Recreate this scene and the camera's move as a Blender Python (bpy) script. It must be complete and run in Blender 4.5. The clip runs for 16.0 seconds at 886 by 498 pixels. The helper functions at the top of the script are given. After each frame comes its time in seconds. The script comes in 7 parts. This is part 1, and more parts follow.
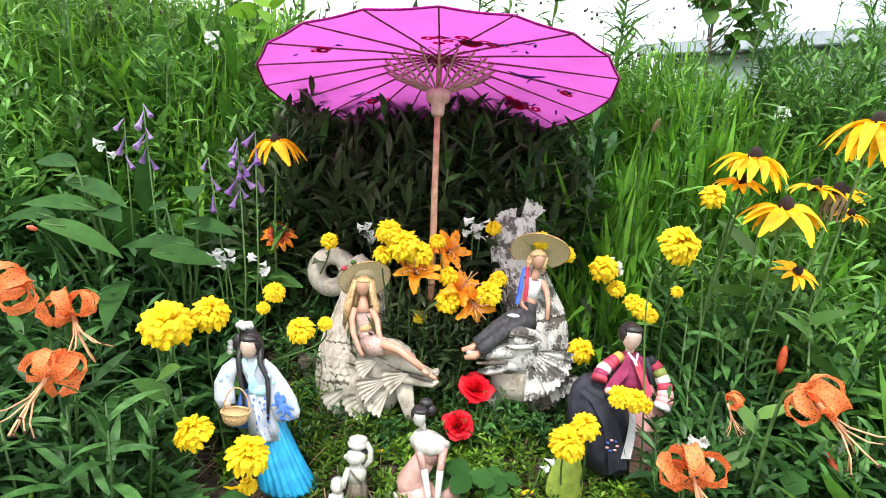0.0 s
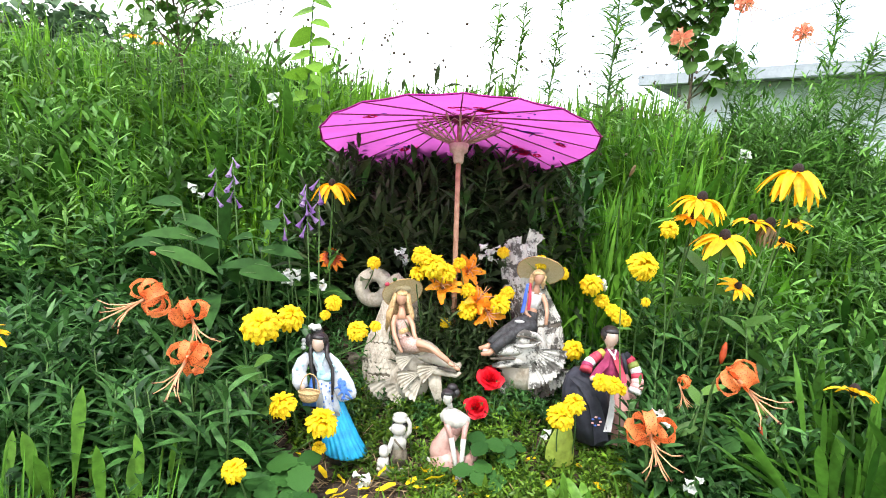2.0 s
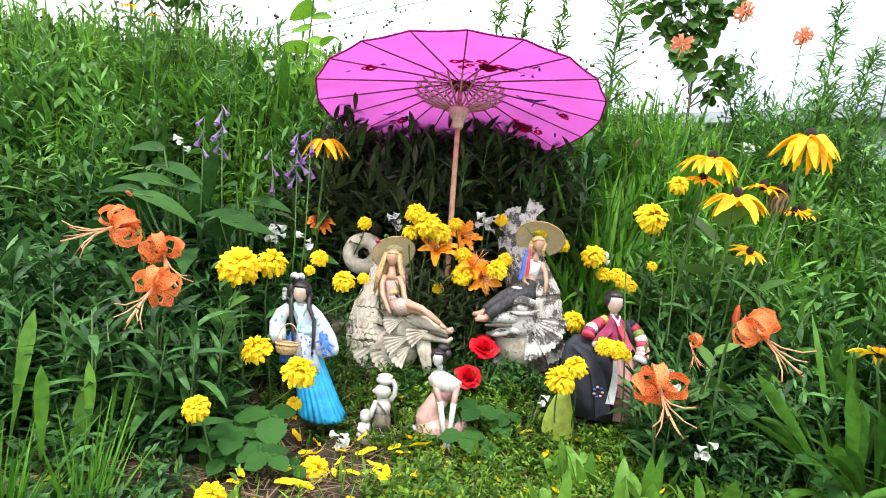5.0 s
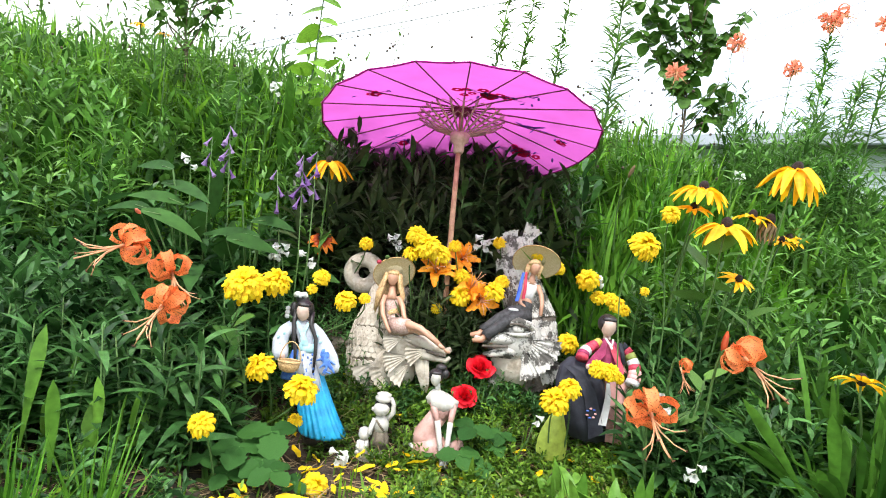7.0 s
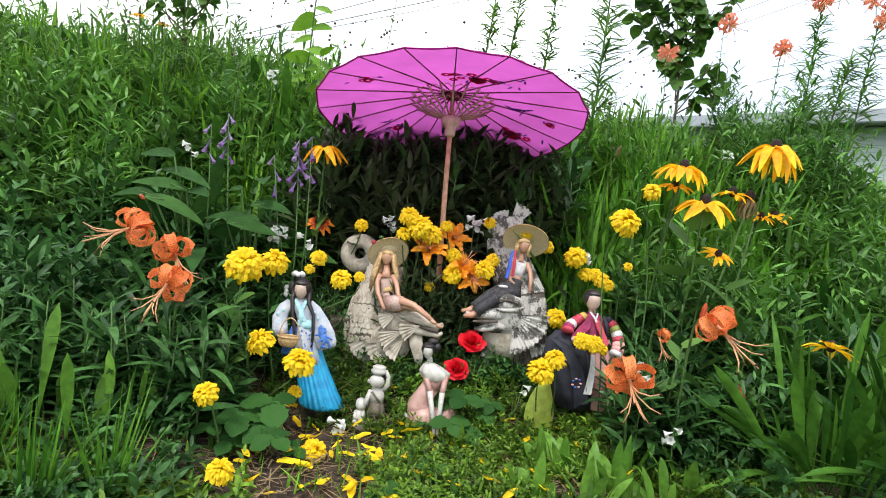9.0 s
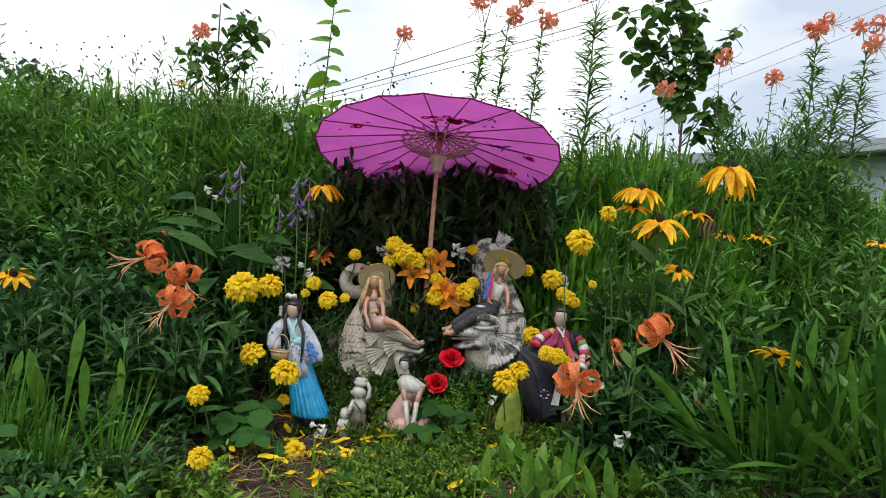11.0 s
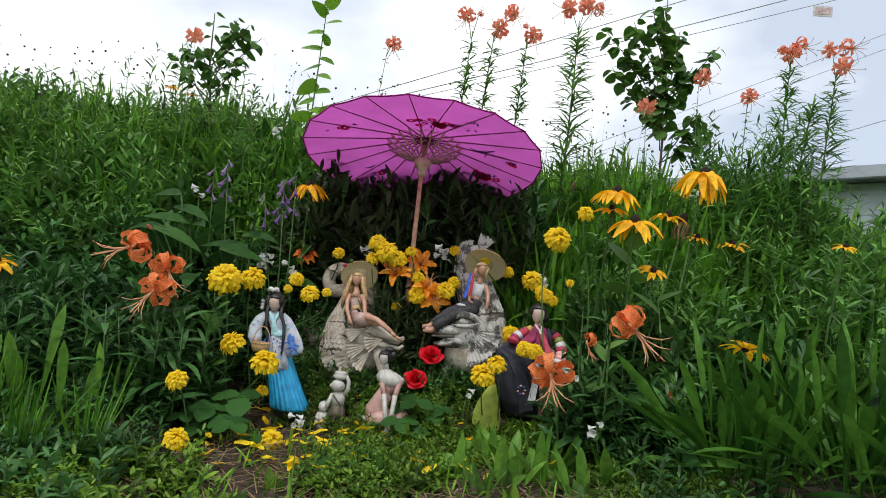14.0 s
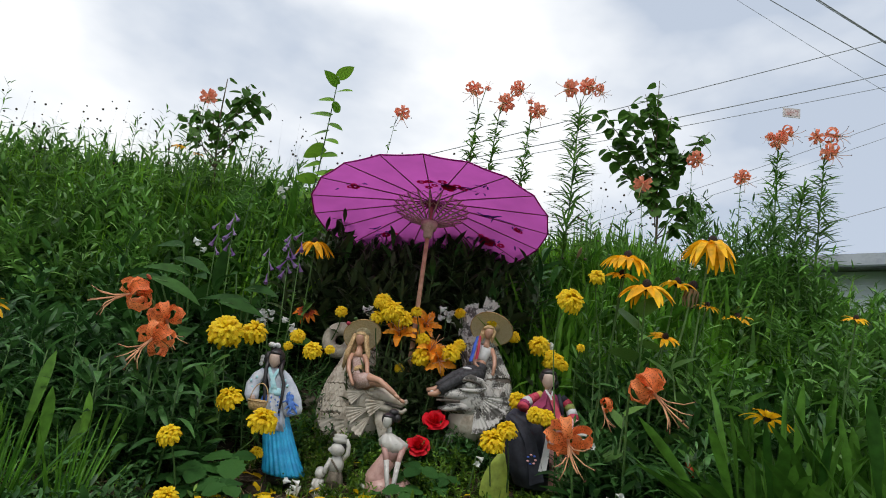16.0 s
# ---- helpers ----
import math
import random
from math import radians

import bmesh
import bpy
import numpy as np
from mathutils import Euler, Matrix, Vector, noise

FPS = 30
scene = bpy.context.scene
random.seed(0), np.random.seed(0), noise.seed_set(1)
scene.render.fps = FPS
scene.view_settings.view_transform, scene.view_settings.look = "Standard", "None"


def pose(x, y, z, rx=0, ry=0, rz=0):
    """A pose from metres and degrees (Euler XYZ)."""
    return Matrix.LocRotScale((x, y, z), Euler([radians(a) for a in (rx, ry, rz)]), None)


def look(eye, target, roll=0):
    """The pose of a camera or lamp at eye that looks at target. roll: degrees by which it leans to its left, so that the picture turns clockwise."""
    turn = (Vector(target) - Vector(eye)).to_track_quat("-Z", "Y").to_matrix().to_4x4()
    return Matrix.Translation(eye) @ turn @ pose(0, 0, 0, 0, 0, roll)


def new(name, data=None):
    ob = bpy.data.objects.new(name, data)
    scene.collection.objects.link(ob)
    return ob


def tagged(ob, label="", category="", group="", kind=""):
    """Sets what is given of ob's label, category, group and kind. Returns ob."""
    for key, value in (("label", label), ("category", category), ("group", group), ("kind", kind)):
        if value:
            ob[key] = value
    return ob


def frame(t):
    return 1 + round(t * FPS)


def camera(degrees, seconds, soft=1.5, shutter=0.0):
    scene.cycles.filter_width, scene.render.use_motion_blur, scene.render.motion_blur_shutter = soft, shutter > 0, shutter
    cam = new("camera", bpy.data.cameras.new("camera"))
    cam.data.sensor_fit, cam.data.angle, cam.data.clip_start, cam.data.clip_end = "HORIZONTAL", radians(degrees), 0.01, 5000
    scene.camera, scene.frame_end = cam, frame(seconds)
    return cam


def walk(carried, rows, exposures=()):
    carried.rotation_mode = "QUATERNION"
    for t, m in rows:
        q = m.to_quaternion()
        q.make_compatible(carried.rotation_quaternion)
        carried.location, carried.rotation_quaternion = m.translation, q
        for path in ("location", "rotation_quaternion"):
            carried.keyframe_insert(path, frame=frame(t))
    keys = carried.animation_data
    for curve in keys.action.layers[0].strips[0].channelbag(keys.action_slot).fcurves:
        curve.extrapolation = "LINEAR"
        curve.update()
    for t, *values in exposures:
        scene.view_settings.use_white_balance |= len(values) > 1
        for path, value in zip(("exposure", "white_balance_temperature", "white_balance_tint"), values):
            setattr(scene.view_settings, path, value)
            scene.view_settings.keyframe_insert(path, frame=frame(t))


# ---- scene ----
cam = camera(76.9, 16.0, soft=1.0)
PATH = [
    (0, (0.0, -0.062, 0.621), (0.008, 1.916, 0.329), 5.0),
    (0.5, (0.007, -0.23, 0.693), (0.042, 1.744, 0.368), 5.0),
    (1, (-0.022, -0.328, 0.706), (0.032, 1.646, 0.389), 5.3),
    (1.5, (-0.03, -0.345, 0.69), (-0.017, 1.635, 0.41), 5.0),
    (2, (-0.032, -0.359, 0.662), (-0.06, 1.628, 0.439), 4.8),
    (2.5, (-0.023, -0.328, 0.53), (-0.077, 1.666, 0.384), 5.3),
    (3, (-0.026, -0.305, 0.45), (-0.097, 1.693, 0.381), 6.0),
    (3.5, (-0.033, -0.293, 0.448), (-0.106, 1.706, 0.426), 6.0),
    (4, (-0.028, -0.294, 0.448), (-0.08, 1.705, 0.421), 6.0),
    (4.2, (-0.022, -0.292, 0.451), (-0.068, 1.707, 0.398), 6.1),
    (6.3, (-0.034, -0.314, 0.451), (-0.004, 1.685, 0.405), 9.1),
    (6.5, (-0.037, -0.316, 0.454), (-0.016, 1.684, 0.414), 9.0),
    (7, (-0.037, -0.333, 0.469), (-0.034, 1.667, 0.467), 8.3),
    (7.5, (-0.028, -0.407, 0.502), (-0.028, 1.592, 0.539), 7.6),
    (8, (-0.033, -0.425, 0.498), (0.0, 1.575, 0.51), 7.0),
    (8.5, (-0.025, -0.42, 0.497), (0.024, 1.578, 0.443), 6.9),
    (9, (-0.003, -0.387, 0.459), (-0.011, 1.613, 0.405), 7.5),
    (9.2, (0.045, -0.381, 0.415), (-0.028, 1.617, 0.401), 7.8),
    (11.3, (0.208, -0.519, 0.425), (-0.026, 1.466, 0.515), 6.2),
    (11.5, (0.204, -0.523, 0.424), (-0.022, 1.463, 0.483), 6.0),
    (12, (0.209, -0.531, 0.43), (-0.015, 1.456, 0.46), 5.7),
    (12.5, (0.213, -0.529, 0.423), (-0.012, 1.457, 0.502), 5.2),
    (13, (0.225, -0.53, 0.38), (-0.008, 1.449, 0.551), 4.6),
    (13.5, (0.227, -0.53, 0.367), (-0.002, 1.446, 0.571), 5.6),
    (14, (0.236, -0.527, 0.359), (0.034, 1.454, 0.537), 7.3),
    (14.5, (0.235, -0.53, 0.362), (0.053, 1.456, 0.512), 8.2),
    (15, (0.228, -0.529, 0.36), (0.044, 1.456, 0.52), 8.0),
    (15.5, (0.192, -0.529, 0.354), (0.026, 1.446, 0.62), 8.4),
    (16, (0.175, -0.505, 0.304), (-0.004, 1.432, 0.765), 9.2),
]
EXPOSURES = [(0, 0.80), (0.6, 0.92), (2.2, 0.92), (3.0, 0.80), (6.5, 0.81), (7.0, 0.82), (7.5, 0.56), (8.0, 0.15), (8.6, 0.12), (9.2, 0.30), (11.3, -0.50), (11.6, -0.44), (12.0, -0.15), (12.5, -0.04), (13.4, -0.30), (14.0, -0.48), (14.6, -0.46), (15.4, -0.22), (16.0, -0.72)]
walk(cam, [(t, look(eye, target, roll)) for t, eye, target, roll in PATH], EXPOSURES)

# ---- sky and light ----
SUN_UP, SUN_ROUND = radians(62), radians(200)
world = bpy.data.worlds.new("overcast_sky")
scene.world = world
world.use_nodes = True
wn, wl = world.node_tree.nodes, world.node_tree.links
wn.clear()
w_out, w_bg = wn.new("ShaderNodeOutputWorld"), wn.new("ShaderNodeBackground")
w_sky = wn.new("ShaderNodeTexSky")
w_sky.sky_type, w_sky.sun_disc = "NISHITA", False
w_sky.sun_elevation, w_sky.sun_rotation = SUN_UP, SUN_ROUND
w_co, w_map = wn.new("ShaderNodeTexCoord"), wn.new("ShaderNodeMapping")
w_map.inputs["Scale"].default_value = (1.0, 1.0, 1.9)
w_map.inputs["Location"].default_value = (0.35, 0.2, 0.4)
w_noise, w_ramp = wn.new("ShaderNodeTexNoise"), wn.new("ShaderNodeValToRGB")
w_noise.inputs["Scale"].default_value, w_noise.inputs["Detail"].default_value = 1.7, 6.0
w_noise.inputs["Roughness"].default_value = 0.48
w_ramp.color_ramp.elements[0].position, w_ramp.color_ramp.elements[0].color = 0.37, (10.6, 12.0, 14.2, 1)
w_ramp.color_ramp.elements[1].position, w_ramp.color_ramp.elements[1].color = 0.55, (20.5, 20.8, 21.0, 1)
w_mix = wn.new("ShaderNodeMix")
w_mix.data_type, w_mix.inputs["Factor"].default_value = "RGBA", 0.82
wl.new(w_co.outputs["Generated"], w_map.inputs["Vector"])
wl.new(w_map.outputs["Vector"], w_noise.inputs["Vector"])
wl.new(w_noise.outputs["Fac"], w_ramp.inputs["Fac"])
wl.new(w_sky.outputs["Color"], w_mix.inputs["A"])
wl.new(w_ramp.outputs["Color"], w_mix.inputs["B"])
wl.new(w_mix.outputs["Result"], w_bg.inputs["Color"])
w_bg.inputs["Strength"].default_value = 0.1
wl.new(w_bg.outputs["Background"], w_out.inputs["Surface"])
sun = new("sun", bpy.data.lights.new("sun", "SUN"))
sun.data.energy, sun.data.angle, sun.data.color = 2.4, radians(12), (1.0, 0.97, 0.92)
sun_way = Vector((math.cos(SUN_UP) * math.sin(SUN_ROUND), math.cos(SUN_UP) * math.cos(SUN_ROUND), math.sin(SUN_UP)))
sun.matrix_world = look(sun_way * 20, (0, 0, 0))


# ---- materials ----
def material(name):
    m = bpy.data.materials.new(name)
    m.use_nodes = True
    return m, m.node_tree.nodes, m.node_tree.links, m.node_tree.nodes["Principled BSDF"]


def leafy(name, low, high, through_light=0.24, rough=0.40, grain=60.0, blotch=0.30, patch=0.0):
    """Plant tissue: each leaf its own tint between low and high, blotches, veins' relief, light passing through."""
    m, n, l, b = material(name)
    geo, ramp = n.new("ShaderNodeNewGeometry"), n.new("ShaderNodeValToRGB")
    ramp.color_ramp.elements[0].color, ramp.color_ramp.elements[1].color = (*low, 1), (*high, 1)
    info = n.new("ShaderNodeObjectInfo")
    add = n.new("ShaderNodeMath")
    add.operation = "ADD"
    fr = n.new("ShaderNodeMath")
    fr.operation = "FRACT"
    l.new(geo.outputs["Random Per Island"], add.inputs[0])
    l.new(info.outputs["Random"], add.inputs[1])
    l.new(add.outputs[0], fr.inputs[0])
    l.new(fr.outputs[0], ramp.inputs["Fac"])
    co, tex = n.new("ShaderNodeTexCoord"), n.new("ShaderNodeTexNoise")
    tex.inputs["Scale"].default_value, tex.inputs["Detail"].default_value = grain, 4.0
    l.new(co.outputs["Object"], tex.inputs["Vector"])
    tone = n.new("ShaderNodeMapRange")
    tone.inputs["From Min"].default_value, tone.inputs["From Max"].default_value = 0.3, 0.7
    tone.inputs["To Min"].default_value, tone.inputs["To Max"].default_value = 1 - blotch, 1 + 0.93 * blotch
    l.new(tex.outputs["Fac"], tone.inputs["Value"])
    mul = n.new("ShaderNodeMix")
    mul.data_type, mul.blend_type, mul.inputs["Factor"].default_value = "RGBA", "MULTIPLY", 1.0
    drift, swing, both = n.new("ShaderNodeTexNoise"), n.new("ShaderNodeMapRange"), n.new("ShaderNodeMath")
    drift.inputs["Scale"].default_value, drift.inputs["Detail"].default_value = 5.5, 2.0
    swing.inputs["From Min"].default_value, swing.inputs["From Max"].default_value = 0.35, 0.65
    swing.inputs["To Min"].default_value, swing.inputs["To Max"].default_value = 1 - patch, 1 + patch
    both.operation = "MULTIPLY"
    l.new(co.outputs["Object"], drift.inputs["Vector"])
    l.new(drift.outputs["Fac"], swing.inputs["Value"])
    l.new(swing.outputs["Result"], both.inputs[0])
    l.new(tone.outputs["Result"], both.inputs[1])
    l.new(ramp.outputs["Color"], mul.inputs["A"])
    l.new(both.outputs[0], mul.inputs["B"])
    l.new(mul.outputs["Result"], b.inputs["Base Color"])
    b.inputs["Roughness"].default_value = rough
    b.inputs["Specular IOR Level"].default_value = 0.24
    bump = n.new("ShaderNodeBump")
    bump.inputs["Strength"].default_value, bump.inputs["Distance"].default_value = 0.25, 0.001
    l.new(tex.outputs["Fac"], bump.inputs["Height"])
    l.new(bump.outputs["Normal"], b.inputs["Normal"])
    tr, mx = n.new("ShaderNodeBsdfTranslucent"), n.new("ShaderNodeMixShader")
    l.new(mul.outputs["Result"], tr.inputs["Color"])
    mx.inputs["Fac"].default_value = through_light
    l.new(b.outputs["BSDF"], mx.inputs[1])
    l.new(tr.outputs["BSDF"], mx.inputs[2])
    l.new(mx.outputs["Shader"], n["Material Output"].inputs["Surface"])
    return m


def surface(name, low, high, scale=40.0, rough=0.7, bump=0.3, depth=0.002, metal=0.0, detail=6.0, lo=0.35, hi=0.65):
    """A two-tone rough surface with grain at two sizes."""
    m, n, l, b = material(name)
    co = n.new("ShaderNodeTexCoord")
    t1, t2 = n.new("ShaderNodeTexNoise"), n.new("ShaderNodeTexNoise")
    t1.inputs["Scale"].default_value, t1.inputs["Detail"].default_value = scale, detail
    t2.inputs["Scale"].default_value, t2.inputs["Detail"].default_value = scale * 6.3, 3.0
    l.new(co.outputs["Object"], t1.inputs["Vector"])
    l.new(co.outputs["Object"], t2.inputs["Vector"])
    sumup = n.new("ShaderNodeMath")
    sumup.operation = "MULTIPLY_ADD"
    sumup.inputs[1].default_value = 0.35
    l.new(t2.outputs["Fac"], sumup.inputs[0])
    l.new(t1.outputs["Fac"], sumup.inputs[2])
    ramp = n.new("ShaderNodeValToRGB")
    ramp.color_ramp.elements[0].position, ramp.color_ramp.elements[1].position = lo + 0.175, hi + 0.175
    ramp.color_ramp.elements[0].color, ramp.color_ramp.elements[1].color = (*low, 1), (*high, 1)
    l.new(sumup.outputs[0], ramp.inputs["Fac"])
    l.new(ramp.outputs["Color"], b.inputs["Base Color"])
    b.inputs["Roughness"].default_value, b.inputs["Metallic"].default_value = rough, metal
    bp = n.new("ShaderNodeBump")
    bp.inputs["Strength"].default_value, bp.inputs["Distance"].default_value = bump, depth
    l.new(sumup.outputs[0], bp.inputs["Height"])
    l.new(bp.outputs["Normal"], b.inputs["Normal"])
    return m


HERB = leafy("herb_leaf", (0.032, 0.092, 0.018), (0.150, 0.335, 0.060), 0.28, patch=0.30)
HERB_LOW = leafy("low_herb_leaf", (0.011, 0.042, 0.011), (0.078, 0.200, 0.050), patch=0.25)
# Lighter herb copy; the upper bank's stronger skylight is put into its colour.
HERB_LIGHTENED = leafy("lightened_herb_leaf", (0.055, 0.130, 0.026), (0.190, 0.380, 0.075), 0.30, patch=0.30)
# Browner herb leaf; the parasol's shade is put into its dark colour.
HERB_SHADED = leafy("shade_tinted_herb_leaf", (0.026, 0.042, 0.019), (0.074, 0.112, 0.042))
GRASS = leafy("meadow_grass_blade", (0.042, 0.135, 0.010), (0.225, 0.455, 0.040), 0.33, patch=0.30)
HOSTA = leafy("hosta_leaf", (0.016, 0.062, 0.010), (0.046, 0.128, 0.022), 0.24, 0.75, 40)
BERRY = leafy("strawberry_leaf", (0.013, 0.060, 0.008), (0.034, 0.110, 0.018), 0.18, 0.75, 90)
MEADOW = leafy("arching_grass_blade", (0.032, 0.115, 0.010), (0.140, 0.345, 0.032), 0.32, 0.4, patch=0.30)
STRAP = leafy("strap_leaf", (0.018, 0.070, 0.008), (0.092, 0.232, 0.028), 0.28, 0.42)
BROAD = leafy("broad_leaf", (0.045, 0.115, 0.022), (0.130, 0.265, 0.052), 0.3, 0.4)
STRAP_PALE = leafy("pale_strap_leaf", (0.070, 0.185, 0.020), (0.170, 0.350, 0.050), 0.35, 0.4)
COVER = leafy("ground_cover_leaf", (0.035, 0.095, 0.010), (0.175, 0.310, 0.030), 0.3, patch=0.35)
STEM = leafy("green_stem", (0.050, 0.110, 0.030), (0.110, 0.200, 0.060), 0.1)
SOIL = surface("garden_soil", (0.016, 0.010, 0.006), (0.062, 0.042, 0.026), 70, 0.95, 0.9, 0.006)
TURF = surface("mown_grass_turf", (0.026, 0.058, 0.011), (0.056, 0.110, 0.020), 14, 0.95, 0.6, 0.02)
STRAW = leafy("dry_straw", (0.13, 0.085, 0.045), (0.34, 0.25, 0.14), 0.15, 0.8)
YELLOW = leafy("yellow_petal", (0.80, 0.52, 0.008), (0.90, 0.70, 0.020), 0.35, 0.55)
GOLD = leafy("golden_petal", (0.85, 0.40, 0.008), (0.93, 0.55, 0.015), 0.35, 0.5)
ORANGE = leafy("orange_petal", (0.85, 0.22, 0.02), (0.92, 0.30, 0.035), 0.35, 0.5)
WHITE = leafy("white_petal", (0.72, 0.74, 0.70), (0.85, 0.86, 0.84), 0.3, 0.5)
PURPLE = leafy("violet_petal", (0.20, 0.09, 0.32), (0.42, 0.30, 0.54), 0.35, 0.5)
ROSE = leafy("red_petal", (0.62, 0.004, 0.012), (0.80, 0.012, 0.030), 0.25, 0.5)
RUST = leafy("rust_red_petal", (0.34, 0.045, 0.012), (0.46, 0.08, 0.018), 0.25, 0.5)
CONE = surface("dark_flower_cone", (0.006, 0.003, 0.003), (0.024, 0.008, 0.006), 400, 0.9, 1.0, 0.002)
SEED = surface("dry_seed_head", (0.03, 0.022, 0.016), (0.09, 0.065, 0.04), 300, 0.9)


# ---- mesh building ----
class Shape:
    """Collects rings, tubes and leaf strips into one mesh."""

    def __init__(self):
        self.v, self.f, self.m = [], [], []

    def grid(self, rows, mat=0, closed=True, cap=True):
        k0, w = len(self.v), len(rows[0])
        for r in rows:
            self.v.extend(tuple(p) for p in r)
        for i in range(len(rows) - 1):
            for j in range(w if closed else w - 1):
                a, b = k0 + i * w + j, k0 + i * w + (j + 1) % w
                self.f.append((a, b, b + w, a + w))
                self.m.append(mat)
        if closed and cap:
            self.f.append(tuple(k0 + j for j in reversed(range(w))))
            self.f.append(tuple(k0 + (len(rows) - 1) * w + j for j in range(w)))
            self.m += [mat, mat]

    def tube(self, path, radii, mat=0, sides=8, flat=1.0, side_hint=(0, 0, 1)):
        path = [Vector(p) for p in path]
        if not hasattr(radii, "__len__"):
            radii = [radii] * len(path)
        rows, hint = [], Vector(side_hint)
        for i, p in enumerate(path):
            t = (path[min(i + 1, len(path) - 1)] - path[max(i - 1, 0)]).normalized()
            u = hint - t * hint.dot(t)
            if u.length < 1e-3:
                u = t.orthogonal()
            u.normalize()
            hint = u
            w = t.cross(u)
            rows.append([p + (u * math.cos(a) * flat + w * math.sin(a)) * radii[i] for a in (2 * math.pi * k / sides for k in range(sides))])
        self.grid(rows, mat)
        return self

    def ball(self, c, r, mat=0, turn=None, rings=7, sides=12, lo=-1.0, hi=1.0):
        c = Vector(c)
        r = (r, r, r) if not hasattr(r, "__len__") else r
        rows = []
        for i in range(rings + 1):
            s = lo + (hi - lo) * i / rings
            a = math.asin(max(-1, min(1, s))) if abs(s) < 1 else s * math.pi / 2
            a = -math.pi / 2 * -lo + (math.pi / 2 * hi + math.pi / 2 * -lo) * i / rings
            q = max(math.cos(a), 0.02)
            row = []
            for k in range(sides):
                p = Vector((r[0] * q * math.cos(2 * math.pi * k / sides), r[1] * q * math.sin(2 * math.pi * k / sides), r[2] * math.sin(a)))
                row.append(c + (turn @ p if turn else p))
            rows.append(row)
        self.grid(rows, mat)
        return self

    def loft(self, rings, mat=0, sides=16, wave=0.0, waves=0, twist=0.0):
        """rings: (x, y, z, rx, ry), stacked."""
        rows = []
        for x, y, z, rx, ry in rings:
            row = []
            for k in range(sides):
                a = 2 * math.pi * k / sides
                q = 1 + wave * math.sin(waves * a + twist * z)
                row.append((x + rx * q * math.cos(a), y + ry * q * math.sin(a), z))
            rows.append(row)
        self.grid(rows, mat)
        return self

    def petal(self, path, widths, side, mat=0, cup=0.0, cross=5):
        """A ribbon along path, width by width; cup bends it across."""
        path, side = [Vector(p) for p in path], Vector(side).normalized()
        rows = []
        for i, p in enumerate(path):
            t = (path[min(i + 1, len(path) - 1)] - path[max(i - 1, 0)]).normalized()
            nrm = t.cross(side)
            rows.append([p + side * widths[i] * u * 0.5 + nrm * cup * widths[i] * (u * u - 0.4) for u in (2 * j / (cross - 1) - 1 for j in range(cross))])
        self.grid(rows, mat, closed=False)
        return self

    def add(self, other, matrix, mat_shift=0):
        k = len(self.v)
        self.v.extend(tuple(matrix @ Vector(p)) for p in other.v)
        self.f.extend(tuple(i + k for i in f) for f in other.f)
        self.m.extend(m + mat_shift for m in other.m)
        return self

    def mesh(self, name, mats, smooth=True):
        me = bpy.data.meshes.new(name)
        me.from_pydata(self.v, [], self.f)
        for mt in mats:
            me.materials.append(mt)
        me.polygons.foreach_set("material_index", self.m)
        me.polygons.foreach_set("use_smooth", [smooth] * len(self.f))
        me.update()
        return me


def part(name, what, mats, parent, label="", smooth=True):
    """Links a Shape or a mesh as one object under a thing or a part."""
    me = what.mesh(name, mats if isinstance(mats, (list, tuple)) else [mats], smooth) if isinstance(what, Shape) else what
    ob = new(name, me)
    ob.parent = parent
    return tagged(ob, label)


def thing(name, m, label, category, group="", kind=""):
    ob = new(name)
    ob.empty_display_size = 0.02
    ob.matrix_world = m
    return tagged(ob, label, category, group, kind)


def whole(name, shape, mats, label, category, m=None, group="", kind="", smooth=True):
    ob = new(name, shape.mesh(name, mats if isinstance(mats, (list, tuple)) else [mats], smooth))
    if m is not None:
        ob.matrix_world = m
    return tagged(ob, label, category, group, kind)


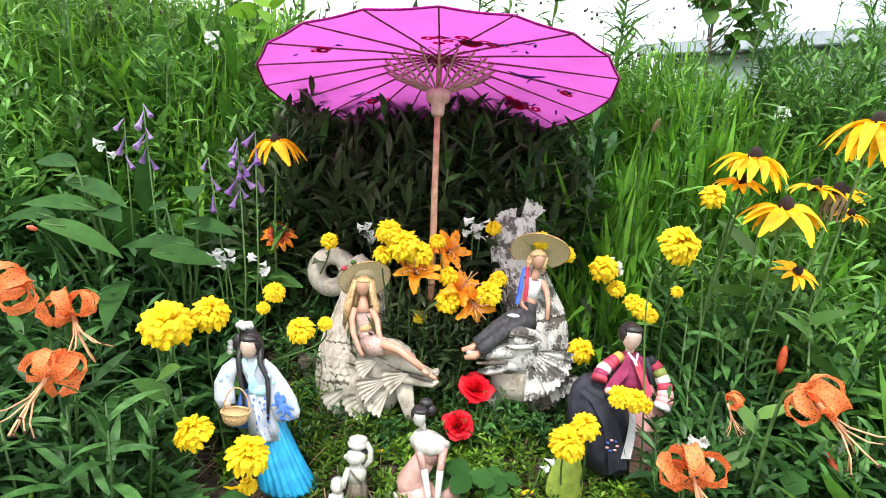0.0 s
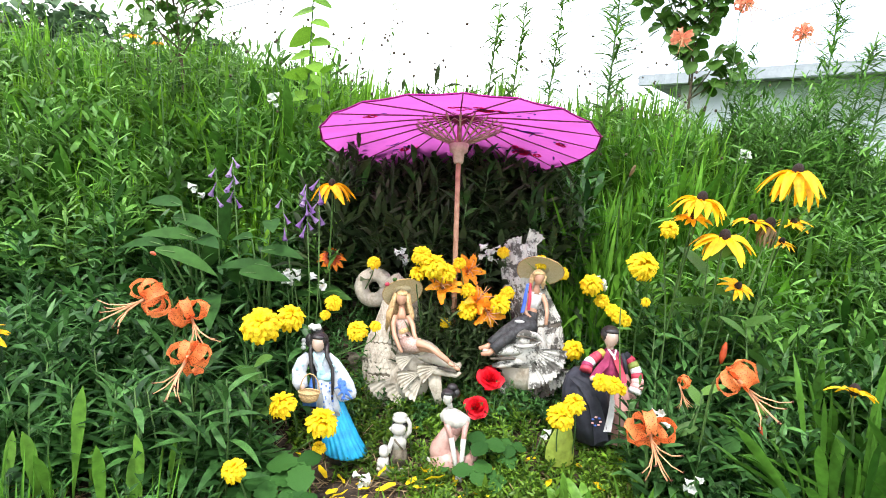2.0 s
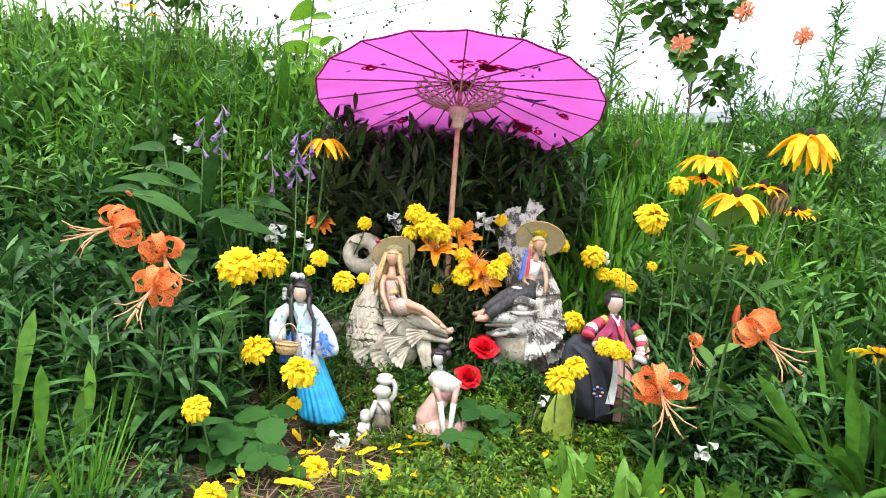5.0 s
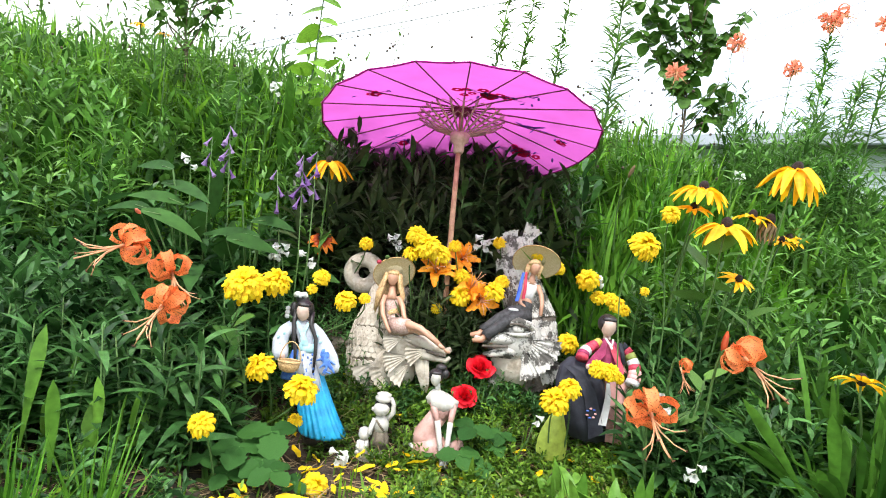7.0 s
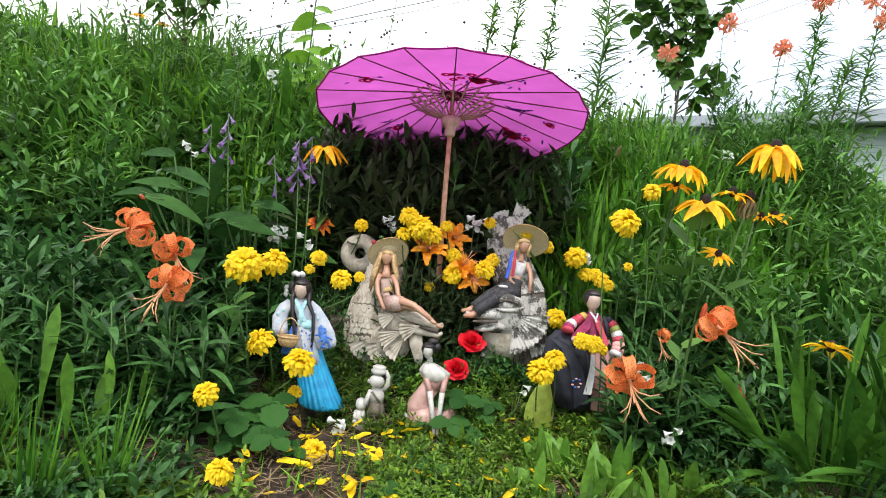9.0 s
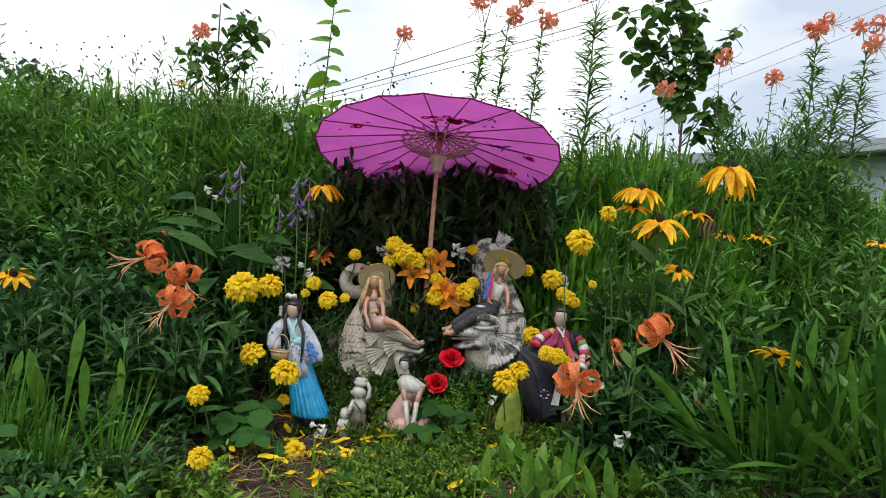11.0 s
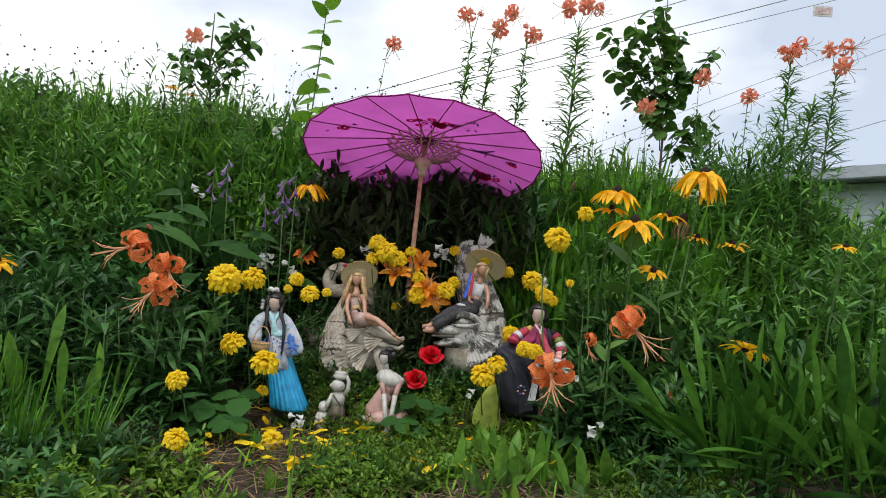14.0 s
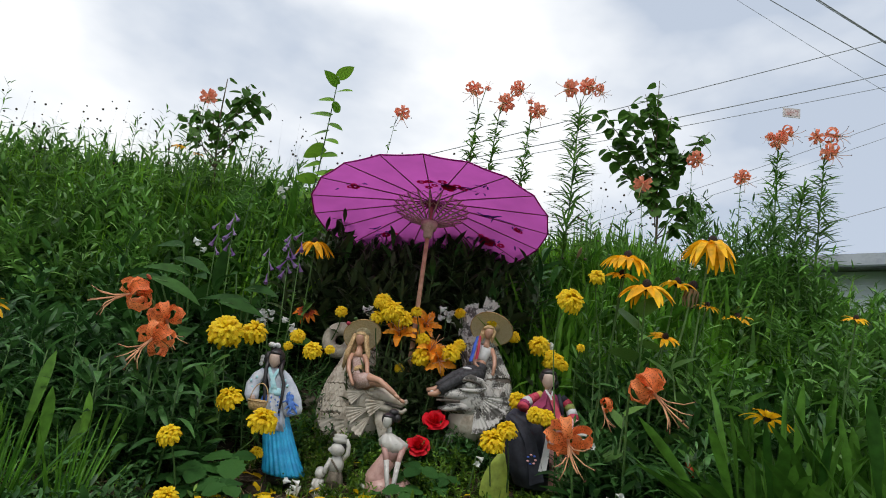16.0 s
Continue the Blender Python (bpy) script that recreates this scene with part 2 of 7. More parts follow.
def strip_arrays(base, az, el, length, width, droop, roll=None, nseg=4, kind="lance", fold=0.22, three=True):
    """Vertices and quads of many leaves at once."""
    base, az, el, length, width, droop = [np.asarray(a, float) for a in (base, az, el, length, width, droop)]
    n = len(base)
    way = np.stack([np.cos(el) * np.cos(az), np.cos(el) * np.sin(az), np.sin(el)], 1)
    side = np.stack([-np.sin(az), np.cos(az), np.zeros(n)], 1)
    upn = np.cross(way, side)
    if roll is not None:
        c, s_ = np.cos(roll)[:, None], np.sin(roll)[:, None]
        side, upn = side * c + upn * s_, upn * c - side * s_
    s = np.linspace(0, 1, nseg + 1)
    if kind == "lance":
        prof = np.sin(np.pi * np.clip(0.06 + 0.94 * s, 0, 1)) ** 0.8 * (1 - 0.25 * s)
    elif kind == "blade":
        prof = np.clip(1.15 * (1 - s ** 2.2), 0.02, 1)
    elif kind == "spoon":
        prof = (0.15 + 0.85 * np.sin(0.5 * np.pi * np.clip(s / 0.74, 0, 1)) ** 2) * np.sqrt(np.clip(1.001 - (np.clip(s - 0.74, 0, 1) / 0.26) ** 2, 0.0, 1))
    elif kind == "oblance":
        prof = np.clip(0.10 + 0.90 * np.sin(np.pi * np.clip(s, 0, 1) ** 2.3) ** 0.85, 0.05, 1) * np.where(s > 0.98, 0.2, 1)
    elif kind == "stalked":
        prof = np.where(s < 0.45, 0.09, 0.09 + 0.91 * np.sin(np.pi * np.clip((s - 0.45) / 0.55, 0, 1) ** 0.8) ** 0.8)
    else:
        prof = np.clip(np.sin(np.pi * (0.05 + 0.95 * s ** 0.72)), 0.02, 1)
    centre = base[:, None, :] + way[:, None, :] * (length[:, None] * s)[..., None]
    centre[..., 2] -= (droop * length)[:, None] * s[None, :] ** 2
    half = 0.5 * width[:, None] * prof[None, :]
    sd = side[:, None, :] * half[..., None]
    lift = -upn[:, None, :] * (half * fold)[..., None]
    if three:
        v = np.stack([centre - sd - lift, centre, centre + sd - lift], 2)
    else:
        v = np.stack([centre - sd, centre + sd], 2)
    cols = v.shape[2]
    v = v.reshape(-1, 3)
    per = (nseg + 1) * cols
    q = []
    for i in range(nseg):
        for j in range(cols - 1):
            a = i * cols + j
            q.append((a, a + 1, a + cols + 1, a + cols))
    q = np.array(q)
    f = (np.arange(n)[:, None, None] * per + q[None]).reshape(-1, 4)
    return v, f


def stuff_mesh(name, blocks, mats):
    """One mesh out of several (vertices, quads, material) blocks."""
    me = bpy.data.meshes.new(name)
    vs, fs, ms, k = [], [], [], 0
    for v, f, m in blocks:
        vs.append(v)
        fs.append(f + k)
        ms.append(np.full(len(f), m))
        k += len(v)
    v, f, m = np.concatenate(vs), np.concatenate(fs), np.concatenate(ms)
    me.vertices.add(len(v))
    me.vertices.foreach_set("co", v.astype(np.float32).ravel())
    me.loops.add(len(f) * 4)
    me.loops.foreach_set("vertex_index", f.astype(np.int32).ravel())
    me.polygons.add(len(f))
    me.polygons.foreach_set("loop_start", np.arange(0, len(f) * 4, 4, dtype=np.int32))
    for mt in mats:
        me.materials.append(mt)
    me.polygons.foreach_set("material_index", m.astype(np.int32))
    me.polygons.foreach_set("use_smooth", np.ones(len(f), bool))
    me.update(calc_edges=True)
    return me


# ---- ground ----
GY = (-2000, -1.5, -0.4, 0.5, 0.80, 0.90, 1.0, 1.1, 1.2, 1.35, 1.5, 1.8, 2.2, 2.7, 3.4, 4.6, 2000)
GZ = (-0.15, -0.12, -0.06, -0.01, 0.015, 0.05, 0.12, 0.21, 0.31, 0.44, 0.56, 0.75, 0.90, 0.86, 0.40, -0.15, -0.15)


def ground_z(x, y):
    x, y = np.asarray(x, float), np.asarray(y, float)
    z = np.interp(y, GY, GZ)
    near = np.exp(-(x ** 2 + (y - 1) ** 2) / 30)
    z = z + near * (0.012 * np.sin(7.1 * x + 1.3 * y) + 0.008 * np.sin(15 * y + 3 * x) + 0.006 * np.sin(23 * x - 9 * y))
    z = z - 0.17 * np.clip(x - 0.8, 0, 1.2) * np.clip((y - 1.1) / 0.6, 0, 1) * near
    z = z + 0.10 * np.clip((-0.35 - x) / 0.5, 0, 1) * np.clip((y - 1.15) / 0.5, 0, 1) * near
    z = z + 0.13 * np.clip(x - 0.05, 0, 0.8) * np.clip((1.2 - y) / 0.6, 0, 1) * near
    return z


rng = np.random.default_rng(7)
gx = np.concatenate([[-2000, -300, -60, -20, -9, -5.5, -4], np.arange(-3, 3.01, 0.05), [4, 5.5, 9, 20, 60, 300, 2000]])
gy = np.concatenate([[-2000, -300, -60, -20, -8, -4, -2], np.arange(-1.2, 3.41, 0.05), [3.6, 3.8, 4.1, 4.4, 4.6, 5.2, 6, 8, 12, 20, 60, 300, 2000]])
X, Y = np.meshgrid(gx, gy)
Z = ground_z(X, Y) + 0.006 * rng.standard_normal(X.shape) * (np.abs(X) < 3) * (np.abs(Y) < 3)
gv = np.stack([X.ravel(), Y.ravel(), Z.ravel()], 1)
ii, jj = np.meshgrid(np.arange(len(gy) - 1), np.arange(len(gx) - 1), indexing="ij")
a = (ii * len(gx) + jj).ravel()
gf = np.stack([a, a + 1, a + len(gx) + 1, a + len(gx)], 1)
mid = gv[gf].mean(1)
bed = (np.abs(mid[:, 0] + 0.15 * np.sin(3 * mid[:, 1])) < 2.7) & (mid[:, 1] > 0.05 + 0.08 * np.sin(5 * mid[:, 0])) & (mid[:, 1] < 2.3 + 0.1 * np.sin(4 * mid[:, 0]))
lawn_faces = gf[~bed]
ground = new("ground", stuff_mesh("ground", [(gv, np.concatenate([gf[bed], lawn_faces]), 0)], [SOIL, TURF]))
ground.data.polygons.foreach_set("material_index", np.concatenate([np.zeros(int(bed.sum()), np.int32), np.ones(len(lawn_faces), np.int32)]))
tagged(ground, "brown garden soil sloping up into a planted bank, grassed round about", "ground", kind="structure")


# ---- plants of the bank, past counting ----
def vigour(xy):
    """How tall plants grow from place to place: drifts a hand's width to an arm's length across."""
    x, y = xy[:, 0], xy[:, 1]
    w = np.sin(9.3 * x + 4.1 * y + 1.7 * np.sin(5.2 * y)) + np.sin(13.7 * y - 6.9 * x + 2.0 * np.sin(7.7 * x)) + 0.7 * np.sin(27 * x + 19 * y)
    return 1.0 + 0.13 * w


def herbs(name, xy, height, leaf_len, leaf_wid, per, mats, label, lean=0.12, spread=(0.15, 0.9)):
    """Upright leafy stems with narrow leaves set round them."""
    n = len(xy)
    root = np.column_stack([xy, ground_z(xy[:, 0], xy[:, 1]) - 0.005])
    h = height * rng.uniform(0.65, 1.2, n) * vigour(xy)
    la, le = rng.uniform(0, 2 * np.pi, n), np.pi / 2 - np.abs(rng.normal(0, lean, n))
    way = np.stack([np.cos(le) * np.cos(la), np.cos(le) * np.sin(la), np.sin(le)], 1)
    v0, f0 = strip_arrays(root, la, le, h, np.full(n, 0.0045), np.zeros(n), roll=rng.uniform(0, 3, n), nseg=3, kind="blade", three=False)
    k = np.tile(np.arange(per), n)
    p = np.repeat(np.arange(n), per)
    u = 0.18 + 0.84 * (k + rng.uniform(0, 0.9, len(k))) / per
    base = root[p] + way[p] * (h[p] * u)[:, None]
    az = k * 2.4 + rng.uniform(0, 6.28, n)[p] + rng.normal(0, 0.3, len(k))
    el = spread[0] + (spread[1] - spread[0]) * u + rng.normal(0, 0.22, len(k))
    size = (1.0 - 0.45 * np.clip(u - 0.55, 0, 1) / 0.45) * rng.uniform(0.6, 1.2, len(k))
    v1, f1 = strip_arrays(base, az, el, leaf_len * size, leaf_wid * size * rng.uniform(0.75, 1.25, len(k)), rng.uniform(0.05, 0.5, len(k)), roll=rng.normal(0, 0.35, len(k)), nseg=3)
    ob = new(name, stuff_mesh(name, [(v0, f0, 1), (v1, f1, 0)], mats))
    return tagged(ob, label, "foliage", kind="stuff")


def grass(name, xy, length, width, mats, label, kind="blade", tilt=0.28, droop=(0.05, 0.5), nseg=4, three=False):
    n = len(xy)
    root = np.column_stack([xy, ground_z(xy[:, 0], xy[:, 1]) - 0.005])
    el = np.pi / 2 - np.abs(rng.normal(0, tilt, n))
    L = length * rng.uniform(0.5, 1.15, n) * vigour(xy)
    v, f = strip_arrays(root, rng.uniform(0, 6.28, n), el, L, width * rng.uniform(0.6, 1.3, n), rng.uniform(*droop, n), roll=rng.normal(0, 0.5, n), nseg=nseg, kind=kind, three=three)
    ob = new(name, stuff_mesh(name, [(v, f, 0)], mats))
    return tagged(ob, label, "grass", kind="stuff")


def spots(n, x0, x1, y0, y1, keep=None):
    """n random places in a rectangle, clumped, less those that keep() turns down."""
    out = np.empty((0, 2))
    while len(out) < n:
        c = np.column_stack([rng.uniform(x0, x1, n), rng.uniform(y0, y1, n)])
        if keep is not None:
            c = c[keep(c[:, 0], c[:, 1])]
        out = np.concatenate([out, c])
    return out[:n]


def clearing(x, y):
    """Outside the open patch where the figures stand."""
    front = 1.02 - 0.9 * np.clip(np.abs(x - 0.03) - 0.40, 0, 1) ** 1.2
    return y > np.where(np.abs(x - 0.03) < 0.40, 1.13, front)


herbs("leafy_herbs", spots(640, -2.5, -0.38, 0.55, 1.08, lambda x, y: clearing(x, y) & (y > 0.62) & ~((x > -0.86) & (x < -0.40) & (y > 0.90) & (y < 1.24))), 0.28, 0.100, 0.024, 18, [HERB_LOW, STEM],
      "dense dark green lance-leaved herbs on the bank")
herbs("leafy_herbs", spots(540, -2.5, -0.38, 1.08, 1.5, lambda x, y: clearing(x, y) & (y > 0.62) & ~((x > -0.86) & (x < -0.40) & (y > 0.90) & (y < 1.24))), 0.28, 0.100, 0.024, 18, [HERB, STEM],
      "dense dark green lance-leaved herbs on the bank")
herbs("leafy_herbs", spots(760, 0.42, 2.6, 0.85, 1.9, lambda x, y: clearing(x, y) & ((x > 1.0) | (y < 1.14))), 0.30, 0.095, 0.021, 18, [HERB, STEM],
      "dense green narrow-leaved herbs on the bank")
herbs("shaded_herbs", spots(470, -0.42, 0.32, 1.16, 1.62), 0.28, 0.125, 0.026, 14, [HERB_SHADED, STEM], "lance-leaved plants in the parasol's shade, coloured darker for it", 0.16)
herbs("shaded_herbs", spots(50, -0.36, 0.10, 1.18, 1.36), 0.35, 0.13, 0.028, 13, [HERB_SHADED, STEM], "tall lance-leaved plants coloured for shade under the parasol's rim", 0.10, (0.4, 1.1))
herbs("upper_herbs", spots(420, -2.8, 1.5, 1.40, 2.2, lambda x, y: np.abs(x) > 0.5), 0.27, 0.10, 0.019, 14, [HERB_LIGHTENED, STEM], "green herbs among grass on the upper bank")
grass("meadow_grass", spots(9000, -2.8, 0.2, 1.30, 2.3, lambda x, y: (x < -0.45) | (y > 1.55)), 0.27, 0.010, [GRASS], "bright green meadow grass on the bank top")
grass("meadow_grass", spots(9000, 0.0, 2.8, 1.30, 2.4, lambda x, y: ((x > 0.42) & (y > 1.45 - 0.2 * (x > 0.95))) | (y > 1.55)), 0.27, 0.012, [GRASS], "bright green meadow grass on the bank top")
grass("broad_grass", spots(2200, -2.6, 2.6, 1.20, 2.15, lambda x, y: (np.abs(x) > 0.45) | (y > 1.6)), 0.30, 0.017, [GRASS], "broad bright grass blades on the bank", three=True)


herbs("goldenrod_stalks", spots(75, -2.3, -0.42, 1.02, 1.75, lambda x, y: ~((x > -0.86) & (y < 1.2))), 0.44, 0.085, 0.0125, 36, [HERB_LIGHTENED, STEM], "upright goldenrod stalks set with narrow leaves", 0.10, (0.0, 0.75))
herbs("goldenrod_stalks", spots(45, 0.5, 1.3, 1.0, 1.6), 0.40, 0.085, 0.0125, 30, [HERB, STEM], "upright goldenrod stalks set with narrow leaves", 0.10, (0.0, 0.75))


def tufted(centres, per, spread):
    """Places gathered into tufts round the centres."""
    n = len(centres)
    return np.repeat(centres, per, 0) + rng.normal(0, spread, (n * per, 2))


grass("grass_tussocks", tufted(spots(120, -2.6, -0.42, 1.2, 2.1), 26, 0.03), 0.34, 0.015, [GRASS], "tussocks of arching bright green blades on the bank", tilt=0.42, droop=(0.1, 0.7), nseg=6, three=True)
grass("grass_tussocks", tufted(spots(110, 0.36, 1.1, 1.16, 1.8), 24, 0.03), 0.33, 0.021, [MEADOW], "tussocks of arching bright green blades on the bank", tilt=0.42, droop=(0.1, 0.7), nseg=6, three=True)
grass("grass_tussocks", tufted(spots(60, -0.5, 2.4, 1.65, 2.2), 24, 0.03), 0.30, 0.014, [GRASS], "tussocks of arching bright green blades on the bank top", tilt=0.4, droop=(0.1, 0.6), nseg=6, three=True)
grass("bank_grass", spots(2300, -2.4, -0.5, 1.24, 1.5), 0.24, 0.011, [GRASS], "bright green grass among herbs on the bank")
grass("tall_grass", spots(1700, 0.22, 0.95, 1.12, 1.55), 0.25, 0.015, [MEADOW], "tall green grass beside the parasol")
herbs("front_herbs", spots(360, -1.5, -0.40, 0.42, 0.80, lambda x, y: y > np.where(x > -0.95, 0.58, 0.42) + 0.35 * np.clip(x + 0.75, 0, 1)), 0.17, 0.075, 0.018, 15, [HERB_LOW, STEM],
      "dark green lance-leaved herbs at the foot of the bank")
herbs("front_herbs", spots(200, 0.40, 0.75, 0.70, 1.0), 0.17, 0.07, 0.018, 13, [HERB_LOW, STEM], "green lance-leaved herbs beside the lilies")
herbs("tall_herbs", spots(150, 0.98, 1.34, 1.45, 1.95), 0.47, 0.085, 0.013, 34, [HERB, STEM], "tall feathery green goldenrod stalks on the bank top", 0.1)
grass("far_grass", spots(7000, -6, 6, 2.3, 5.0), 0.22, 0.016, [GRASS], "grass on the level ground behind the bank")
grass("coarse_leaves", tufted(spots(60, -1.9, -0.55, 1.22, 1.85), 14, 0.035), 0.29, 0.030, [STRAP], "broad upright spoon-shaped leaves on the upper bank", "spoon", tilt=0.38, droop=(0.05, 0.45), nseg=6, three=True)
grass("lawn_grass", spots(16000, -5.5, 5.5, -3.2, 5.5, lambda x, y: (np.abs(x) > 2.5) | (y < 0.1)), 0.085, 0.008, [GRASS], "short mown grass round the flower bank", tilt=0.5, nseg=2)
herbs("edge_herbs", spots(420, -3.6, 3.6, 0.3, 2.2, lambda x, y: np.abs(x) + 0.4 * np.sin(4 * y) > 2.3), 0.24, 0.10, 0.022, 14, [HERB, STEM], "loose green herbs along the ends of the bank")
grass("edge_grass", spots(5200, -4.2, 4.2, 0.9, 3.2, lambda x, y: np.abs(x) + 0.5 * np.sin(3 * y) > 2.5), 0.24, 0.013, [GRASS], "grass thinning out at the ends of the bank", nseg=3)


# ---- parasol ----
def fabric(name, low, high, through_light, rough=0.8, scale=90.0, blotch=0.30):
    return leafy(name, low, high, through_light, rough, scale, blotch)


CANOPY = fabric("magenta_fabric", (0.50, 0.092, 0.42), (0.54, 0.102, 0.45), 0.58, 0.6, 9.0, 0.13)
HEM = fabric("purple_hem", (0.42, 0.01, 0.26), (0.45, 0.012, 0.28), 0.3)
RIB = surface("stained_bamboo_rib", (0.17, 0.035, 0.07), (0.28, 0.07, 0.11), 90, 0.6)
BAMBOO = surface("pale_bamboo", (0.46, 0.32, 0.24), (0.64, 0.48, 0.38), 70, 0.55, 0.2, 0.0005)
POLE = surface("varnished_bamboo_pole", (0.34, 0.17, 0.09), (0.52, 0.30, 0.18), 60, 0.45, 0.2, 0.0005)
PAINT_RED = fabric("painted_red", (0.60, 0.008, 0.08), (0.72, 0.02, 0.16), 0.50)
PAINT_BLUE = fabric("painted_blue", (0.08, 0.05, 0.24), (0.15, 0.09, 0.36), 0.40)
AXIS = Vector((-0.05, 0.207, 0.977)).normalized()
HUB = Vector((-0.038, 1.180, 0.854))
LONG, ROUND, DROP, RIBS = 0.69, 0.368, 0.079, 20


def make_parasol():
    ax = (Vector((1, 0, 0)) - AXIS * AXIS.x).normalized()
    ay = AXIS.cross(ax)
    foot = HUB - AXIS * LONG
    m = Matrix(((ax.x, ay.x, AXIS.x, foot.x), (ax.y, ay.y, AXIS.y, foot.y), (ax.z, ay.z, AXIS.z, foot.z), (0, 0, 0, 1)))
    p = thing("parasol", m, "open magenta fabric parasol with bamboo ribs stuck in the bank", "parasol")

    def cone(r, a, lower=0.0):
        return Vector((r * math.cos(a), r * math.sin(a), LONG - DROP * (r / ROUND) ** 1.1 - lower))

    c = Shape()
    rows = []
    for i in range(15):
        r = 0.012 + (ROUND - 0.012) * i / 14
        row = []
        for k in range(RIBS * 6):
            u = (k % 6) / 6
            sag = math.sin(math.pi * u)
            q = cone(r * (1 - 0.013 * sag * (i / 14)), 2 * math.pi * k / (RIBS * 6))
            q.z -= 0.0035 * sag * (i / 14)
            row.append(q)
        rows.append(row)
    c.grid(rows, 0, True, False)
    canopy = part("canopy", c, CANOPY, p, "thin magenta fabric, light shining through")
    h = Shape()
    h.tube(rows[-1] + rows[-1][:1], 0.0022, 0, 5)
    part("hem", h, HEM, canopy, "dark purple hem")
    for k in range(RIBS):
        a = 2 * math.pi * k / RIBS
        rb = Shape()
        rb.tube([cone(0.014, a, 0.005), cone(0.15, a, 0.004), cone(0.28, a, 0.003), cone(ROUND + 0.004, a, 0.001)], [0.0022, 0.0020, 0.0017, 0.0014], 0, 5)
        part("rib", rb, RIB, p)
        st = Shape()
        low = Vector((0.012 * math.cos(a), 0.012 * math.sin(a), LONG - 0.082))
        top = cone(0.118, a, 0.008)
        st.tube([low, low.lerp(top, 0.5), top], [0.0020, 0.0031, 0.0026], 0, 5)
        part("strut", st, BAMBOO, p, "pale bamboo strut")
        for step in (1, -1):
            a2 = 2 * math.pi * (k + 0.5 * step) / RIBS
            th = Shape()
            far_end = cone(0.118, a2, 0.008)
            for u in (0.55, 0.72, 0.88):
                th.tube([low.lerp(top, u), low.lerp(far_end, u + 0.10)], 0.0011, 0, 4)
            part("lacing", th, BAMBOO, p)
    hub = Shape()
    hub.loft([(0, 0, LONG - 0.022, 0.010, 0.010), (0, 0, LONG - 0.020, 0.018, 0.018), (0, 0, LONG - 0.006, 0.020, 0.020), (0, 0, LONG + 0.006, 0.014, 0.014), (0, 0, LONG + 0.020, 0.009, 0.009)], 0, 20, 0.05, 20)
    part("hub", hub, RIB, p, "dark notched hub")
    col = Shape()
    col.loft([(0, 0, LONG - 0.132, 0.0105, 0.0105), (0, 0, LONG - 0.127, 0.0135, 0.0135), (0, 0, LONG - 0.105, 0.0155, 0.0155), (0, 0, LONG - 0.099, 0.024, 0.024), (0, 0, LONG - 0.080, 0.027, 0.027), (0, 0, LONG - 0.076, 0.013, 0.013)], 0, 40, 0.05, 20)
    part("runner", col, BAMBOO, p, "grey-tan notched runner")
    po = Shape()
    po.tube([(0, 0, 0.0), (0.001, 0, 0.2), (0, 0.001, 0.4), (0, 0, LONG - 0.01)], [0.0070, 0.0072, 0.0070, 0.0062], 0, 14)
    part("pole", po, POLE, p, "reddish tan bamboo pole")

    def blot(sh, u, v, w, l, a, n=9):
        """A painted stroke on the underside of the fabric."""
        ring = []
        for k in range(n):
            t = 2 * math.pi * k / n
            x, y = w * math.cos(t), l * math.sin(t)
            x, y = u + x * math.cos(a) - y * math.sin(a), v + x * math.sin(a) + y * math.cos(a)
            r = math.hypot(x, y)
            ring.append((x, y, LONG - DROP * (r / ROUND) ** 1.1 - 0.0065))
        k0 = len(sh.v)
        sh.v += ring
        sh.f.append(tuple(range(k0, k0 + n)))
        sh.m.append(0)

    def flower(sh, u, v, r, a):
        for k in range(5):
            t = a + 2 * math.pi * k / 5
            blot(sh, u + 0.62 * r * math.cos(t), v + 0.62 * r * math.sin(t), 0.40 * r, 0.52 * r, t, 7)

    rnd = random.Random(3)
    for u, v, n, size, wide in ((0.058, -0.158, 13, 0.0145, 0.042), (0.195, 0.140, 9, 0.0140, 0.027), (-0.215, -0.15, 3, 0.009, 0.020), (0.275, 0.02, 2, 0.008, 0.012), (-0.16, 0.16, 3, 0.009, 0.018)):
        s = Shape()
        flower(s, u, v, size * 1.6, 0.3)
        for k in range(n):
            flower(s, u + rnd.gauss(0, wide), v + rnd.gauss(0, 0.42 * wide), size * rnd.uniform(0.6, 1.2), rnd.uniform(0, 3))
        part("painted_flower", s, PAINT_RED, canopy, "painted red blossoms", smooth=False)
        s = Shape()
        for k in range(n + 2):
            blot(s, u + rnd.gauss(0, 1.3 * wide), v - 0.008 + rnd.gauss(0, 0.5 * wide), 0.0032, size * rnd.uniform(0.6, 1.1), rnd.uniform(0, 3), 7)
        blot(s, u - 0.5 * wide, v - 0.016, 0.0009, 1.4 * wide, 1.9, 7)
        blot(s, u + 0.6 * wide, v - 0.012, 0.0008, 1.2 * wide, 1.2, 7)
        part("painted_leaves", s, PAINT_BLUE, canopy, "painted dusky blue leaves and twigs", smooth=False)
    for u, v, q in ((0.185, -0.015, 1.5), (0.10, -0.165, 1.0), (-0.19, 0.12, 0.8)):
        s = Shape()
        blot(s, u, v, 0.0042 * q, 0.013 * q, 1.4)
        blot(s, u + 0.012 * q, v - 0.006 * q, 0.0032 * q, 0.017 * q, 0.9)
        blot(s, u - 0.014 * q, v + 0.003 * q, 0.0030 * q, 0.016 * q, 2.0)
        blot(s, u + 0.030 * q, v + 0.002 * q, 0.0014 * q, 0.022 * q, 1.6)
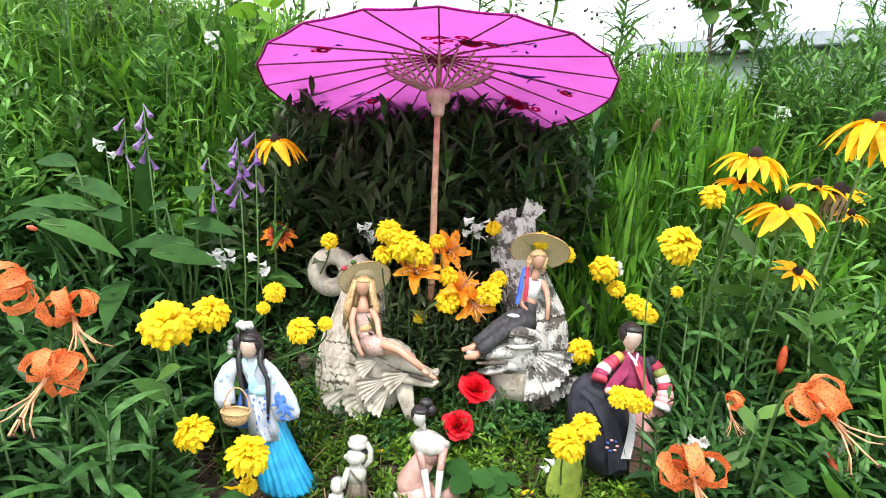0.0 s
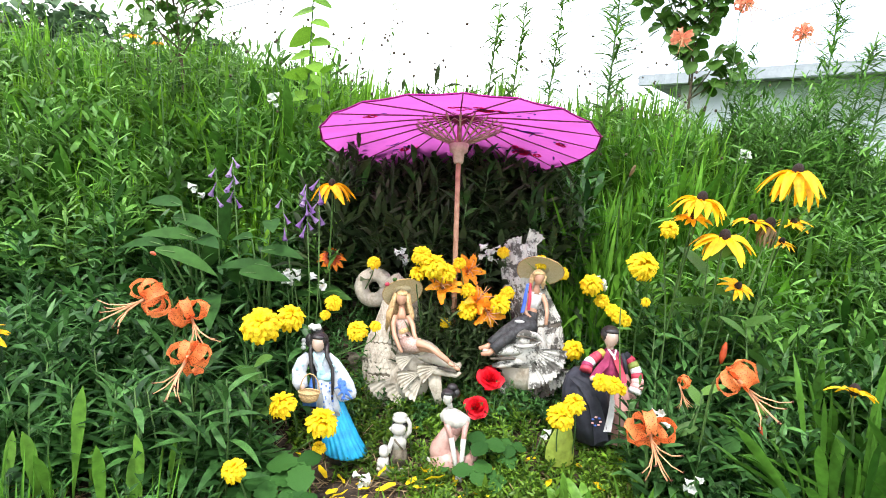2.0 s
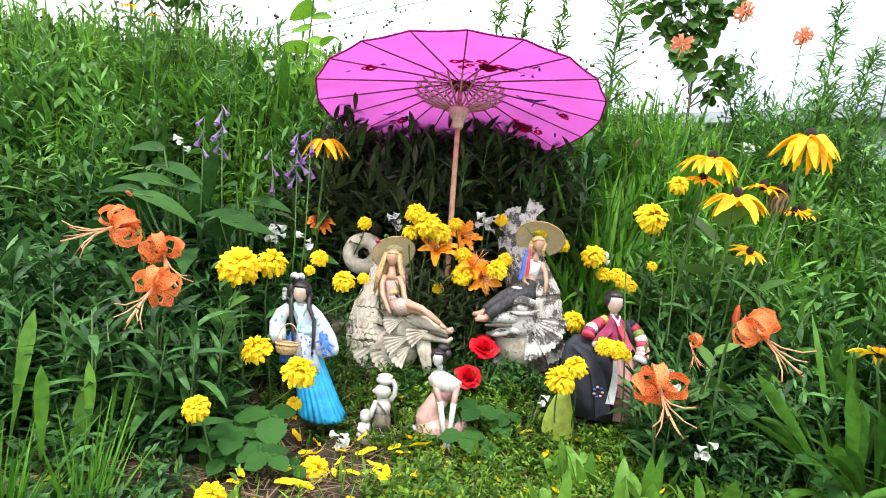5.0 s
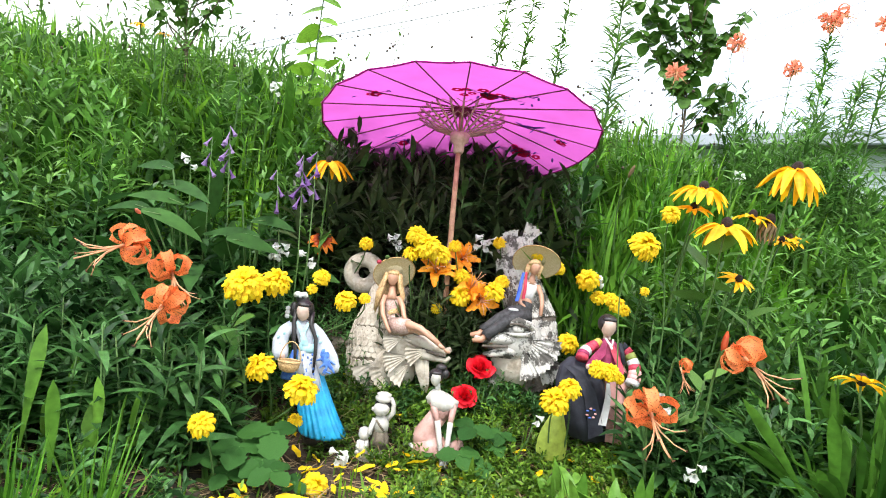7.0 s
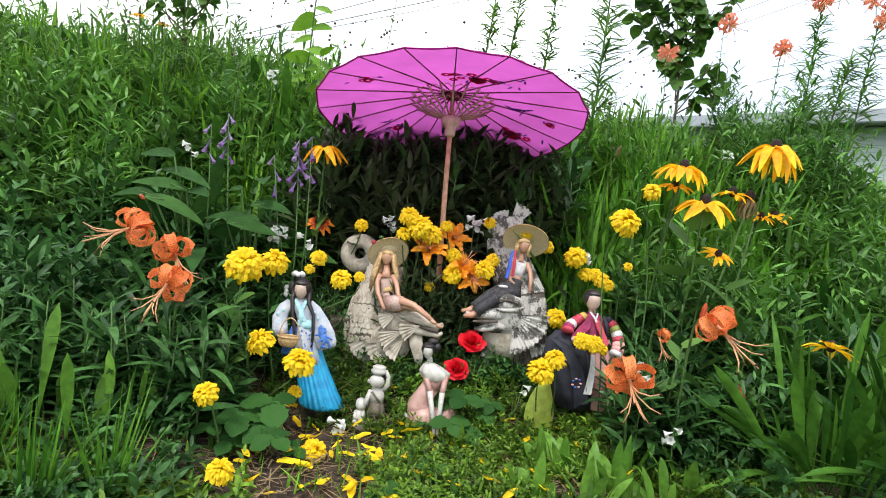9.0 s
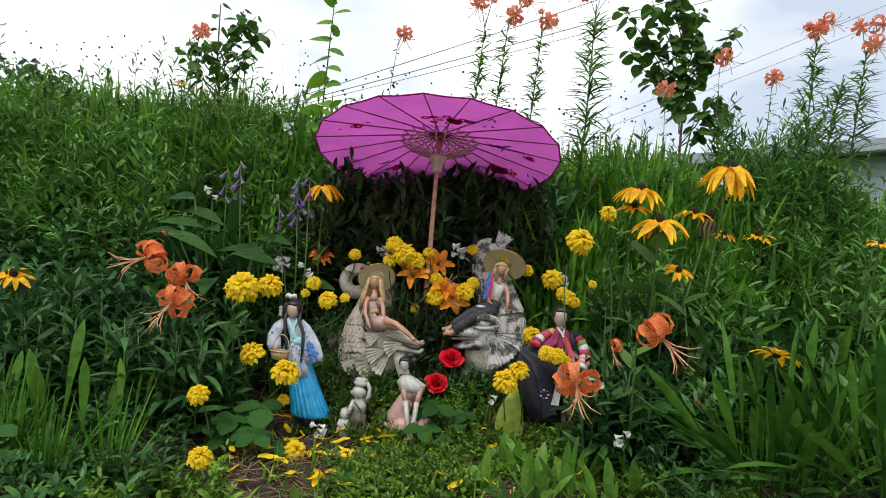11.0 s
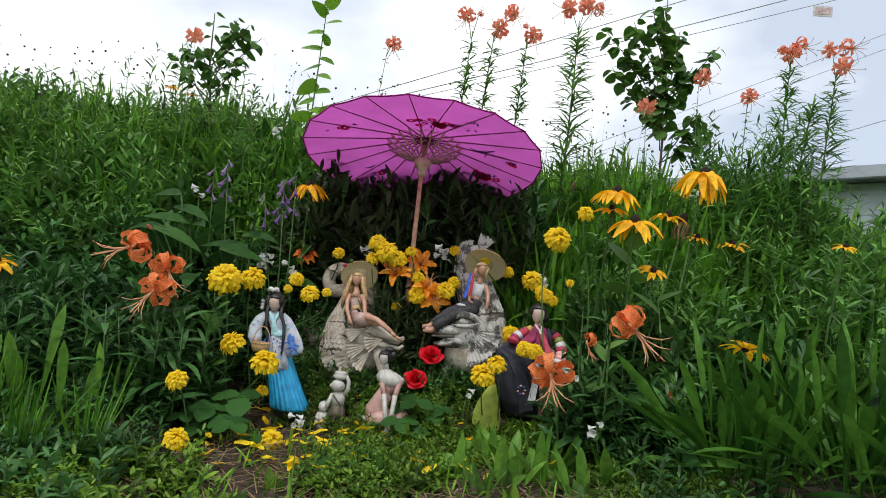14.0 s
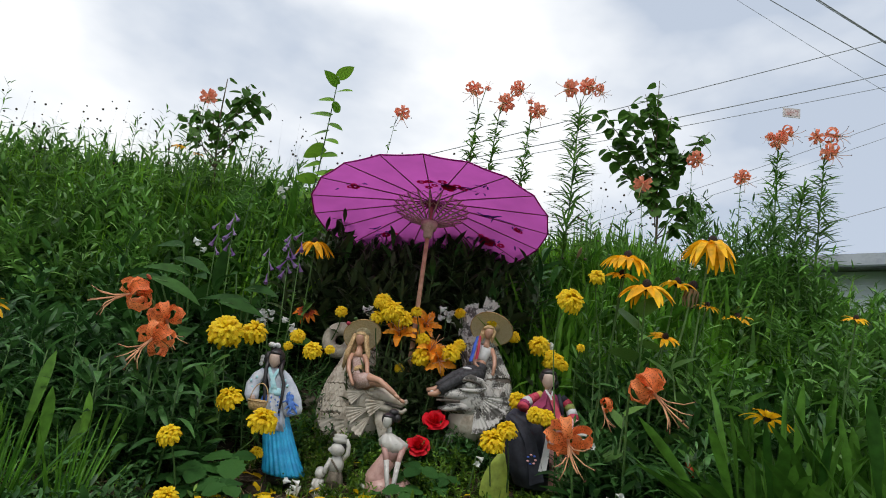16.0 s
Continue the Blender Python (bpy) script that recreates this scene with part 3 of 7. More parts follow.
        blot(s, u + 0.006 * q, v + 0.012 * q, 0.0014 * q, 0.014 * q, 0.2)
        part("painted_bird", s, PAINT_BLUE, canopy, "painted dark blue bird", smooth=False)


make_parasol()

# ---- statues ----
CREAM = surface("weathered_cream_stone", (0.20, 0.165, 0.118), (0.45, 0.405, 0.335), 26, 0.85, 0.6, 0.003, lo=0.26, hi=0.52)
GREYST = surface("peeling_white_stone", (0.075, 0.07, 0.062), (0.47, 0.455, 0.425), 38, 0.85, 0.8, 0.003, lo=0.42, hi=0.53)
GRIME = surface("grimy_stone_joints", (0.075, 0.06, 0.042), (0.19, 0.16, 0.12), 60, 0.9, 0.6, 0.003)
ROCK = surface("dark_stone_foot", (0.05, 0.04, 0.034), (0.16, 0.135, 0.11), 40, 0.9, 0.7, 0.004)


def scale_piece(w, l, d):
    """One raised fish scale, its free end towards -y."""
    s = Shape()
    rows = []
    for q, z in ((1.0, -0.4), (0.98, 0.7), (0.86, 1.0), (0.70, 0.72), (0.08, 0.55)):
        row = []
        for k in range(9):
            a = 2 * math.pi * k / 9
            y = math.sin(a)
            row.append((w * 0.5 * q * math.cos(a), l * 0.5 * q * y, d * z * (1.0 - 0.5 * y)))
        rows.append(row)
    s.grid(rows, 0, True, True)
    return s


def scaly(sh, path, radii, flat, rows, around, a0, a1, size, mat, hint=(0, -1, 0), up_sign=-1):
    """Overlapping scales over a tapering body that follows path."""
    path = [Vector(p) for p in path]
    n = len(path) - 1
    for i in range(rows):
        t = (i + 0.5) / rows * n
        k = min(int(t), n - 1)
        f = t - k
        c = path[k].lerp(path[k + 1], f)
        r = radii[k] * (1 - f) + radii[k + 1] * f
        tan = (path[k + 1] - path[k]).normalized()
        u = Vector(hint) - tan * Vector(hint).dot(tan)
        u.normalize()
        w = tan.cross(u)
        for j in range(around):
            a = a0 + (a1 - a0) * (j + 0.5 * (i % 2)) / max(around - 1, 1)
            nrm = (u * math.cos(a) + w * math.sin(a)).normalized()
            pos = c + (u * math.cos(a) * flat + w * math.sin(a)) * r * 0.985
            side = tan.cross(nrm).normalized()
            yy = tan * -up_sign
            m = Matrix(((side.x, yy.x, nrm.x, pos.x), (side.y, yy.y, nrm.y, pos.y), (side.z, yy.z, nrm.z, pos.z), (0, 0, 0, 1)))
            pos = pos + side * 0.10 * size * math.sin(12.9 * i + 7.3 * j) + tan * 0.16 * size * math.sin(5.1 * i * j + j)
            q = size * (0.55 + 0.45 * r / max(radii)) * (1 + 0.10 * math.sin(3.7 * i + 11.1 * j))
            sh.add(scale_piece(q, q * 1.16, q * 0.085), m, mat)


def fan(sh, root, angle, length, spread, ribs, mat, bend=0.15, pleat=0.0045, thick=0.005, lean=0.0):
    """A pleated fin that opens like a fan round the bearing angle (degrees, in the upright plane), its edge notched."""
    root, m = Vector(root), radians(angle)
    way, side = Vector((math.cos(m), lean, math.sin(m))).normalized(), Vector((-math.sin(m), 0, math.cos(m)))
    nrm = way.cross(side).normalized()
    layers = []
    for off in (thick, 0.0):
        rows = []
        for i in range(6):
            t = 0.06 + 0.94 * i / 5
            row = []
            for k in range(ribs * 4 + 1):
                a = spread * (k / (ribs * 4) - 0.5)
                ridge = (1.0, 0.2, -1.0, 0.2)[k % 4]
                p = root + (way * math.cos(a) + side * math.sin(a)) * length * t * (1 + 0.025 * ridge * t)
                row.append(p + nrm * (0.55 * pleat * t * ridge + bend * length * t * t + off + 0.0025 * (i == 5)))
            rows.append(row)
        sh.grid(rows, mat, closed=False)
        layers.append(rows)
    sh.grid([layers[0][-1], layers[1][-1]], mat, closed=False)


def cream_fish():
    s = Shape()
    s.loft([(-0.020, 0.01, -0.09, 0.070, 0.06), (-0.022, 0.0, -0.02, 0.074, 0.060), (-0.026, 0, 0.03, 0.066, 0.055)], 2, 18, 0.08, 5)
    path = [(-0.030, 0.0, 0.000), (-0.034, 0.0, 0.035), (-0.036, 0.0, 0.07), (-0.038, 0.008, 0.105), (-0.037, 0.015, 0.14), (-0.034, 0.028, 0.175), (-0.033, 0.045, 0.21), (-0.036, 0.062, 0.245), (-0.048, 0.076, 0.275), (-0.066, 0.084, 0.297)]
    rad = [0.070, 0.075, 0.077, 0.076, 0.071, 0.062, 0.053, 0.044, 0.034, 0.026]
    s.tube(path, rad, 1, 28, 0.84, (0, -1, 0))
    scaly(s, path, rad, 0.84, 25, 24, -2.6, 2.0, 0.0205, 0)
    ring = [(-0.109 + 0.034 * math.cos(a), 0.085 + 0.006 * math.sin(a), 0.272 + 0.034 * math.sin(a)) for a in (2 * math.pi * k / 32 for k in range(33))]
    s.tube(ring, [0.0215 - 0.002 * math.sin(math.pi * k / 32) for k in range(33)], 0, 18, 1.0, (0, -1, 0))
    for k in range(9):
        t = k / 8
        s.ball((0.030 - 0.020 * t, 0.030 + 0.03 * t, 0.165 + 0.080 * t), (0.013, 0.009, 0.0075), 0, None, 6, 9)
    # head: brow dome, eye with heavy lids, jaws that curl up at the tip
    s.ball((0.034, -0.046, 0.126), (0.062, 0.046, 0.050), 0, pose(0, 0, 0, 0, 12, 0).to_3x3(), 10, 20)
    s.ball((0.012, -0.050, 0.070), (0.052, 0.044, 0.052), 0, None, 9, 18)
    s.ball((0.039, -0.088, 0.155), (0.011, 0.007, 0.0075), 0, None, 7, 12)
    s.tube([(0.018, -0.080, 0.156), (0.030, -0.090, 0.168), (0.046, -0.091, 0.169), (0.062, -0.086, 0.158), (0.072, -0.084, 0.150)], [0.003, 0.0055, 0.006, 0.0055, 0.003], 0, 9)
    s.tube([(0.020, -0.084, 0.150), (0.036, -0.092, 0.143), (0.052, -0.093, 0.146), (0.064, -0.088, 0.153)], [0.0025, 0.004, 0.004, 0.0025], 0, 8)
    s.tube([(0.045, -0.070, 0.148), (0.075, -0.086, 0.144), (0.105, -0.096, 0.136), (0.124, -0.102, 0.133), (0.135, -0.104, 0.141)], [0.026, 0.021, 0.014, 0.0115, 0.008], 0, 14, 0.7, (0, 0, 1))
    s.tube([(0.045, -0.078, 0.118), (0.077, -0.096, 0.117), (0.106, -0.103, 0.114), (0.127, -0.105, 0.113), (0.136, -0.105, 0.122)], [0.019, 0.0125, 0.0085, 0.007, 0.005], 0, 12, 0.8, (0, 0, 1))
    s.tube([(0.070, -0.100, 0.131), (0.100, -0.108, 0.126), (0.126, -0.112, 0.124)], [0.0030, 0.0040, 0.0025], 2, 8)
    for dx in (0.0, 0.014):
        s.ball((0.128 + dx * 0.3, -0.112, 0.140 - dx * 0.3), (0.004, 0.003, 0.003), 0, None, 5, 8)
    fan(s, (-0.050, 0.018, 0.115), 222, 0.105, 1.35, 8, 1, 0.0, 0.003, 0.006)
    fan(s, (-0.026, -0.060, 0.082), 226, 0.062, 0.85, 4, 0, 0.20, 0.0035, 0.006)
    fan(s, (0.022, -0.086, 0.147), 206, 0.043, 0.95, 5, 0, 0.22, 0.0035)
    fan(s, (0.046, -0.082, 0.090), 228, 0.052, 0.95, 4, 0, 0.28, 0.0050)
    fan(s, (0.012, -0.074, 0.076), 221, 0.054, 1.20, 5, 0, 0.30, 0.0050)
    fan(s, (0.043, -0.088, 0.110), 204, 0.058, 0.82, 5, 0, 0.22, 0.0045)
    fan(s, (0.083, -0.102, 0.131), 202, 0.050, 0.98, 5, 0, 0.14, 0.0040)
    for a0, b0, w in ((0.066, 0.084, 0.012), (0.080, 0.092, 0.009)):
        s.tube([(a0, -0.092, 0.112), (a0 + 0.006, -0.102, 0.085), (b0, -0.103, 0.055), (b0 + 0.002, -0.100, 0.034)], [w, w * 0.9, w * 0.7, w * 0.25], 0, 10, 0.35, (0, -1, 0))
    whole("fish_statue", s, [CREAM, GRIME, ROCK], "cream weathered stone fish with raised scales and coiled tail", "statue", pose(-0.120, 1.035, 0.105))


def grey_fish():
    s = Shape()
    s.loft([(0.01, 0.01, -0.08, 0.075, 0.06), (0.015, 0, -0.01, 0.078, 0.058), (0.022, 0, 0.05, 0.074, 0.055), (0.028, 0, 0.09, 0.066, 0.05)], 0, 20, 0.04, 6)
    path = [(0.024, -0.004, 0.03), (0.030, 0.0, 0.08), (0.032, 0.006, 0.13), (0.026, 0.018, 0.185), (0.006, 0.040, 0.235), (-0.018, 0.064, 0.285), (-0.030, 0.082, 0.335), (-0.031, 0.092, 0.385)]
    rad = [0.070, 0.070, 0.067, 0.062, 0.055, 0.052, 0.049, 0.043]
    s.tube(path, rad, 1, 24, 0.8, (0, -1, 0))
    scaly(s, path, rad, 0.8, 24, 18, -2.1, 2.1, 0.0225, 0)
    fan(s, (-0.026, 0.086, 0.355), 62, 0.080, 0.62, 4, 0, -0.06, 0.003, 0.010)
    fan(s, (-0.030, 0.086, 0.350), 112, 0.060, 0.75, 4, 0, -0.06, 0.003, 0.010)
    # head: brow, ringed eye, open beak, smooth throat
    s.ball((-0.020, -0.046, 0.140), (0.066, 0.050, 0.058), 0, pose(0, 0, 0, 0, -10, 0).to_3x3(), 10, 20)
    s.ball((-0.012, -0.044, 0.078), (0.056, 0.046, 0.050), 2, None, 10, 20)
    s.ball((-0.020, -0.094, 0.174), (0.014, 0.008, 0.010), 0, None, 8, 14)
    s.tube([(-0.070, -0.080, 0.156), (-0.050, -0.090, 0.180), (-0.022, -0.096, 0.194), (0.006, -0.090, 0.188), (0.020, -0.084, 0.170)], [0.004, 0.007, 0.008, 0.007, 0.004], 0, 10)
    s.tube([(-0.052, -0.092, 0.160), (-0.026, -0.100, 0.160), (0.004, -0.096, 0.164), (0.020, -0.088, 0.172)], [0.003, 0.005, 0.005, 0.003], 0, 9)
    s.tube([(-0.062, -0.088, 0.166), (-0.046, -0.096, 0.184), (-0.020, -0.102, 0.186), (0.006, -0.098, 0.178)], [0.002, 0.0032, 0.0032, 0.002], 1, 7)
    s.tube([(-0.020, -0.068, 0.146), (-0.055, -0.088, 0.146), (-0.085, -0.096, 0.142), (-0.106, -0.098, 0.138), (-0.118, -0.096, 0.144)], [0.026, 0.018, 0.0125, 0.010, 0.006], 0, 14, 0.75)
    s.tube([(-0.020, -0.070, 0.118), (-0.050, -0.090, 0.116), (-0.076, -0.096, 0.108), (-0.094, -0.096, 0.106)], [0.024, 0.015, 0.010, 0.005], 0, 12, 0.75)
    s.tube([(-0.040, -0.104, 0.131), (-0.070, -0.108, 0.128), (-0.100, -0.108, 0.126)], [0.0035, 0.0045, 0.0025], 1, 8)
    fan(s, (-0.004, -0.078, 0.150), -26, 0.084, 1.15, 7, 0, 0.26, 0.0050, 0.006)
    fan(s, (-0.002, -0.080, 0.126), -62, 0.066, 0.95, 5, 0, 0.24, 0.0050, 0.006)
    fan(s, (0.030, -0.066, 0.120), -40, 0.074, 1.0, 6, 0, 0.10, 0.0040, 0.006)
    fan(s, (0.024, -0.060, 0.088), -68, 0.060, 1.2, 5, 1, 0.16, 0.0040, 0.006)
    s.tube([(-0.045, -0.055, 0.06), (-0.054, -0.064, 0.03), (-0.060, -0.066, -0.05)], [0.016, 0.017, 0.022], 0, 10)
    whole("fish_statue", s, [GREYST, ROCK, CREAM], "grey stone fish statue with peeling white paint, tail raised", "statue", pose(0.185, 1.055, 0.135))


cream_fish()
grey_fish()

# ---- dolls and figurines ----
SKIN = surface("doll_skin", (0.42, 0.22, 0.14), (0.50, 0.28, 0.19), 60, 0.45, 0.05)
PALE = surface("pale_doll_face", (0.50, 0.36, 0.30), (0.57, 0.43, 0.37), 60, 0.4, 0.05)
HAIR = surface("black_doll_hair", (0.008, 0.007, 0.008), (0.03, 0.026, 0.028), 300, 0.4, 0.5, 0.001)
BLOND = surface("blond_doll_hair", (0.36, 0.22, 0.10), (0.62, 0.43, 0.22), 220, 0.5, 0.6, 0.001)
ROBE = surface("white_satin_robe", (0.32, 0.36, 0.44), (0.52, 0.54, 0.58), 35, 0.45, 0.3)
BLUEP = surface("blue_embroidery", (0.03, 0.10, 0.45), (0.10, 0.25, 0.62), 160, 0.6)
TEAL = surface("pale_teal_sash", (0.28, 0.55, 0.62), (0.45, 0.70, 0.75), 120, 0.5)
CYAN = surface("bright_blue_skirt", (0.010, 0.22, 0.46), (0.02, 0.36, 0.62), 40, 0.45, 0.3)
NAVY = surface("dark_navy_cloth", (0.010, 0.011, 0.020), (0.024, 0.026, 0.040), 50, 0.75, 0.3)
PINK = surface("pink_cloth", (0.66, 0.31, 0.30), (0.76, 0.42, 0.40), 50, 0.7, 0.3)
WINE = surface("wine_red_cloth", (0.20, 0.012, 0.06), (0.32, 0.03, 0.11), 70, 0.6, 0.3)
YEL_CLOTH = surface("yellow_cloth", (0.42, 0.30, 0.05), (0.52, 0.38, 0.08), 70, 0.6)
GRN_CLOTH = surface("olive_green_cloth", (0.20, 0.24, 0.05), (0.30, 0.34, 0.08), 70, 0.6)
WHITE_CLOTH = surface("white_cloth", (0.50, 0.50, 0.51), (0.64, 0.64, 0.64), 60, 0.6)
TAN = surface("tan_glitter_dress", (0.36, 0.22, 0.18), (0.55, 0.40, 0.36), 250, 0.35, 0.4)
JEAN = surface("black_jeans", (0.014, 0.014, 0.016), (0.05, 0.05, 0.055), 120, 0.8, 0.4)
RED_CLOTH = surface("red_cloth", (0.36, 0.02, 0.05), (0.48, 0.05, 0.09), 80, 0.6)
BLUE_CLOTH = surface("blue_cloth", (0.03, 0.08, 0.42), (0.06, 0.14, 0.55), 80, 0.6)
GLAZE = surface("white_glazed_ceramic", (0.25, 0.24, 0.215), (0.48, 0.465, 0.43), 45, 0.35, 0.2, lo=0.25, hi=0.45)
GLAZE_PINK = surface("pale_pink_ceramic", (0.36, 0.19, 0.165), (0.50, 0.31, 0.27), 40, 0.4, 0.2)
GLAZE_GREY = surface("grey_ceramic", (0.22, 0.22, 0.22), (0.45, 0.45, 0.44), 60, 0.4)
WICKER = surface("woven_straw", (0.36, 0.22, 0.09), (0.62, 0.44, 0.22), 300, 0.8, 0.8, 0.001)
HAT = surface("straw_hat_weave", (0.54, 0.44, 0.26), (0.68, 0.58, 0.39), 260, 0.8, 0.5, 0.0006)


def doll_head(s, c, r, skin, hair):
    """A plain tapering face framed by a cap of hair that comes down over the brow and sides."""
    c = Vector(c)
    s.loft([(c.x, c.y - 0.10 * r, c.z + z * r, w * r, d * r) for z, w, d in ((-1.12, 0.16, 0.22), (-1.0, 0.36, 0.46), (-0.7, 0.60, 0.68), (-0.3, 0.76, 0.82), (0.15, 0.83, 0.88), (0.6, 0.76, 0.80), (0.95, 0.35, 0.4))], skin, 18)
    s.ball(c + Vector((0, r * 0.26, r * 0.25)), (r * 1.08, r * 1.10, r * 1.04), hair, None, 12, 20)
    s.ball(c + Vector((0, -r * 0.32, r * 0.74)), (r * 0.84, r * 0.64, r * 0.38), hair, None, 8, 14)


def robed_doll():
    """Standing doll in a white and blue robe over a bright blue skirt, its hem swept aside."""
    s = Shape()
    s.loft([(0.070, 0, 0.010, 0.046, 0.040), (0.068, 0, 0.016, 0.048, 0.042), (0.056, 0, 0.045, 0.041, 0.036), (0.040, 0, 0.085, 0.036, 0.030), (0.026, 0, 0.125, 0.030, 0.025), (0.016, 0, 0.165, 0.024, 0.020)], 0, 88, 0.055, 22)
    s.loft([(0.062, 0, -0.01, 0.030, 0.026), (0.066, 0, 0.012, 0.039, 0.033)], 5, 20)
    # robe: over-skirt, bodice, shoulders
    s.loft([(0.030, -0.002, 0.104, 0.032, 0.030), (0.024, -0.002, 0.130, 0.028, 0.027), (0.017, -0.001, 0.165, 0.023, 0.022), (0.013, 0, 0.190, 0.0185, 0.017), (0.006, 0, 0.212, 0.022, 0.017), (-0.004, 0, 0.232, 0.028, 0.015), (-0.008, 0, 0.242, 0.012, 0.010)], 1, 32, 0.03, 7)
    s.loft([(0.015, -0.001, 0.179, 0.0215, 0.0195), (0.014, -0.001, 0.186, 0.0205, 0.019), (0.013, -0.001, 0.197, 0.0200, 0.018)], 2, 20)
    s.petal([(0.008, -0.021, 0.182), (0.018, -0.026, 0.160), (0.030, -0.030, 0.130), (0.040, -0.033, 0.108)], [0.010, 0.012, 0.014, 0.013], (1, 0, 0.3), 1, 0.1)
    s.petal([(-0.014, -0.014, 0.240), (-0.002, -0.0195, 0.222), (0.008, -0.0205, 0.206), (0.014, -0.0205, 0.195)], [0.007, 0.009, 0.009, 0.007], (0.9, 0, 0.4), 2)
    s.petal([(0.010, -0.014, 0.240), (0.004, -0.0200, 0.222), (0.002, -0.0210, 0.206), (0.006, -0.0210, 0.195)], [0.006, 0.008, 0.008, 0.006], (0.9, 0, -0.4), 2)
    # wide sleeves, open at the cuff
    s.tube([(0.014, -0.004, 0.232), (0.030, -0.008, 0.218), (0.046, -0.013, 0.196), (0.058, -0.017, 0.172), (0.066, -0.019, 0.152), (0.070, -0.019, 0.142)], [0.011, 0.015, 0.019, 0.024, 0.024, 0.018], 1, 20, 0.34, (0, 1, 0))
    s.tube([(-0.026, -0.002, 0.230), (-0.038, -0.008, 0.216), (-0.043, -0.016, 0.196), (-0.038, -0.024, 0.176), (-0.031, -0.029, 0.162)], [0.011, 0.014, 0.016, 0.017, 0.013], 1, 18, 0.5, (0, 1, 0))
    # embroidered bird on the sleeve: body, wings, tail strokes
    for x, z, w, h, a in ((0.056, 0.178, 0.008, 0.012, 0.5), (0.062, 0.166, 0.009, 0.010, -0.4), (0.050, 0.186, 0.004, 0.009, 0.3), (0.068, 0.160, 0.003, 0.013, -0.8), (0.074, 0.156, 0.0025, 0.012, -0.6), (0.062, 0.152, 0.0022, 0.011, 0.1), (0.054, 0.160, 0.0024, 0.010, 0.7), (0.048, 0.172, 0.0022, 0.010, 1.1), (0.072, 0.168, 0.0022, 0.009, -1.2), (0.066, 0.147, 0.009, 0.0016, 0.2), (0.058, 0.148, 0.0018, 0.006, 0.3)):
        s.ball((x, -0.0285, z), (w, 0.0014, h), 3, pose(0, 0, 0, 0, math.degrees(a), 0).to_3x3(), 5, 10)
    for x, z in ((-0.046, 0.205), (-0.040, 0.190), (-0.047, 0.182), (-0.034, 0.214), (0.032, 0.216), (0.040, 0.205), (0.028, 0.206)):
        s.ball((x, -0.026 if x < 0 else -0.0185, z), (0.0032, 0.0014, 0.0042), 2, None, 5, 8)
    for k in range(18):
        z = 0.118 + 0.0035 * k
        x = 0.021 + 0.011 * math.sin(2.3 * k) + (0.165 - z) * 0.25
        s.ball((x, -0.0245 - (0.165 - z) * 0.12, z), (0.0020, 0.0014, 0.0030), 3, None, 4, 6)
    s.loft([(-0.018, 0.004, 0.115, 0.020, 0.016), (-0.014, 0.004, 0.150, 0.016, 0.014), (-0.006, 0.004, 0.176, 0.014, 0.012)], 3, 14, 0.12, 5)
    # head, black hair to the hip, white ornaments
    s.tube([(-0.006, 0, 0.234), (-0.005, -0.002, 0.250)], 0.0062, 4, 10)
    doll_head(s, (-0.005, -0.008, 0.262), 0.0185, 4, 5)
    s.ball((-0.014, 0.006, 0.284), (0.015, 0.012, 0.010), 5, None, 6, 12)
    s.ball((-0.029, 0.004, 0.262), (0.010, 0.009, 0.016), 5, None, 6, 10)
    s.tube([(-0.012, 0.012, 0.27), (-0.014, 0.020, 0.22), (-0.008, 0.024, 0.16), (0.006, 0.026, 0.12)], [0.017, 0.020, 0.018, 0.010], 5, 10, 0.5, (0, 1, 0))
    for x0, pts in ((-0.022, ((-0.020, 0.236), (-0.016, 0.210), (-0.008, 0.180), (-0.004, 0.150))), (0.012, ((0.016, 0.236), (0.030, 0.212), (0.034, 0.180), (0.036, 0.140)))):
        s.tube([(x0, -0.002, 0.262)] + [(x, -0.016 - 0.003 * i, z) for i, (x, z) in enumerate(pts)], [0.0055, 0.0046, 0.0040, 0.0034, 0.0022], 5, 8)
    for k in range(8):
        a = k * 0.8
        s.ball((-0.018 + 0.010 * math.cos(a), 0.0 + 0.007 * math.sin(a), 0.293 + 0.002 * (k % 2)), 0.0058, 6, None, 5, 8)
    for z in (0.246, 0.254, 0.262):
        s.ball((-0.040, -0.002, z), (0.0055, 0.004, 0.0055), 6, None, 5, 8)
    s.ball((-0.029, -0.036, 0.168), (0.006, 0.006, 0.007), 4, None, 5, 8)
    whole("doll", s, [CYAN, ROBE, TEAL, BLUEP, PALE, HAIR, WHITE_CLOTH], "standing doll in white robe with blue embroidery and blue skirt", "doll", pose(-0.300, 0.845, 0.035))
    b = thing("basket", pose(-0.310, 0.795, 0.178), "small woven straw basket hanging at the doll's arm", "basket")
    bb = Shape()
    bb.loft([(0, 0, 0.0, 0.014, 0.011), (0, 0, 0.004, 0.019, 0.014), (0, 0, 0.012, 0.0215, 0.016), (0, 0, 0.020, 0.0225, 0.017)], 0, 28, 0.03, 14)
    part("body", bb, WICKER, b)
    rim = Shape()
    rim.tube([(0.0228 * math.cos(a), 0.017 * math.sin(a), 0.021) for a in (2 * math.pi * k / 20 for k in range(21))], 0.0018, 0, 6)
    part("rim", rim, WICKER, b)
    hd = Shape()
    hd.tube([(0.021 * math.cos(a), 0.004, 0.020 + 0.040 * math.sin(a)) for a in (math.pi * k / 12 for k in range(13))], 0.0012, 0, 6)
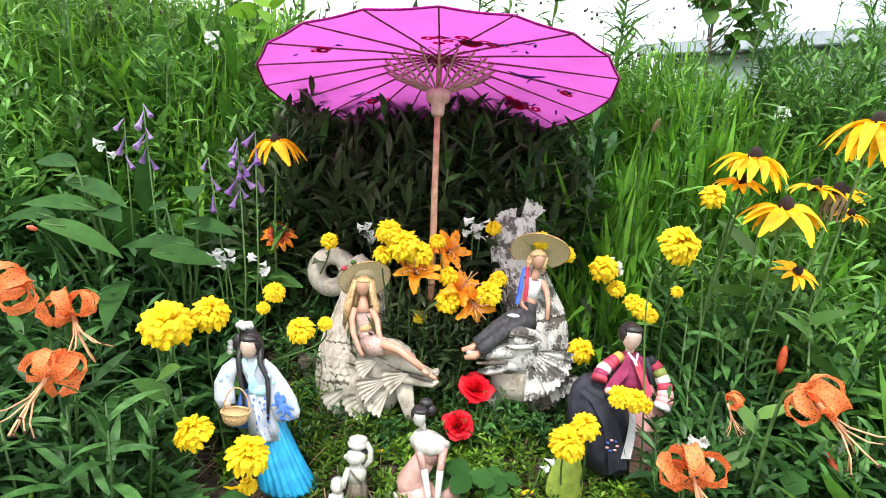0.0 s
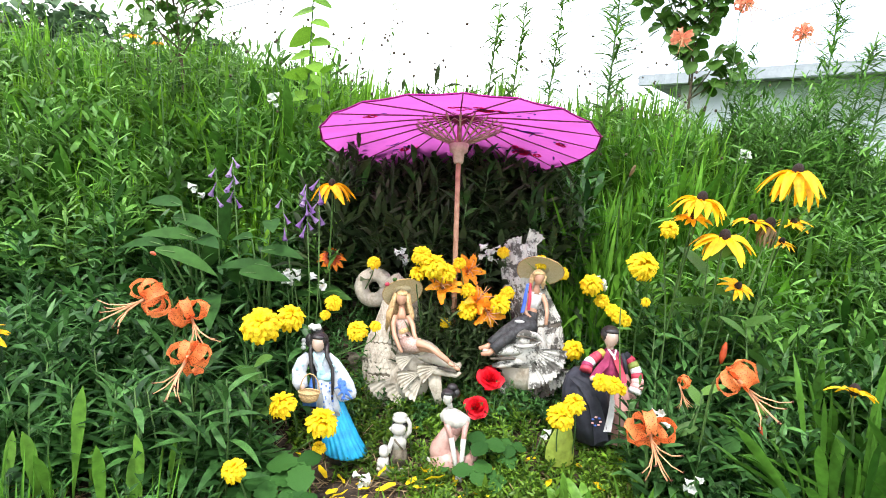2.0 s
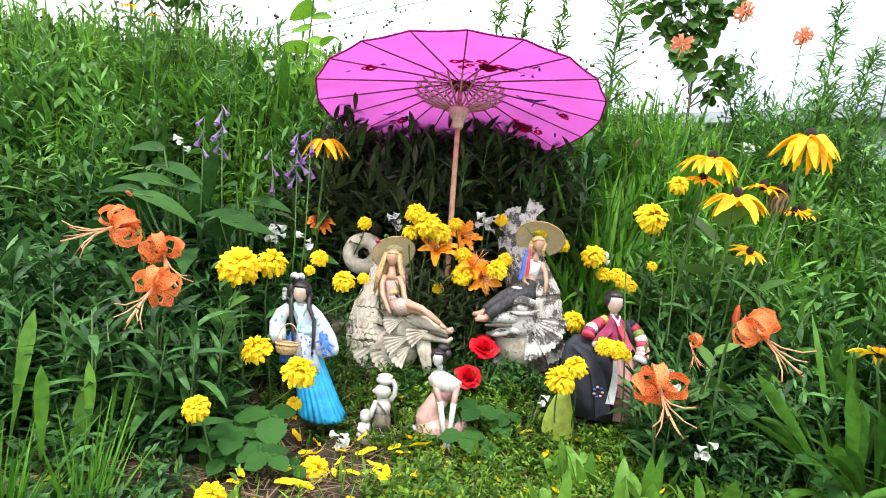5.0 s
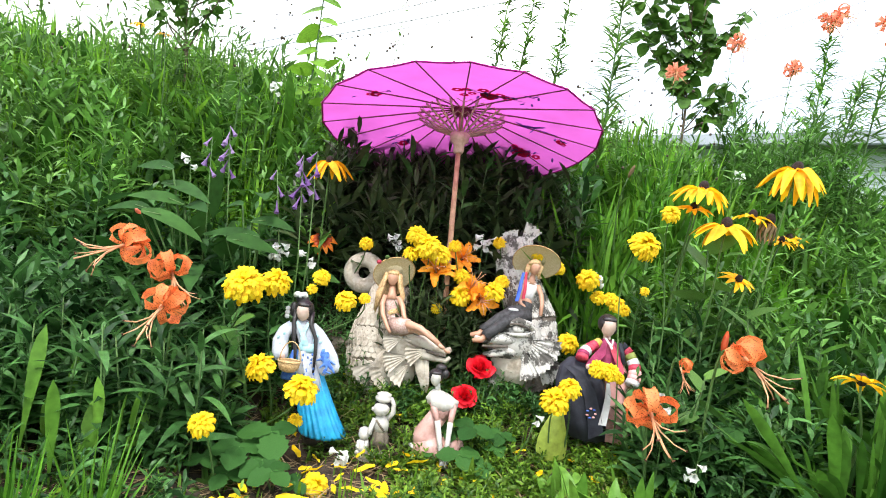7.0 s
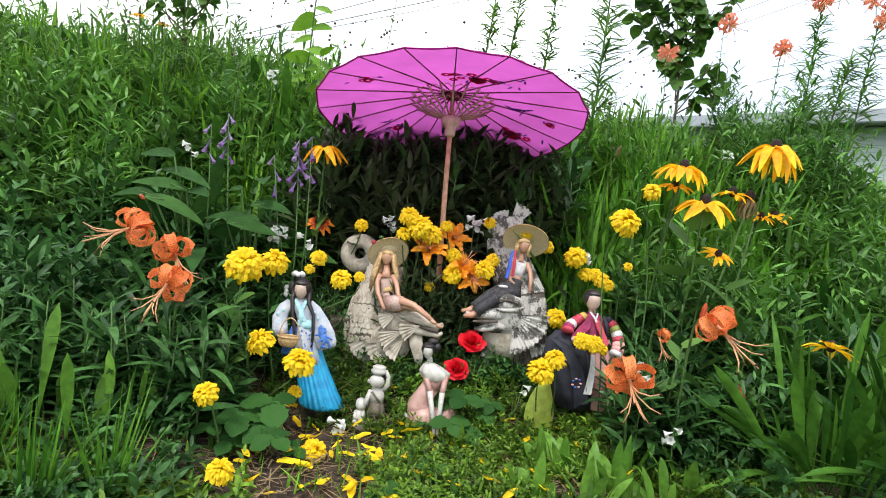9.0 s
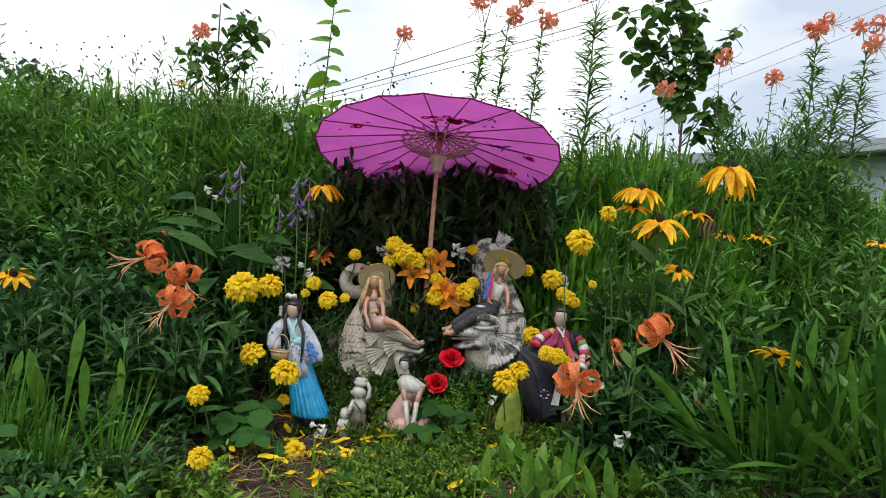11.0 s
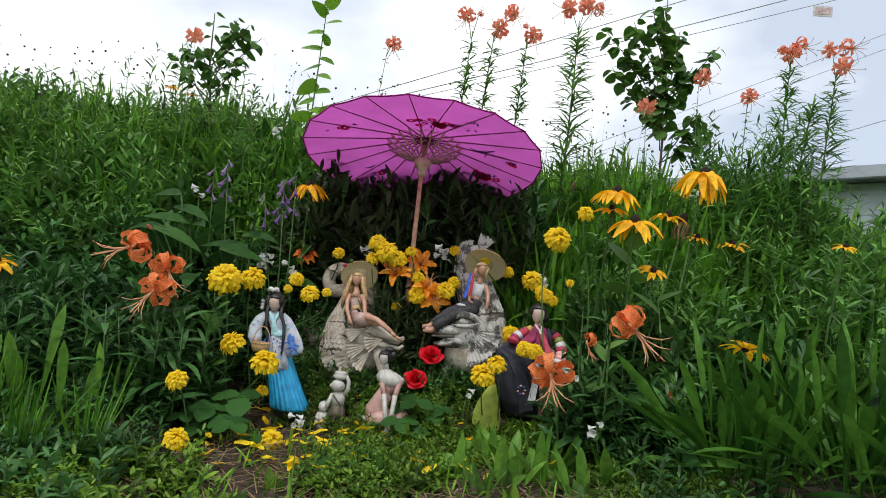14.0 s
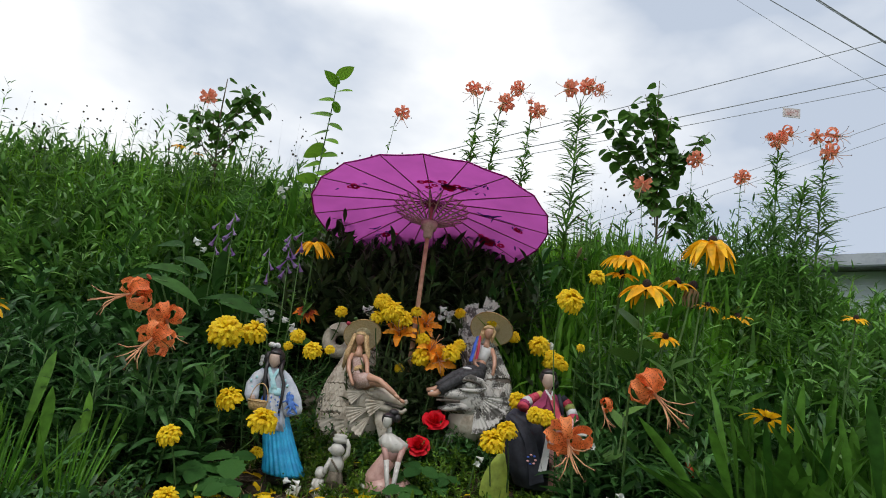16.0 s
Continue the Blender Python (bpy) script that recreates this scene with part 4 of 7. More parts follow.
    part("handle", hd, WICKER, b)


def hanbok_doll():
    """Standing doll with a striped jacket and a spread navy skirt over pink."""
    s = Shape()
    s.loft([(0.048, 0.004, 0.035, 0.036, 0.034), (0.050, 0.004, 0.09, 0.035, 0.032), (0.046, 0.003, 0.14, 0.034, 0.029), (0.032, 0, 0.185, 0.026, 0.022), (0.018, 0, 0.21, 0.022, 0.018)], 1, 56, 0.05, 13)
    s.loft([(-0.014, -0.004, 0.035, 0.040, 0.036), (-0.026, -0.006, 0.075, 0.050, 0.040), (-0.038, -0.008, 0.115, 0.056, 0.042), (-0.046, -0.008, 0.155, 0.052, 0.040), (-0.050, -0.006, 0.185, 0.042, 0.032), (-0.052, -0.004, 0.204, 0.024, 0.018)], 0, 48, 0.045, 9, 12)
    s.petal([(-0.086, -0.034, 0.190), (-0.060, -0.046, 0.176), (-0.034, -0.052, 0.140), (-0.018, -0.054, 0.090), (-0.008, -0.050, 0.050)], [0.012, 0.020, 0.026, 0.030, 0.034], (0.9, 0, 0.4), 0, 0.15)
    s.petal([(0.004, -0.044, 0.166), (0.006, -0.050, 0.140), (0.004, -0.054, 0.110), (0.000, -0.056, 0.078)], [0.008, 0.013, 0.016, 0.018], (1, 0.1, 0), 2, 0.1)
    s.loft([(0.012, 0, 0.178, 0.032, 0.025), (0.010, 0, 0.205, 0.031, 0.023), (0.010, 0, 0.235, 0.031, 0.019), (0.004, 0, 0.254, 0.013, 0.010)], 3, 24)
    # striped sleeves
    arm_l = [Vector(p) for p in ((-0.014, -0.004, 0.246), (-0.034, -0.014, 0.234), (-0.052, -0.026, 0.222), (-0.058, -0.036, 0.208))]
    arm_r = [Vector(p) for p in ((0.034, -0.004, 0.246), (0.052, -0.012, 0.230), (0.062, -0.024, 0.208), (0.062, -0.036, 0.186), (0.054, -0.044, 0.168))]
    for arm, cols in ((arm_l, (5, 4, 4, 2, 3, 4)), (arm_r, (0, 4, 6, 2, 4, 1, 1, 2))):
        n = len(cols)
        for k, mt in enumerate(cols):
            q = []
            for e in (0.0, 0.5, 1.0):
                t = (k + e) / n * (len(arm) - 1)
                i = min(int(t), len(arm) - 2)
                q.append(arm[i].lerp(arm[i + 1], t - i))
            s.tube(q, [0.0105 + 0.0006 * k, 0.0110 + 0.0006 * k, 0.0108 + 0.0006 * k], mt, 12)
    s.petal([(-0.006, -0.020, 0.254), (-0.012, -0.028, 0.230), (-0.030, -0.040, 0.212), (-0.044, -0.046, 0.192)], [0.012, 0.020, 0.020, 0.018], (0.7, 0, -0.7), 3)
    s.petal([(0.006, -0.022, 0.246), (0.016, -0.030, 0.226), (0.026, -0.038, 0.205), (0.030, -0.044, 0.190)], [0.010, 0.013, 0.013, 0.012], (0.9, 0, 0.3), 4)
    s.petal([(0.020, -0.024, 0.222), (0.024, -0.034, 0.206), (0.030, -0.042, 0.190)], [0.007, 0.009, 0.010], (0.9, 0, 0.3), 1)
    s.tube([(0.024, -0.022, 0.252), (0.032, -0.026, 0.230), (0.036, -0.030, 0.208)], 0.0045, 0, 6)
    s.petal([(-0.008, -0.0185, 0.258), (0.004, -0.0235, 0.246), (0.010, -0.026, 0.234)], [0.005, 0.005, 0.004], (1, 0, 0.4), 2)
    s.petal([(0.010, -0.0185, 0.258), (0.008, -0.0225, 0.246), (0.010, -0.0255, 0.234)], [0.004, 0.004, 0.003], (1, 0, -0.4), 2)
    s.tube([(0.002, 0, 0.25), (0, -0.003, 0.268)], 0.008, 7, 10)
    doll_head(s, (-0.002, -0.009, 0.284), 0.0205, 7, 8)
    s.ball((0.014, 0.016, 0.276), (0.014, 0.012, 0.014), 8, None, 6, 10)
    s.ball((-0.042, -0.048, 0.196), (0.008, 0.006, 0.007), 7, None, 5, 8)
    for k in range(7):
        s.ball((-0.026 + 0.009 * math.cos(0.9 * k), -0.0555, 0.100 + 0.010 * math.sin(0.9 * k)), (0.0034, 0.0012, 0.0022), 9 if k % 2 else 1, None, 5, 8)
    whole("doll", s, [NAVY, PINK, WHITE_CLOTH, WINE, RED_CLOTH, YEL_CLOTH, GRN_CLOTH, PALE, HAIR, BLUE_CLOTH], "standing doll in striped jacket with navy and pink skirt", "doll", pose(0.352, 0.905, 0.068))


def sitting_doll_tan():
    s = Shape()
    s.tube([(-0.121, 0.960, 0.270), (-0.126, 0.964, 0.290), (-0.131, 0.968, 0.308), (-0.135, 0.972, 0.326), (-0.137, 0.974, 0.338)], [0.021, 0.018, 0.0135, 0.0170, 0.015], 0, 14, 0.75, (0, 1, 0))
    s.tube([(-0.125, 0.963, 0.300), (-0.130, 0.967, 0.309)], [0.0148, 0.0142], 3, 14, 0.8, (0, 1, 0))
    s.tube([(-0.137, 0.974, 0.334), (-0.138, 0.976, 0.348), (-0.140, 0.980, 0.368)], [0.0165, 0.009, 0.0058], 1, 12)
    doll_head(s, (-0.141, 0.978, 0.383), 0.0158, 1, 2)
    for dx, dz in ((0, 0), (0.014, -0.008)):
        s.tube([(-0.118 + dx, 0.955, 0.275 + dz), (-0.088 + dx, 0.930, 0.288 + dz), (-0.058 + dx, 0.915, 0.284 + dz), (-0.036 + dx, 0.906, 0.271 + dz), (-0.016 + dx, 0.900, 0.258 + dz)], [0.013, 0.0105, 0.0078, 0.0062, 0.0040], 1, 10)
        s.ball((-0.008 + dx, 0.896, 0.254 + dz), (0.009, 0.005, 0.0045), 1, pose(0, 0, 0, 0, 25, 0).to_3x3(), 5, 8)
    s.tube([(-0.121, 0.957, 0.275), (-0.088, 0.930, 0.284)], [0.0225, 0.0165], 0, 12)
    s.tube([(-0.152, 0.972, 0.340), (-0.156, 0.962, 0.322), (-0.150, 0.946, 0.300), (-0.134, 0.930, 0.274), (-0.126, 0.924, 0.264)], [0.0068, 0.0062, 0.0055, 0.0044, 0.0036], 1, 8)
    s.tube([(-0.122, 0.972, 0.342), (-0.108, 0.962, 0.322), (-0.102, 0.946, 0.305), (-0.094, 0.930, 0.294)], [0.0068, 0.0062, 0.0055, 0.0042], 1, 8)
    rnd = random.Random(5)
    for k in range(44):
        a = -0.55 + 4.25 * k / 43
        x, y = -0.142 + 0.0165 * math.cos(a), 0.984 + 0.015 * math.sin(a)
        e, o = rnd.uniform(0.290, 0.330), rnd.uniform(1.0, 1.35)
        s.tube([(x, y, 0.394), (x + 0.005 * math.cos(a), y - 0.002, 0.37), (-0.140 + 0.023 * o * math.cos(a) + rnd.gauss(0, 0.002), y - 0.004, 0.345), (-0.139 + 0.024 * o * math.cos(a) + rnd.gauss(0, 0.004), y - 0.006, e)], [0.0045, 0.0052, 0.0046, 0.0010], 2, 6)
    whole("doll", s, [TAN, SKIN, BLOND, WICKER], "blond doll in tan dress sitting on the cream fish statue", "doll")


def sitting_doll_jeans():
    s = Shape()
    s.tube([(0.178, 1.012, 0.342), (0.182, 1.020, 0.368)], [0.022, 0.0165], 1, 14, 0.8, (0, 1, 0))
    s.tube([(0.182, 1.020, 0.362), (0.185, 1.028, 0.378)], [0.0150, 0.0135], 0, 14, 0.8, (0, 1, 0))
    s.tube([(0.184, 1.026, 0.374), (0.187, 1.030, 0.390), (0.190, 1.033, 0.406), (0.191, 1.034, 0.417)], [0.0142, 0.0160, 0.0190, 0.015], 3, 14, 0.75, (0, 1, 0))
    s.tube([(0.191, 1.034, 0.414), (0.192, 1.034, 0.424), (0.193, 1.034, 0.440)], [0.0145, 0.008, 0.006], 0, 10)
    doll_head(s, (0.194, 1.028, 0.455), 0.0160, 0, 2)
    for x0, x1 in ((0.180, 0.176), (0.208, 0.205)):
        s.tube([(x0, 1.030, 0.460), (x1, 1.026, 0.445), (x1 + 0.001, 1.026, 0.428)], [0.007, 0.006, 0.002], 2, 8)
    s.ball((0.186, 1.022, 0.467), (0.012, 0.009, 0.006), 2, pose(0, 0, 0, 0, -25, 0).to_3x3(), 6, 10)
    for dy, dz, dx in ((0, 0, 0), (-0.014, -0.010, 0.006)):
        s.tube([(0.180 + dx, 1.012 + dy, 0.346 + dz), (0.150 + dx, 0.992 + dy, 0.342 + dz), (0.118 + dx, 0.976 + dy, 0.324 + dz), (0.098 + dx, 0.968 + dy, 0.306 + dz), (0.084 + dx, 0.964 + dy, 0.292 + dz)], [0.020, 0.0165, 0.0135, 0.0125, 0.0135], 1, 12)
        s.tube([(0.086 + dx, 0.964 + dy, 0.294 + dz), (0.074 + dx, 0.962 + dy, 0.284 + dz), (0.056 + dx, 0.958 + dy, 0.281 + dz)], [0.0075, 0.0075, 0.0045], 0, 8)
    s.ball((0.150, 0.980, 0.350), (0.013, 0.006, 0.004), 3, None, 5, 8)
    s.tube([(0.207, 1.032, 0.412), (0.217, 1.022, 0.392), (0.220, 1.010, 0.372), (0.218, 0.996, 0.344)], [0.0068, 0.0060, 0.0052, 0.0042], 0, 8)
    s.tube([(0.175, 1.032, 0.412), (0.166, 1.026, 0.390), (0.168, 1.010, 0.366), (0.178, 0.998, 0.358)], [0.0068, 0.006, 0.005, 0.004], 0, 8)
    s.petal([(0.166, 1.014, 0.440), (0.162, 1.004, 0.418), (0.160, 0.998, 0.396), (0.156, 0.994, 0.370)], [0.006, 0.008, 0.010, 0.009], (1, 0, 0.2), 4, 0.5)
    s.petal([(0.172, 1.012, 0.442), (0.172, 1.002, 0.420), (0.172, 0.996, 0.400), (0.170, 0.992, 0.378)], [0.005, 0.007, 0.008, 0.008], (1, 0, 0.2), 5, 0.5)
    whole("doll", s, [SKIN, JEAN, BLOND, WHITE_CLOTH, BLUE_CLOTH, RED_CLOTH], "doll in white top and black jeans on the grey fish", "doll")


def straw_hat(p, back, side, radius, label, wave, crown, blossoms):
    h = thing("straw_hat", Matrix.Translation(p) @ Matrix.Rotation(radians(side), 4, "Y") @ Matrix.Rotation(radians(back), 4, "X"), label, "hat")
    b = Shape()
    for off in (0.0, 0.0016):
        rows = []
        for i in range(9):
            r = 0.016 + (radius - 0.016) * i / 8
            rows.append([(r * math.cos(a), r * math.sin(a), off - 0.18 * max(r - 0.02, 0) + 0.0012 * (i % 2) + wave * (r / radius) ** 2 * math.sin(2 * a + 0.6)) for a in (2 * math.pi * k / 40 for k in range(40))])
        b.grid(rows, 0, True, False)
    part("brim", b, HAT, h)
    c = Shape()
    c.loft([(0, 0, 0.0, 0.0215, 0.0215), (0, 0, 0.008, 0.0205, 0.0205), (0, 0, crown * 0.7, 0.018, 0.018), (0, 0, crown, 0.010, 0.010), (0, 0, crown + 0.001, 0.002, 0.002)], 0, 20)
    part("crown", c, HAT, h)
    rim = Shape()
    rim.tube([(radius * math.cos(a), radius * math.sin(a), 0.0008 - 0.18 * (radius - 0.02) + wave * math.sin(2 * a + 0.6)) for a in (2 * math.pi * k / 40 for k in range(41))], 0.0014, 0, 6)
    part("edging", rim, WICKER, h, "plaited brim edge")
    for x, y, mat, name in blossoms:
        part(name, Shape().ball((x, y, -0.004), (0.006, 0.006, 0.004), 0, None, 6, 9), mat, h)
    return h


def kneeling_figurine():
    s = Shape()
    # folded legs and hips, a foot trailing aside
    s.ball((0.030, 0.0, 0.030), (0.030, 0.034, 0.031), 1, None, 9, 18)
    s.ball((-0.012, 0.002, 0.026), (0.042, 0.040, 0.034), 1, None, 9, 18)
    s.tube([(-0.018, 0.002, 0.036), (-0.026, 0.004, 0.056), (-0.018, 0.002, 0.078), (-0.006, 0, 0.100)], [0.034, 0.030, 0.021, 0.020], 1, 16, 0.85, (0, 1, 0))
    s.tube([(-0.020, -0.02, 0.022), (-0.042, -0.008, 0.026), (-0.062, -0.004, 0.034)], [0.014, 0.010, 0.004], 0, 12, 0.7)
    s.loft([(-0.030, 0, -0.012, 0.022, 0.018), (-0.030, 0, 0.006, 0.021, 0.017), (-0.026, 0, 0.014, 0.016, 0.013)], 4, 14, 0.06, 4)
    # bodice, ruffled white collar
    s.loft([(-0.008, 0, 0.088, 0.018, 0.015), (-0.002, -0.001, 0.106, 0.023, 0.017), (0.000, -0.002, 0.126, 0.025, 0.016)], 1, 20)
    s.loft([(0.000, -0.006, 0.112, 0.012, 0.012), (-0.001, -0.004, 0.122, 0.030, 0.021), (-0.003, -0.003, 0.134, 0.032, 0.021), (-0.010, -0.002, 0.145, 0.020, 0.014), (-0.016, -0.002, 0.152, 0.008, 0.007)], 0, 32, 0.10, 8, 60)
    s.tube([(-0.014, -0.002, 0.146), (-0.018, -0.004, 0.164)], 0.0062, 0, 10)
    doll_head(s, (-0.023, -0.008, 0.178), 0.0145, 0, 2)
    s.ball((-0.014, 0.004, 0.198), (0.012, 0.011, 0.008), 2, None, 6, 10)
    s.ball((-0.004, 0.002, 0.186), (0.009, 0.009, 0.010), 2, None, 6, 10)
    # straight arms that meet on the lap's edge
    for x0, x1, xe in ((-0.022, -0.008, 0.011), (0.023, 0.019, 0.018)):
        s.tube([(x0, -0.010, 0.126), (x1, -0.032, 0.096)], [0.0072, 0.0060], 1, 10)
        s.tube([(x1, -0.032, 0.097), (0.5 * (x1 + xe), -0.042, 0.060), (xe, -0.050, 0.022)], [0.0062, 0.0055, 0.0044], 0, 10)
        s.ball((xe + 0.002, -0.052, 0.016), (0.006, 0.006, 0.009), 0, None, 5, 8)
    whole("figurine", s, [GLAZE, GLAZE_PINK, HAIR, PALE, ROCK], "kneeling ceramic lady figurine in white and pale pink", "figurine", pose(0.012, 0.840, 0.022))


def children_figurine():
    s = Shape()
    s.loft([(0, 0, -0.008, 0.036, 0.022), (0, 0, 0.003, 0.038, 0.024), (0, 0, 0.009, 0.033, 0.020)], 0, 20, 0.04, 5)
    # the taller child: bare feet, grey skirt, crossed vest, jar held on the head
    for x in (0.006, 0.020):
        s.tube([(x, 0, 0.006), (x, 0, 0.024)], [0.0060, 0.0065], 0, 10)
        s.ball((x, -0.010, 0.010), (0.0062, 0.010, 0.0045), 1, None, 5, 8)
    s.loft([(0.013, 0, 0.020, 0.021, 0.017), (0.013, 0, 0.040, 0.018, 0.015), (0.012, 0, 0.056, 0.014, 0.012)], 3, 36, 0.07, 9)
    s.loft([(0.012, 0, 0.054, 0.0155, 0.013), (0.012, 0, 0.070, 0.0165, 0.013), (0.011, 0, 0.082, 0.013, 0.010), (0.010, 0, 0.088, 0.006, 0.006)], 0, 18)
    s.tube([(0.000, -0.010, 0.078), (0.010, -0.015, 0.068), (0.020, -0.012, 0.056)], 0.0022, 3, 7)
    s.ball((0.008, -0.003, 0.100), (0.0170, 0.0160, 0.0155), 0, None, 10, 16)
    s.ball((0.010, 0.004, 0.107), (0.0180, 0.0160, 0.0115), 2, None, 8, 14)
    s.ball((-0.009, -0.002, 0.098), (0.004, 0.003, 0.005), 0, None, 5, 8)
    s.loft([(0.010, 0, 0.114, 0.010, 0.010), (0.010, 0, 0.118, 0.017, 0.015), (0.010, 0, 0.124, 0.018, 0.016), (0.010, 0, 0.127, 0.014, 0.012), (0.010, 0, 0.131, 0.016, 0.014), (0.010, 0, 0.134, 0.010, 0.009)], 0, 20)
    s.tube([(0.023, 0, 0.080), (0.033, -0.002, 0.094), (0.032, -0.002, 0.112), (0.024, -0.002, 0.124)], [0.006, 0.0055, 0.005, 0.005], 0, 9)
    s.tube([(-0.002, -0.002, 0.078), (-0.008, -0.010, 0.062), (-0.010, -0.014, 0.048)], [0.006, 0.0055, 0.005], 0, 8)
    # the small child, seated
    s.loft([(-0.020, -0.004, 0.006, 0.015, 0.014), (-0.020, -0.004, 0.020, 0.014, 0.012), (-0.019, -0.004, 0.034, 0.009, 0.008)], 0, 24, 0.05, 6)
    s.ball((-0.020, -0.005, 0.045), (0.0120, 0.0115, 0.0120), 0, None, 9, 14)
    s.ball((-0.020, 0.000, 0.050), (0.0122, 0.0108, 0.0090), 4, None, 7, 12)
    for x in (-0.029, -0.012):
        s.tube([(x, -0.006, 0.030), (x - 0.002, -0.014, 0.022), (x + 0.004, -0.018, 0.016)], [0.0045, 0.004, 0.003], 0, 8)
        s.tube([(x, -0.008, 0.012), (x - 0.001, -0.021, 0.010)], [0.006, 0.005], 1 if x > -0.02 else 0, 8)
    whole("figurine", s, [GLAZE, GLAZE_GREY, HAIR, GRIME, GLAZE_GREY], "small white glazed figurine of two children", "figurine", pose(-0.122, 0.830, 0.020, 0, 0, 6))


robed_doll()
hanbok_doll()
sitting_doll_tan()
sitting_doll_jeans()
straw_hat((-0.142, 0.998, 0.396), -50, -30, 0.050, "tan straw sun hat on the blond doll's head", 0.003, 0.020, ((-0.020, -0.050, RED_CLOTH, "hat_flower"), (0.002, -0.054, STEM, "hat_leaf")))
straw_hat((0.201, 1.058, 0.472), -44, 8, 0.059, "pale round straw hat tilted behind the doll's head", 0.002, 0.012, ())
kneeling_figurine()
children_figurine()


# ---- flowers ----
def spotted(name, low, high):
    """Orange petal with dark freckles and a paler mid-rib."""
    m = leafy(name, low, high, 0.35, 0.45)
    n, l = m.node_tree.nodes, m.node_tree.links
    mul = [x for x in n if x.bl_idname == "ShaderNodeMix"][0]
    co = [x for x in n if x.bl_idname == "ShaderNodeTexCoord"][0]
    vo = n.new("ShaderNodeTexVoronoi")
    vo.inputs["Scale"].default_value = 330.0
    l.new(co.outputs["Object"], vo.inputs["Vector"])
    ramp = n.new("ShaderNodeValToRGB")
    ramp.color_ramp.elements[0].position, ramp.color_ramp.elements[0].color = 0.22, (0.10, 0.008, 0.004, 1)
    ramp.color_ramp.elements[1].position, ramp.color_ramp.elements[1].color = 0.31, (1, 1, 1, 1)
    l.new(vo.outputs["Distance"], ramp.inputs["Fac"])
    mix = n.new("ShaderNodeMix")
    mix.data_type, mix.blend_type, mix.inputs["Factor"].default_value = "RGBA", "MULTIPLY", 1.0
    targets = [(k.to_node, k.to_socket) for k in mul.outputs["Result"].links]
    l.new(mul.outputs["Result"], mix.inputs["A"])
    l.new(ramp.outputs["Color"], mix.inputs["B"])
    for node, sock in targets:
        l.new(mix.outputs["Result"], sock)
    return m


TIGER = spotted("freckled_orange_petal", (0.86, 0.205, 0.060), (0.92, 0.31, 0.11))
STAMEN = leafy("pale_orange_stamen", (0.62, 0.30, 0.16), (0.74, 0.42, 0.24), 0.2)
ANTHER = surface("dark_anther", (0.05, 0.015, 0.008), (0.11, 0.03, 0.015), 300, 0.8)


def facing(p, way, size=1.0, spin=0.0):
    q = Vector(way).to_track_quat("Z", "Y").to_matrix().to_4x4()
    return Matrix.Translation(p) @ q @ Matrix.Rotation(spin, 4, "Z") @ Matrix.Scale(size, 4)


def stem_to_ground(parent, p, way, back, root=None, radius=0.0022, mat=None, bow=0.0, name="stem", reach=0.09):
    """A bending stem from behind the bloom down into the soil."""
    p, way = Vector(p), Vector(way).normalized()
    start = p - way * back
    rx, ry = root if root else (start.x + 0.02, start.y + reach)
    foot = Vector((rx, ry, float(ground_z(rx, ry)) - 0.01))
    mid = start.lerp(foot, 0.45) + Vector((bow, 0.0, 0.03))
    pts = []
    c1 = start - way * (0.25 * (start - foot).length)
    for k in range(9):
        t = k / 8
        pts.append(start * (1 - t) ** 3 + c1 * 3 * t * (1 - t) ** 2 + mid * 3 * t * t * (1 - t) + foot * t ** 3)
    s = Shape()
    inv = parent.matrix_world.inverted()
    s.tube([inv @ q for q in pts], [radius * (0.8 + 0.35 * k / 8) / parent.matrix_world.to_scale().x for k in range(9)], 0, 6)
    part(name, s, mat or STEM, parent)
    return pts


def lily_petal_mesh(name, length, width, d0, d1, mat, cup=0.22, power=1.0):
    s, path, widths = Shape(), [], []
    r, z, n = 0.005, -0.010, 14
    for k in range(n + 1):
        t = k / n
        path.append((r, 0, z))
        widths.append(width * max(0.10, math.sin(math.pi * (0.10 + 0.86 * t ** 0.8)) ** 0.8))
        d = radians(d0 + (d1 - d0) * t ** power)
        r += math.sin(d) * length / n
        z += math.cos(d) * length / n
    s.petal(path, widths, (0, 1, 0), 0, cup, 5)
    for i in range(n + 1):
        for j in (0, 4):
            x, y, z = s.v[i * 5 + j]
            w = 0.085 * width * math.sin(1.9 * i + 2.2 * j) * min(1.0, i / 4)
            s.v[i * 5 + j] = (x + w, y + 0.5 * w, z + w)
    return s.mesh(name, [mat])


def stamen_shape(length, spread):
    s = Shape()
    s.tube([(0, 0, -0.006), (spread * 0.15, 0, length * 0.4), (spread * 0.55, 0, length * 0.8), (spread, 0, length)], [0.0016, 0.0014, 0.0012, 0.001], 0, 5)
    s.ball((spread + 0.001, 0, length), (0.0012, 0.0045, 0.0016), 1, None, 4, 6)
    return s


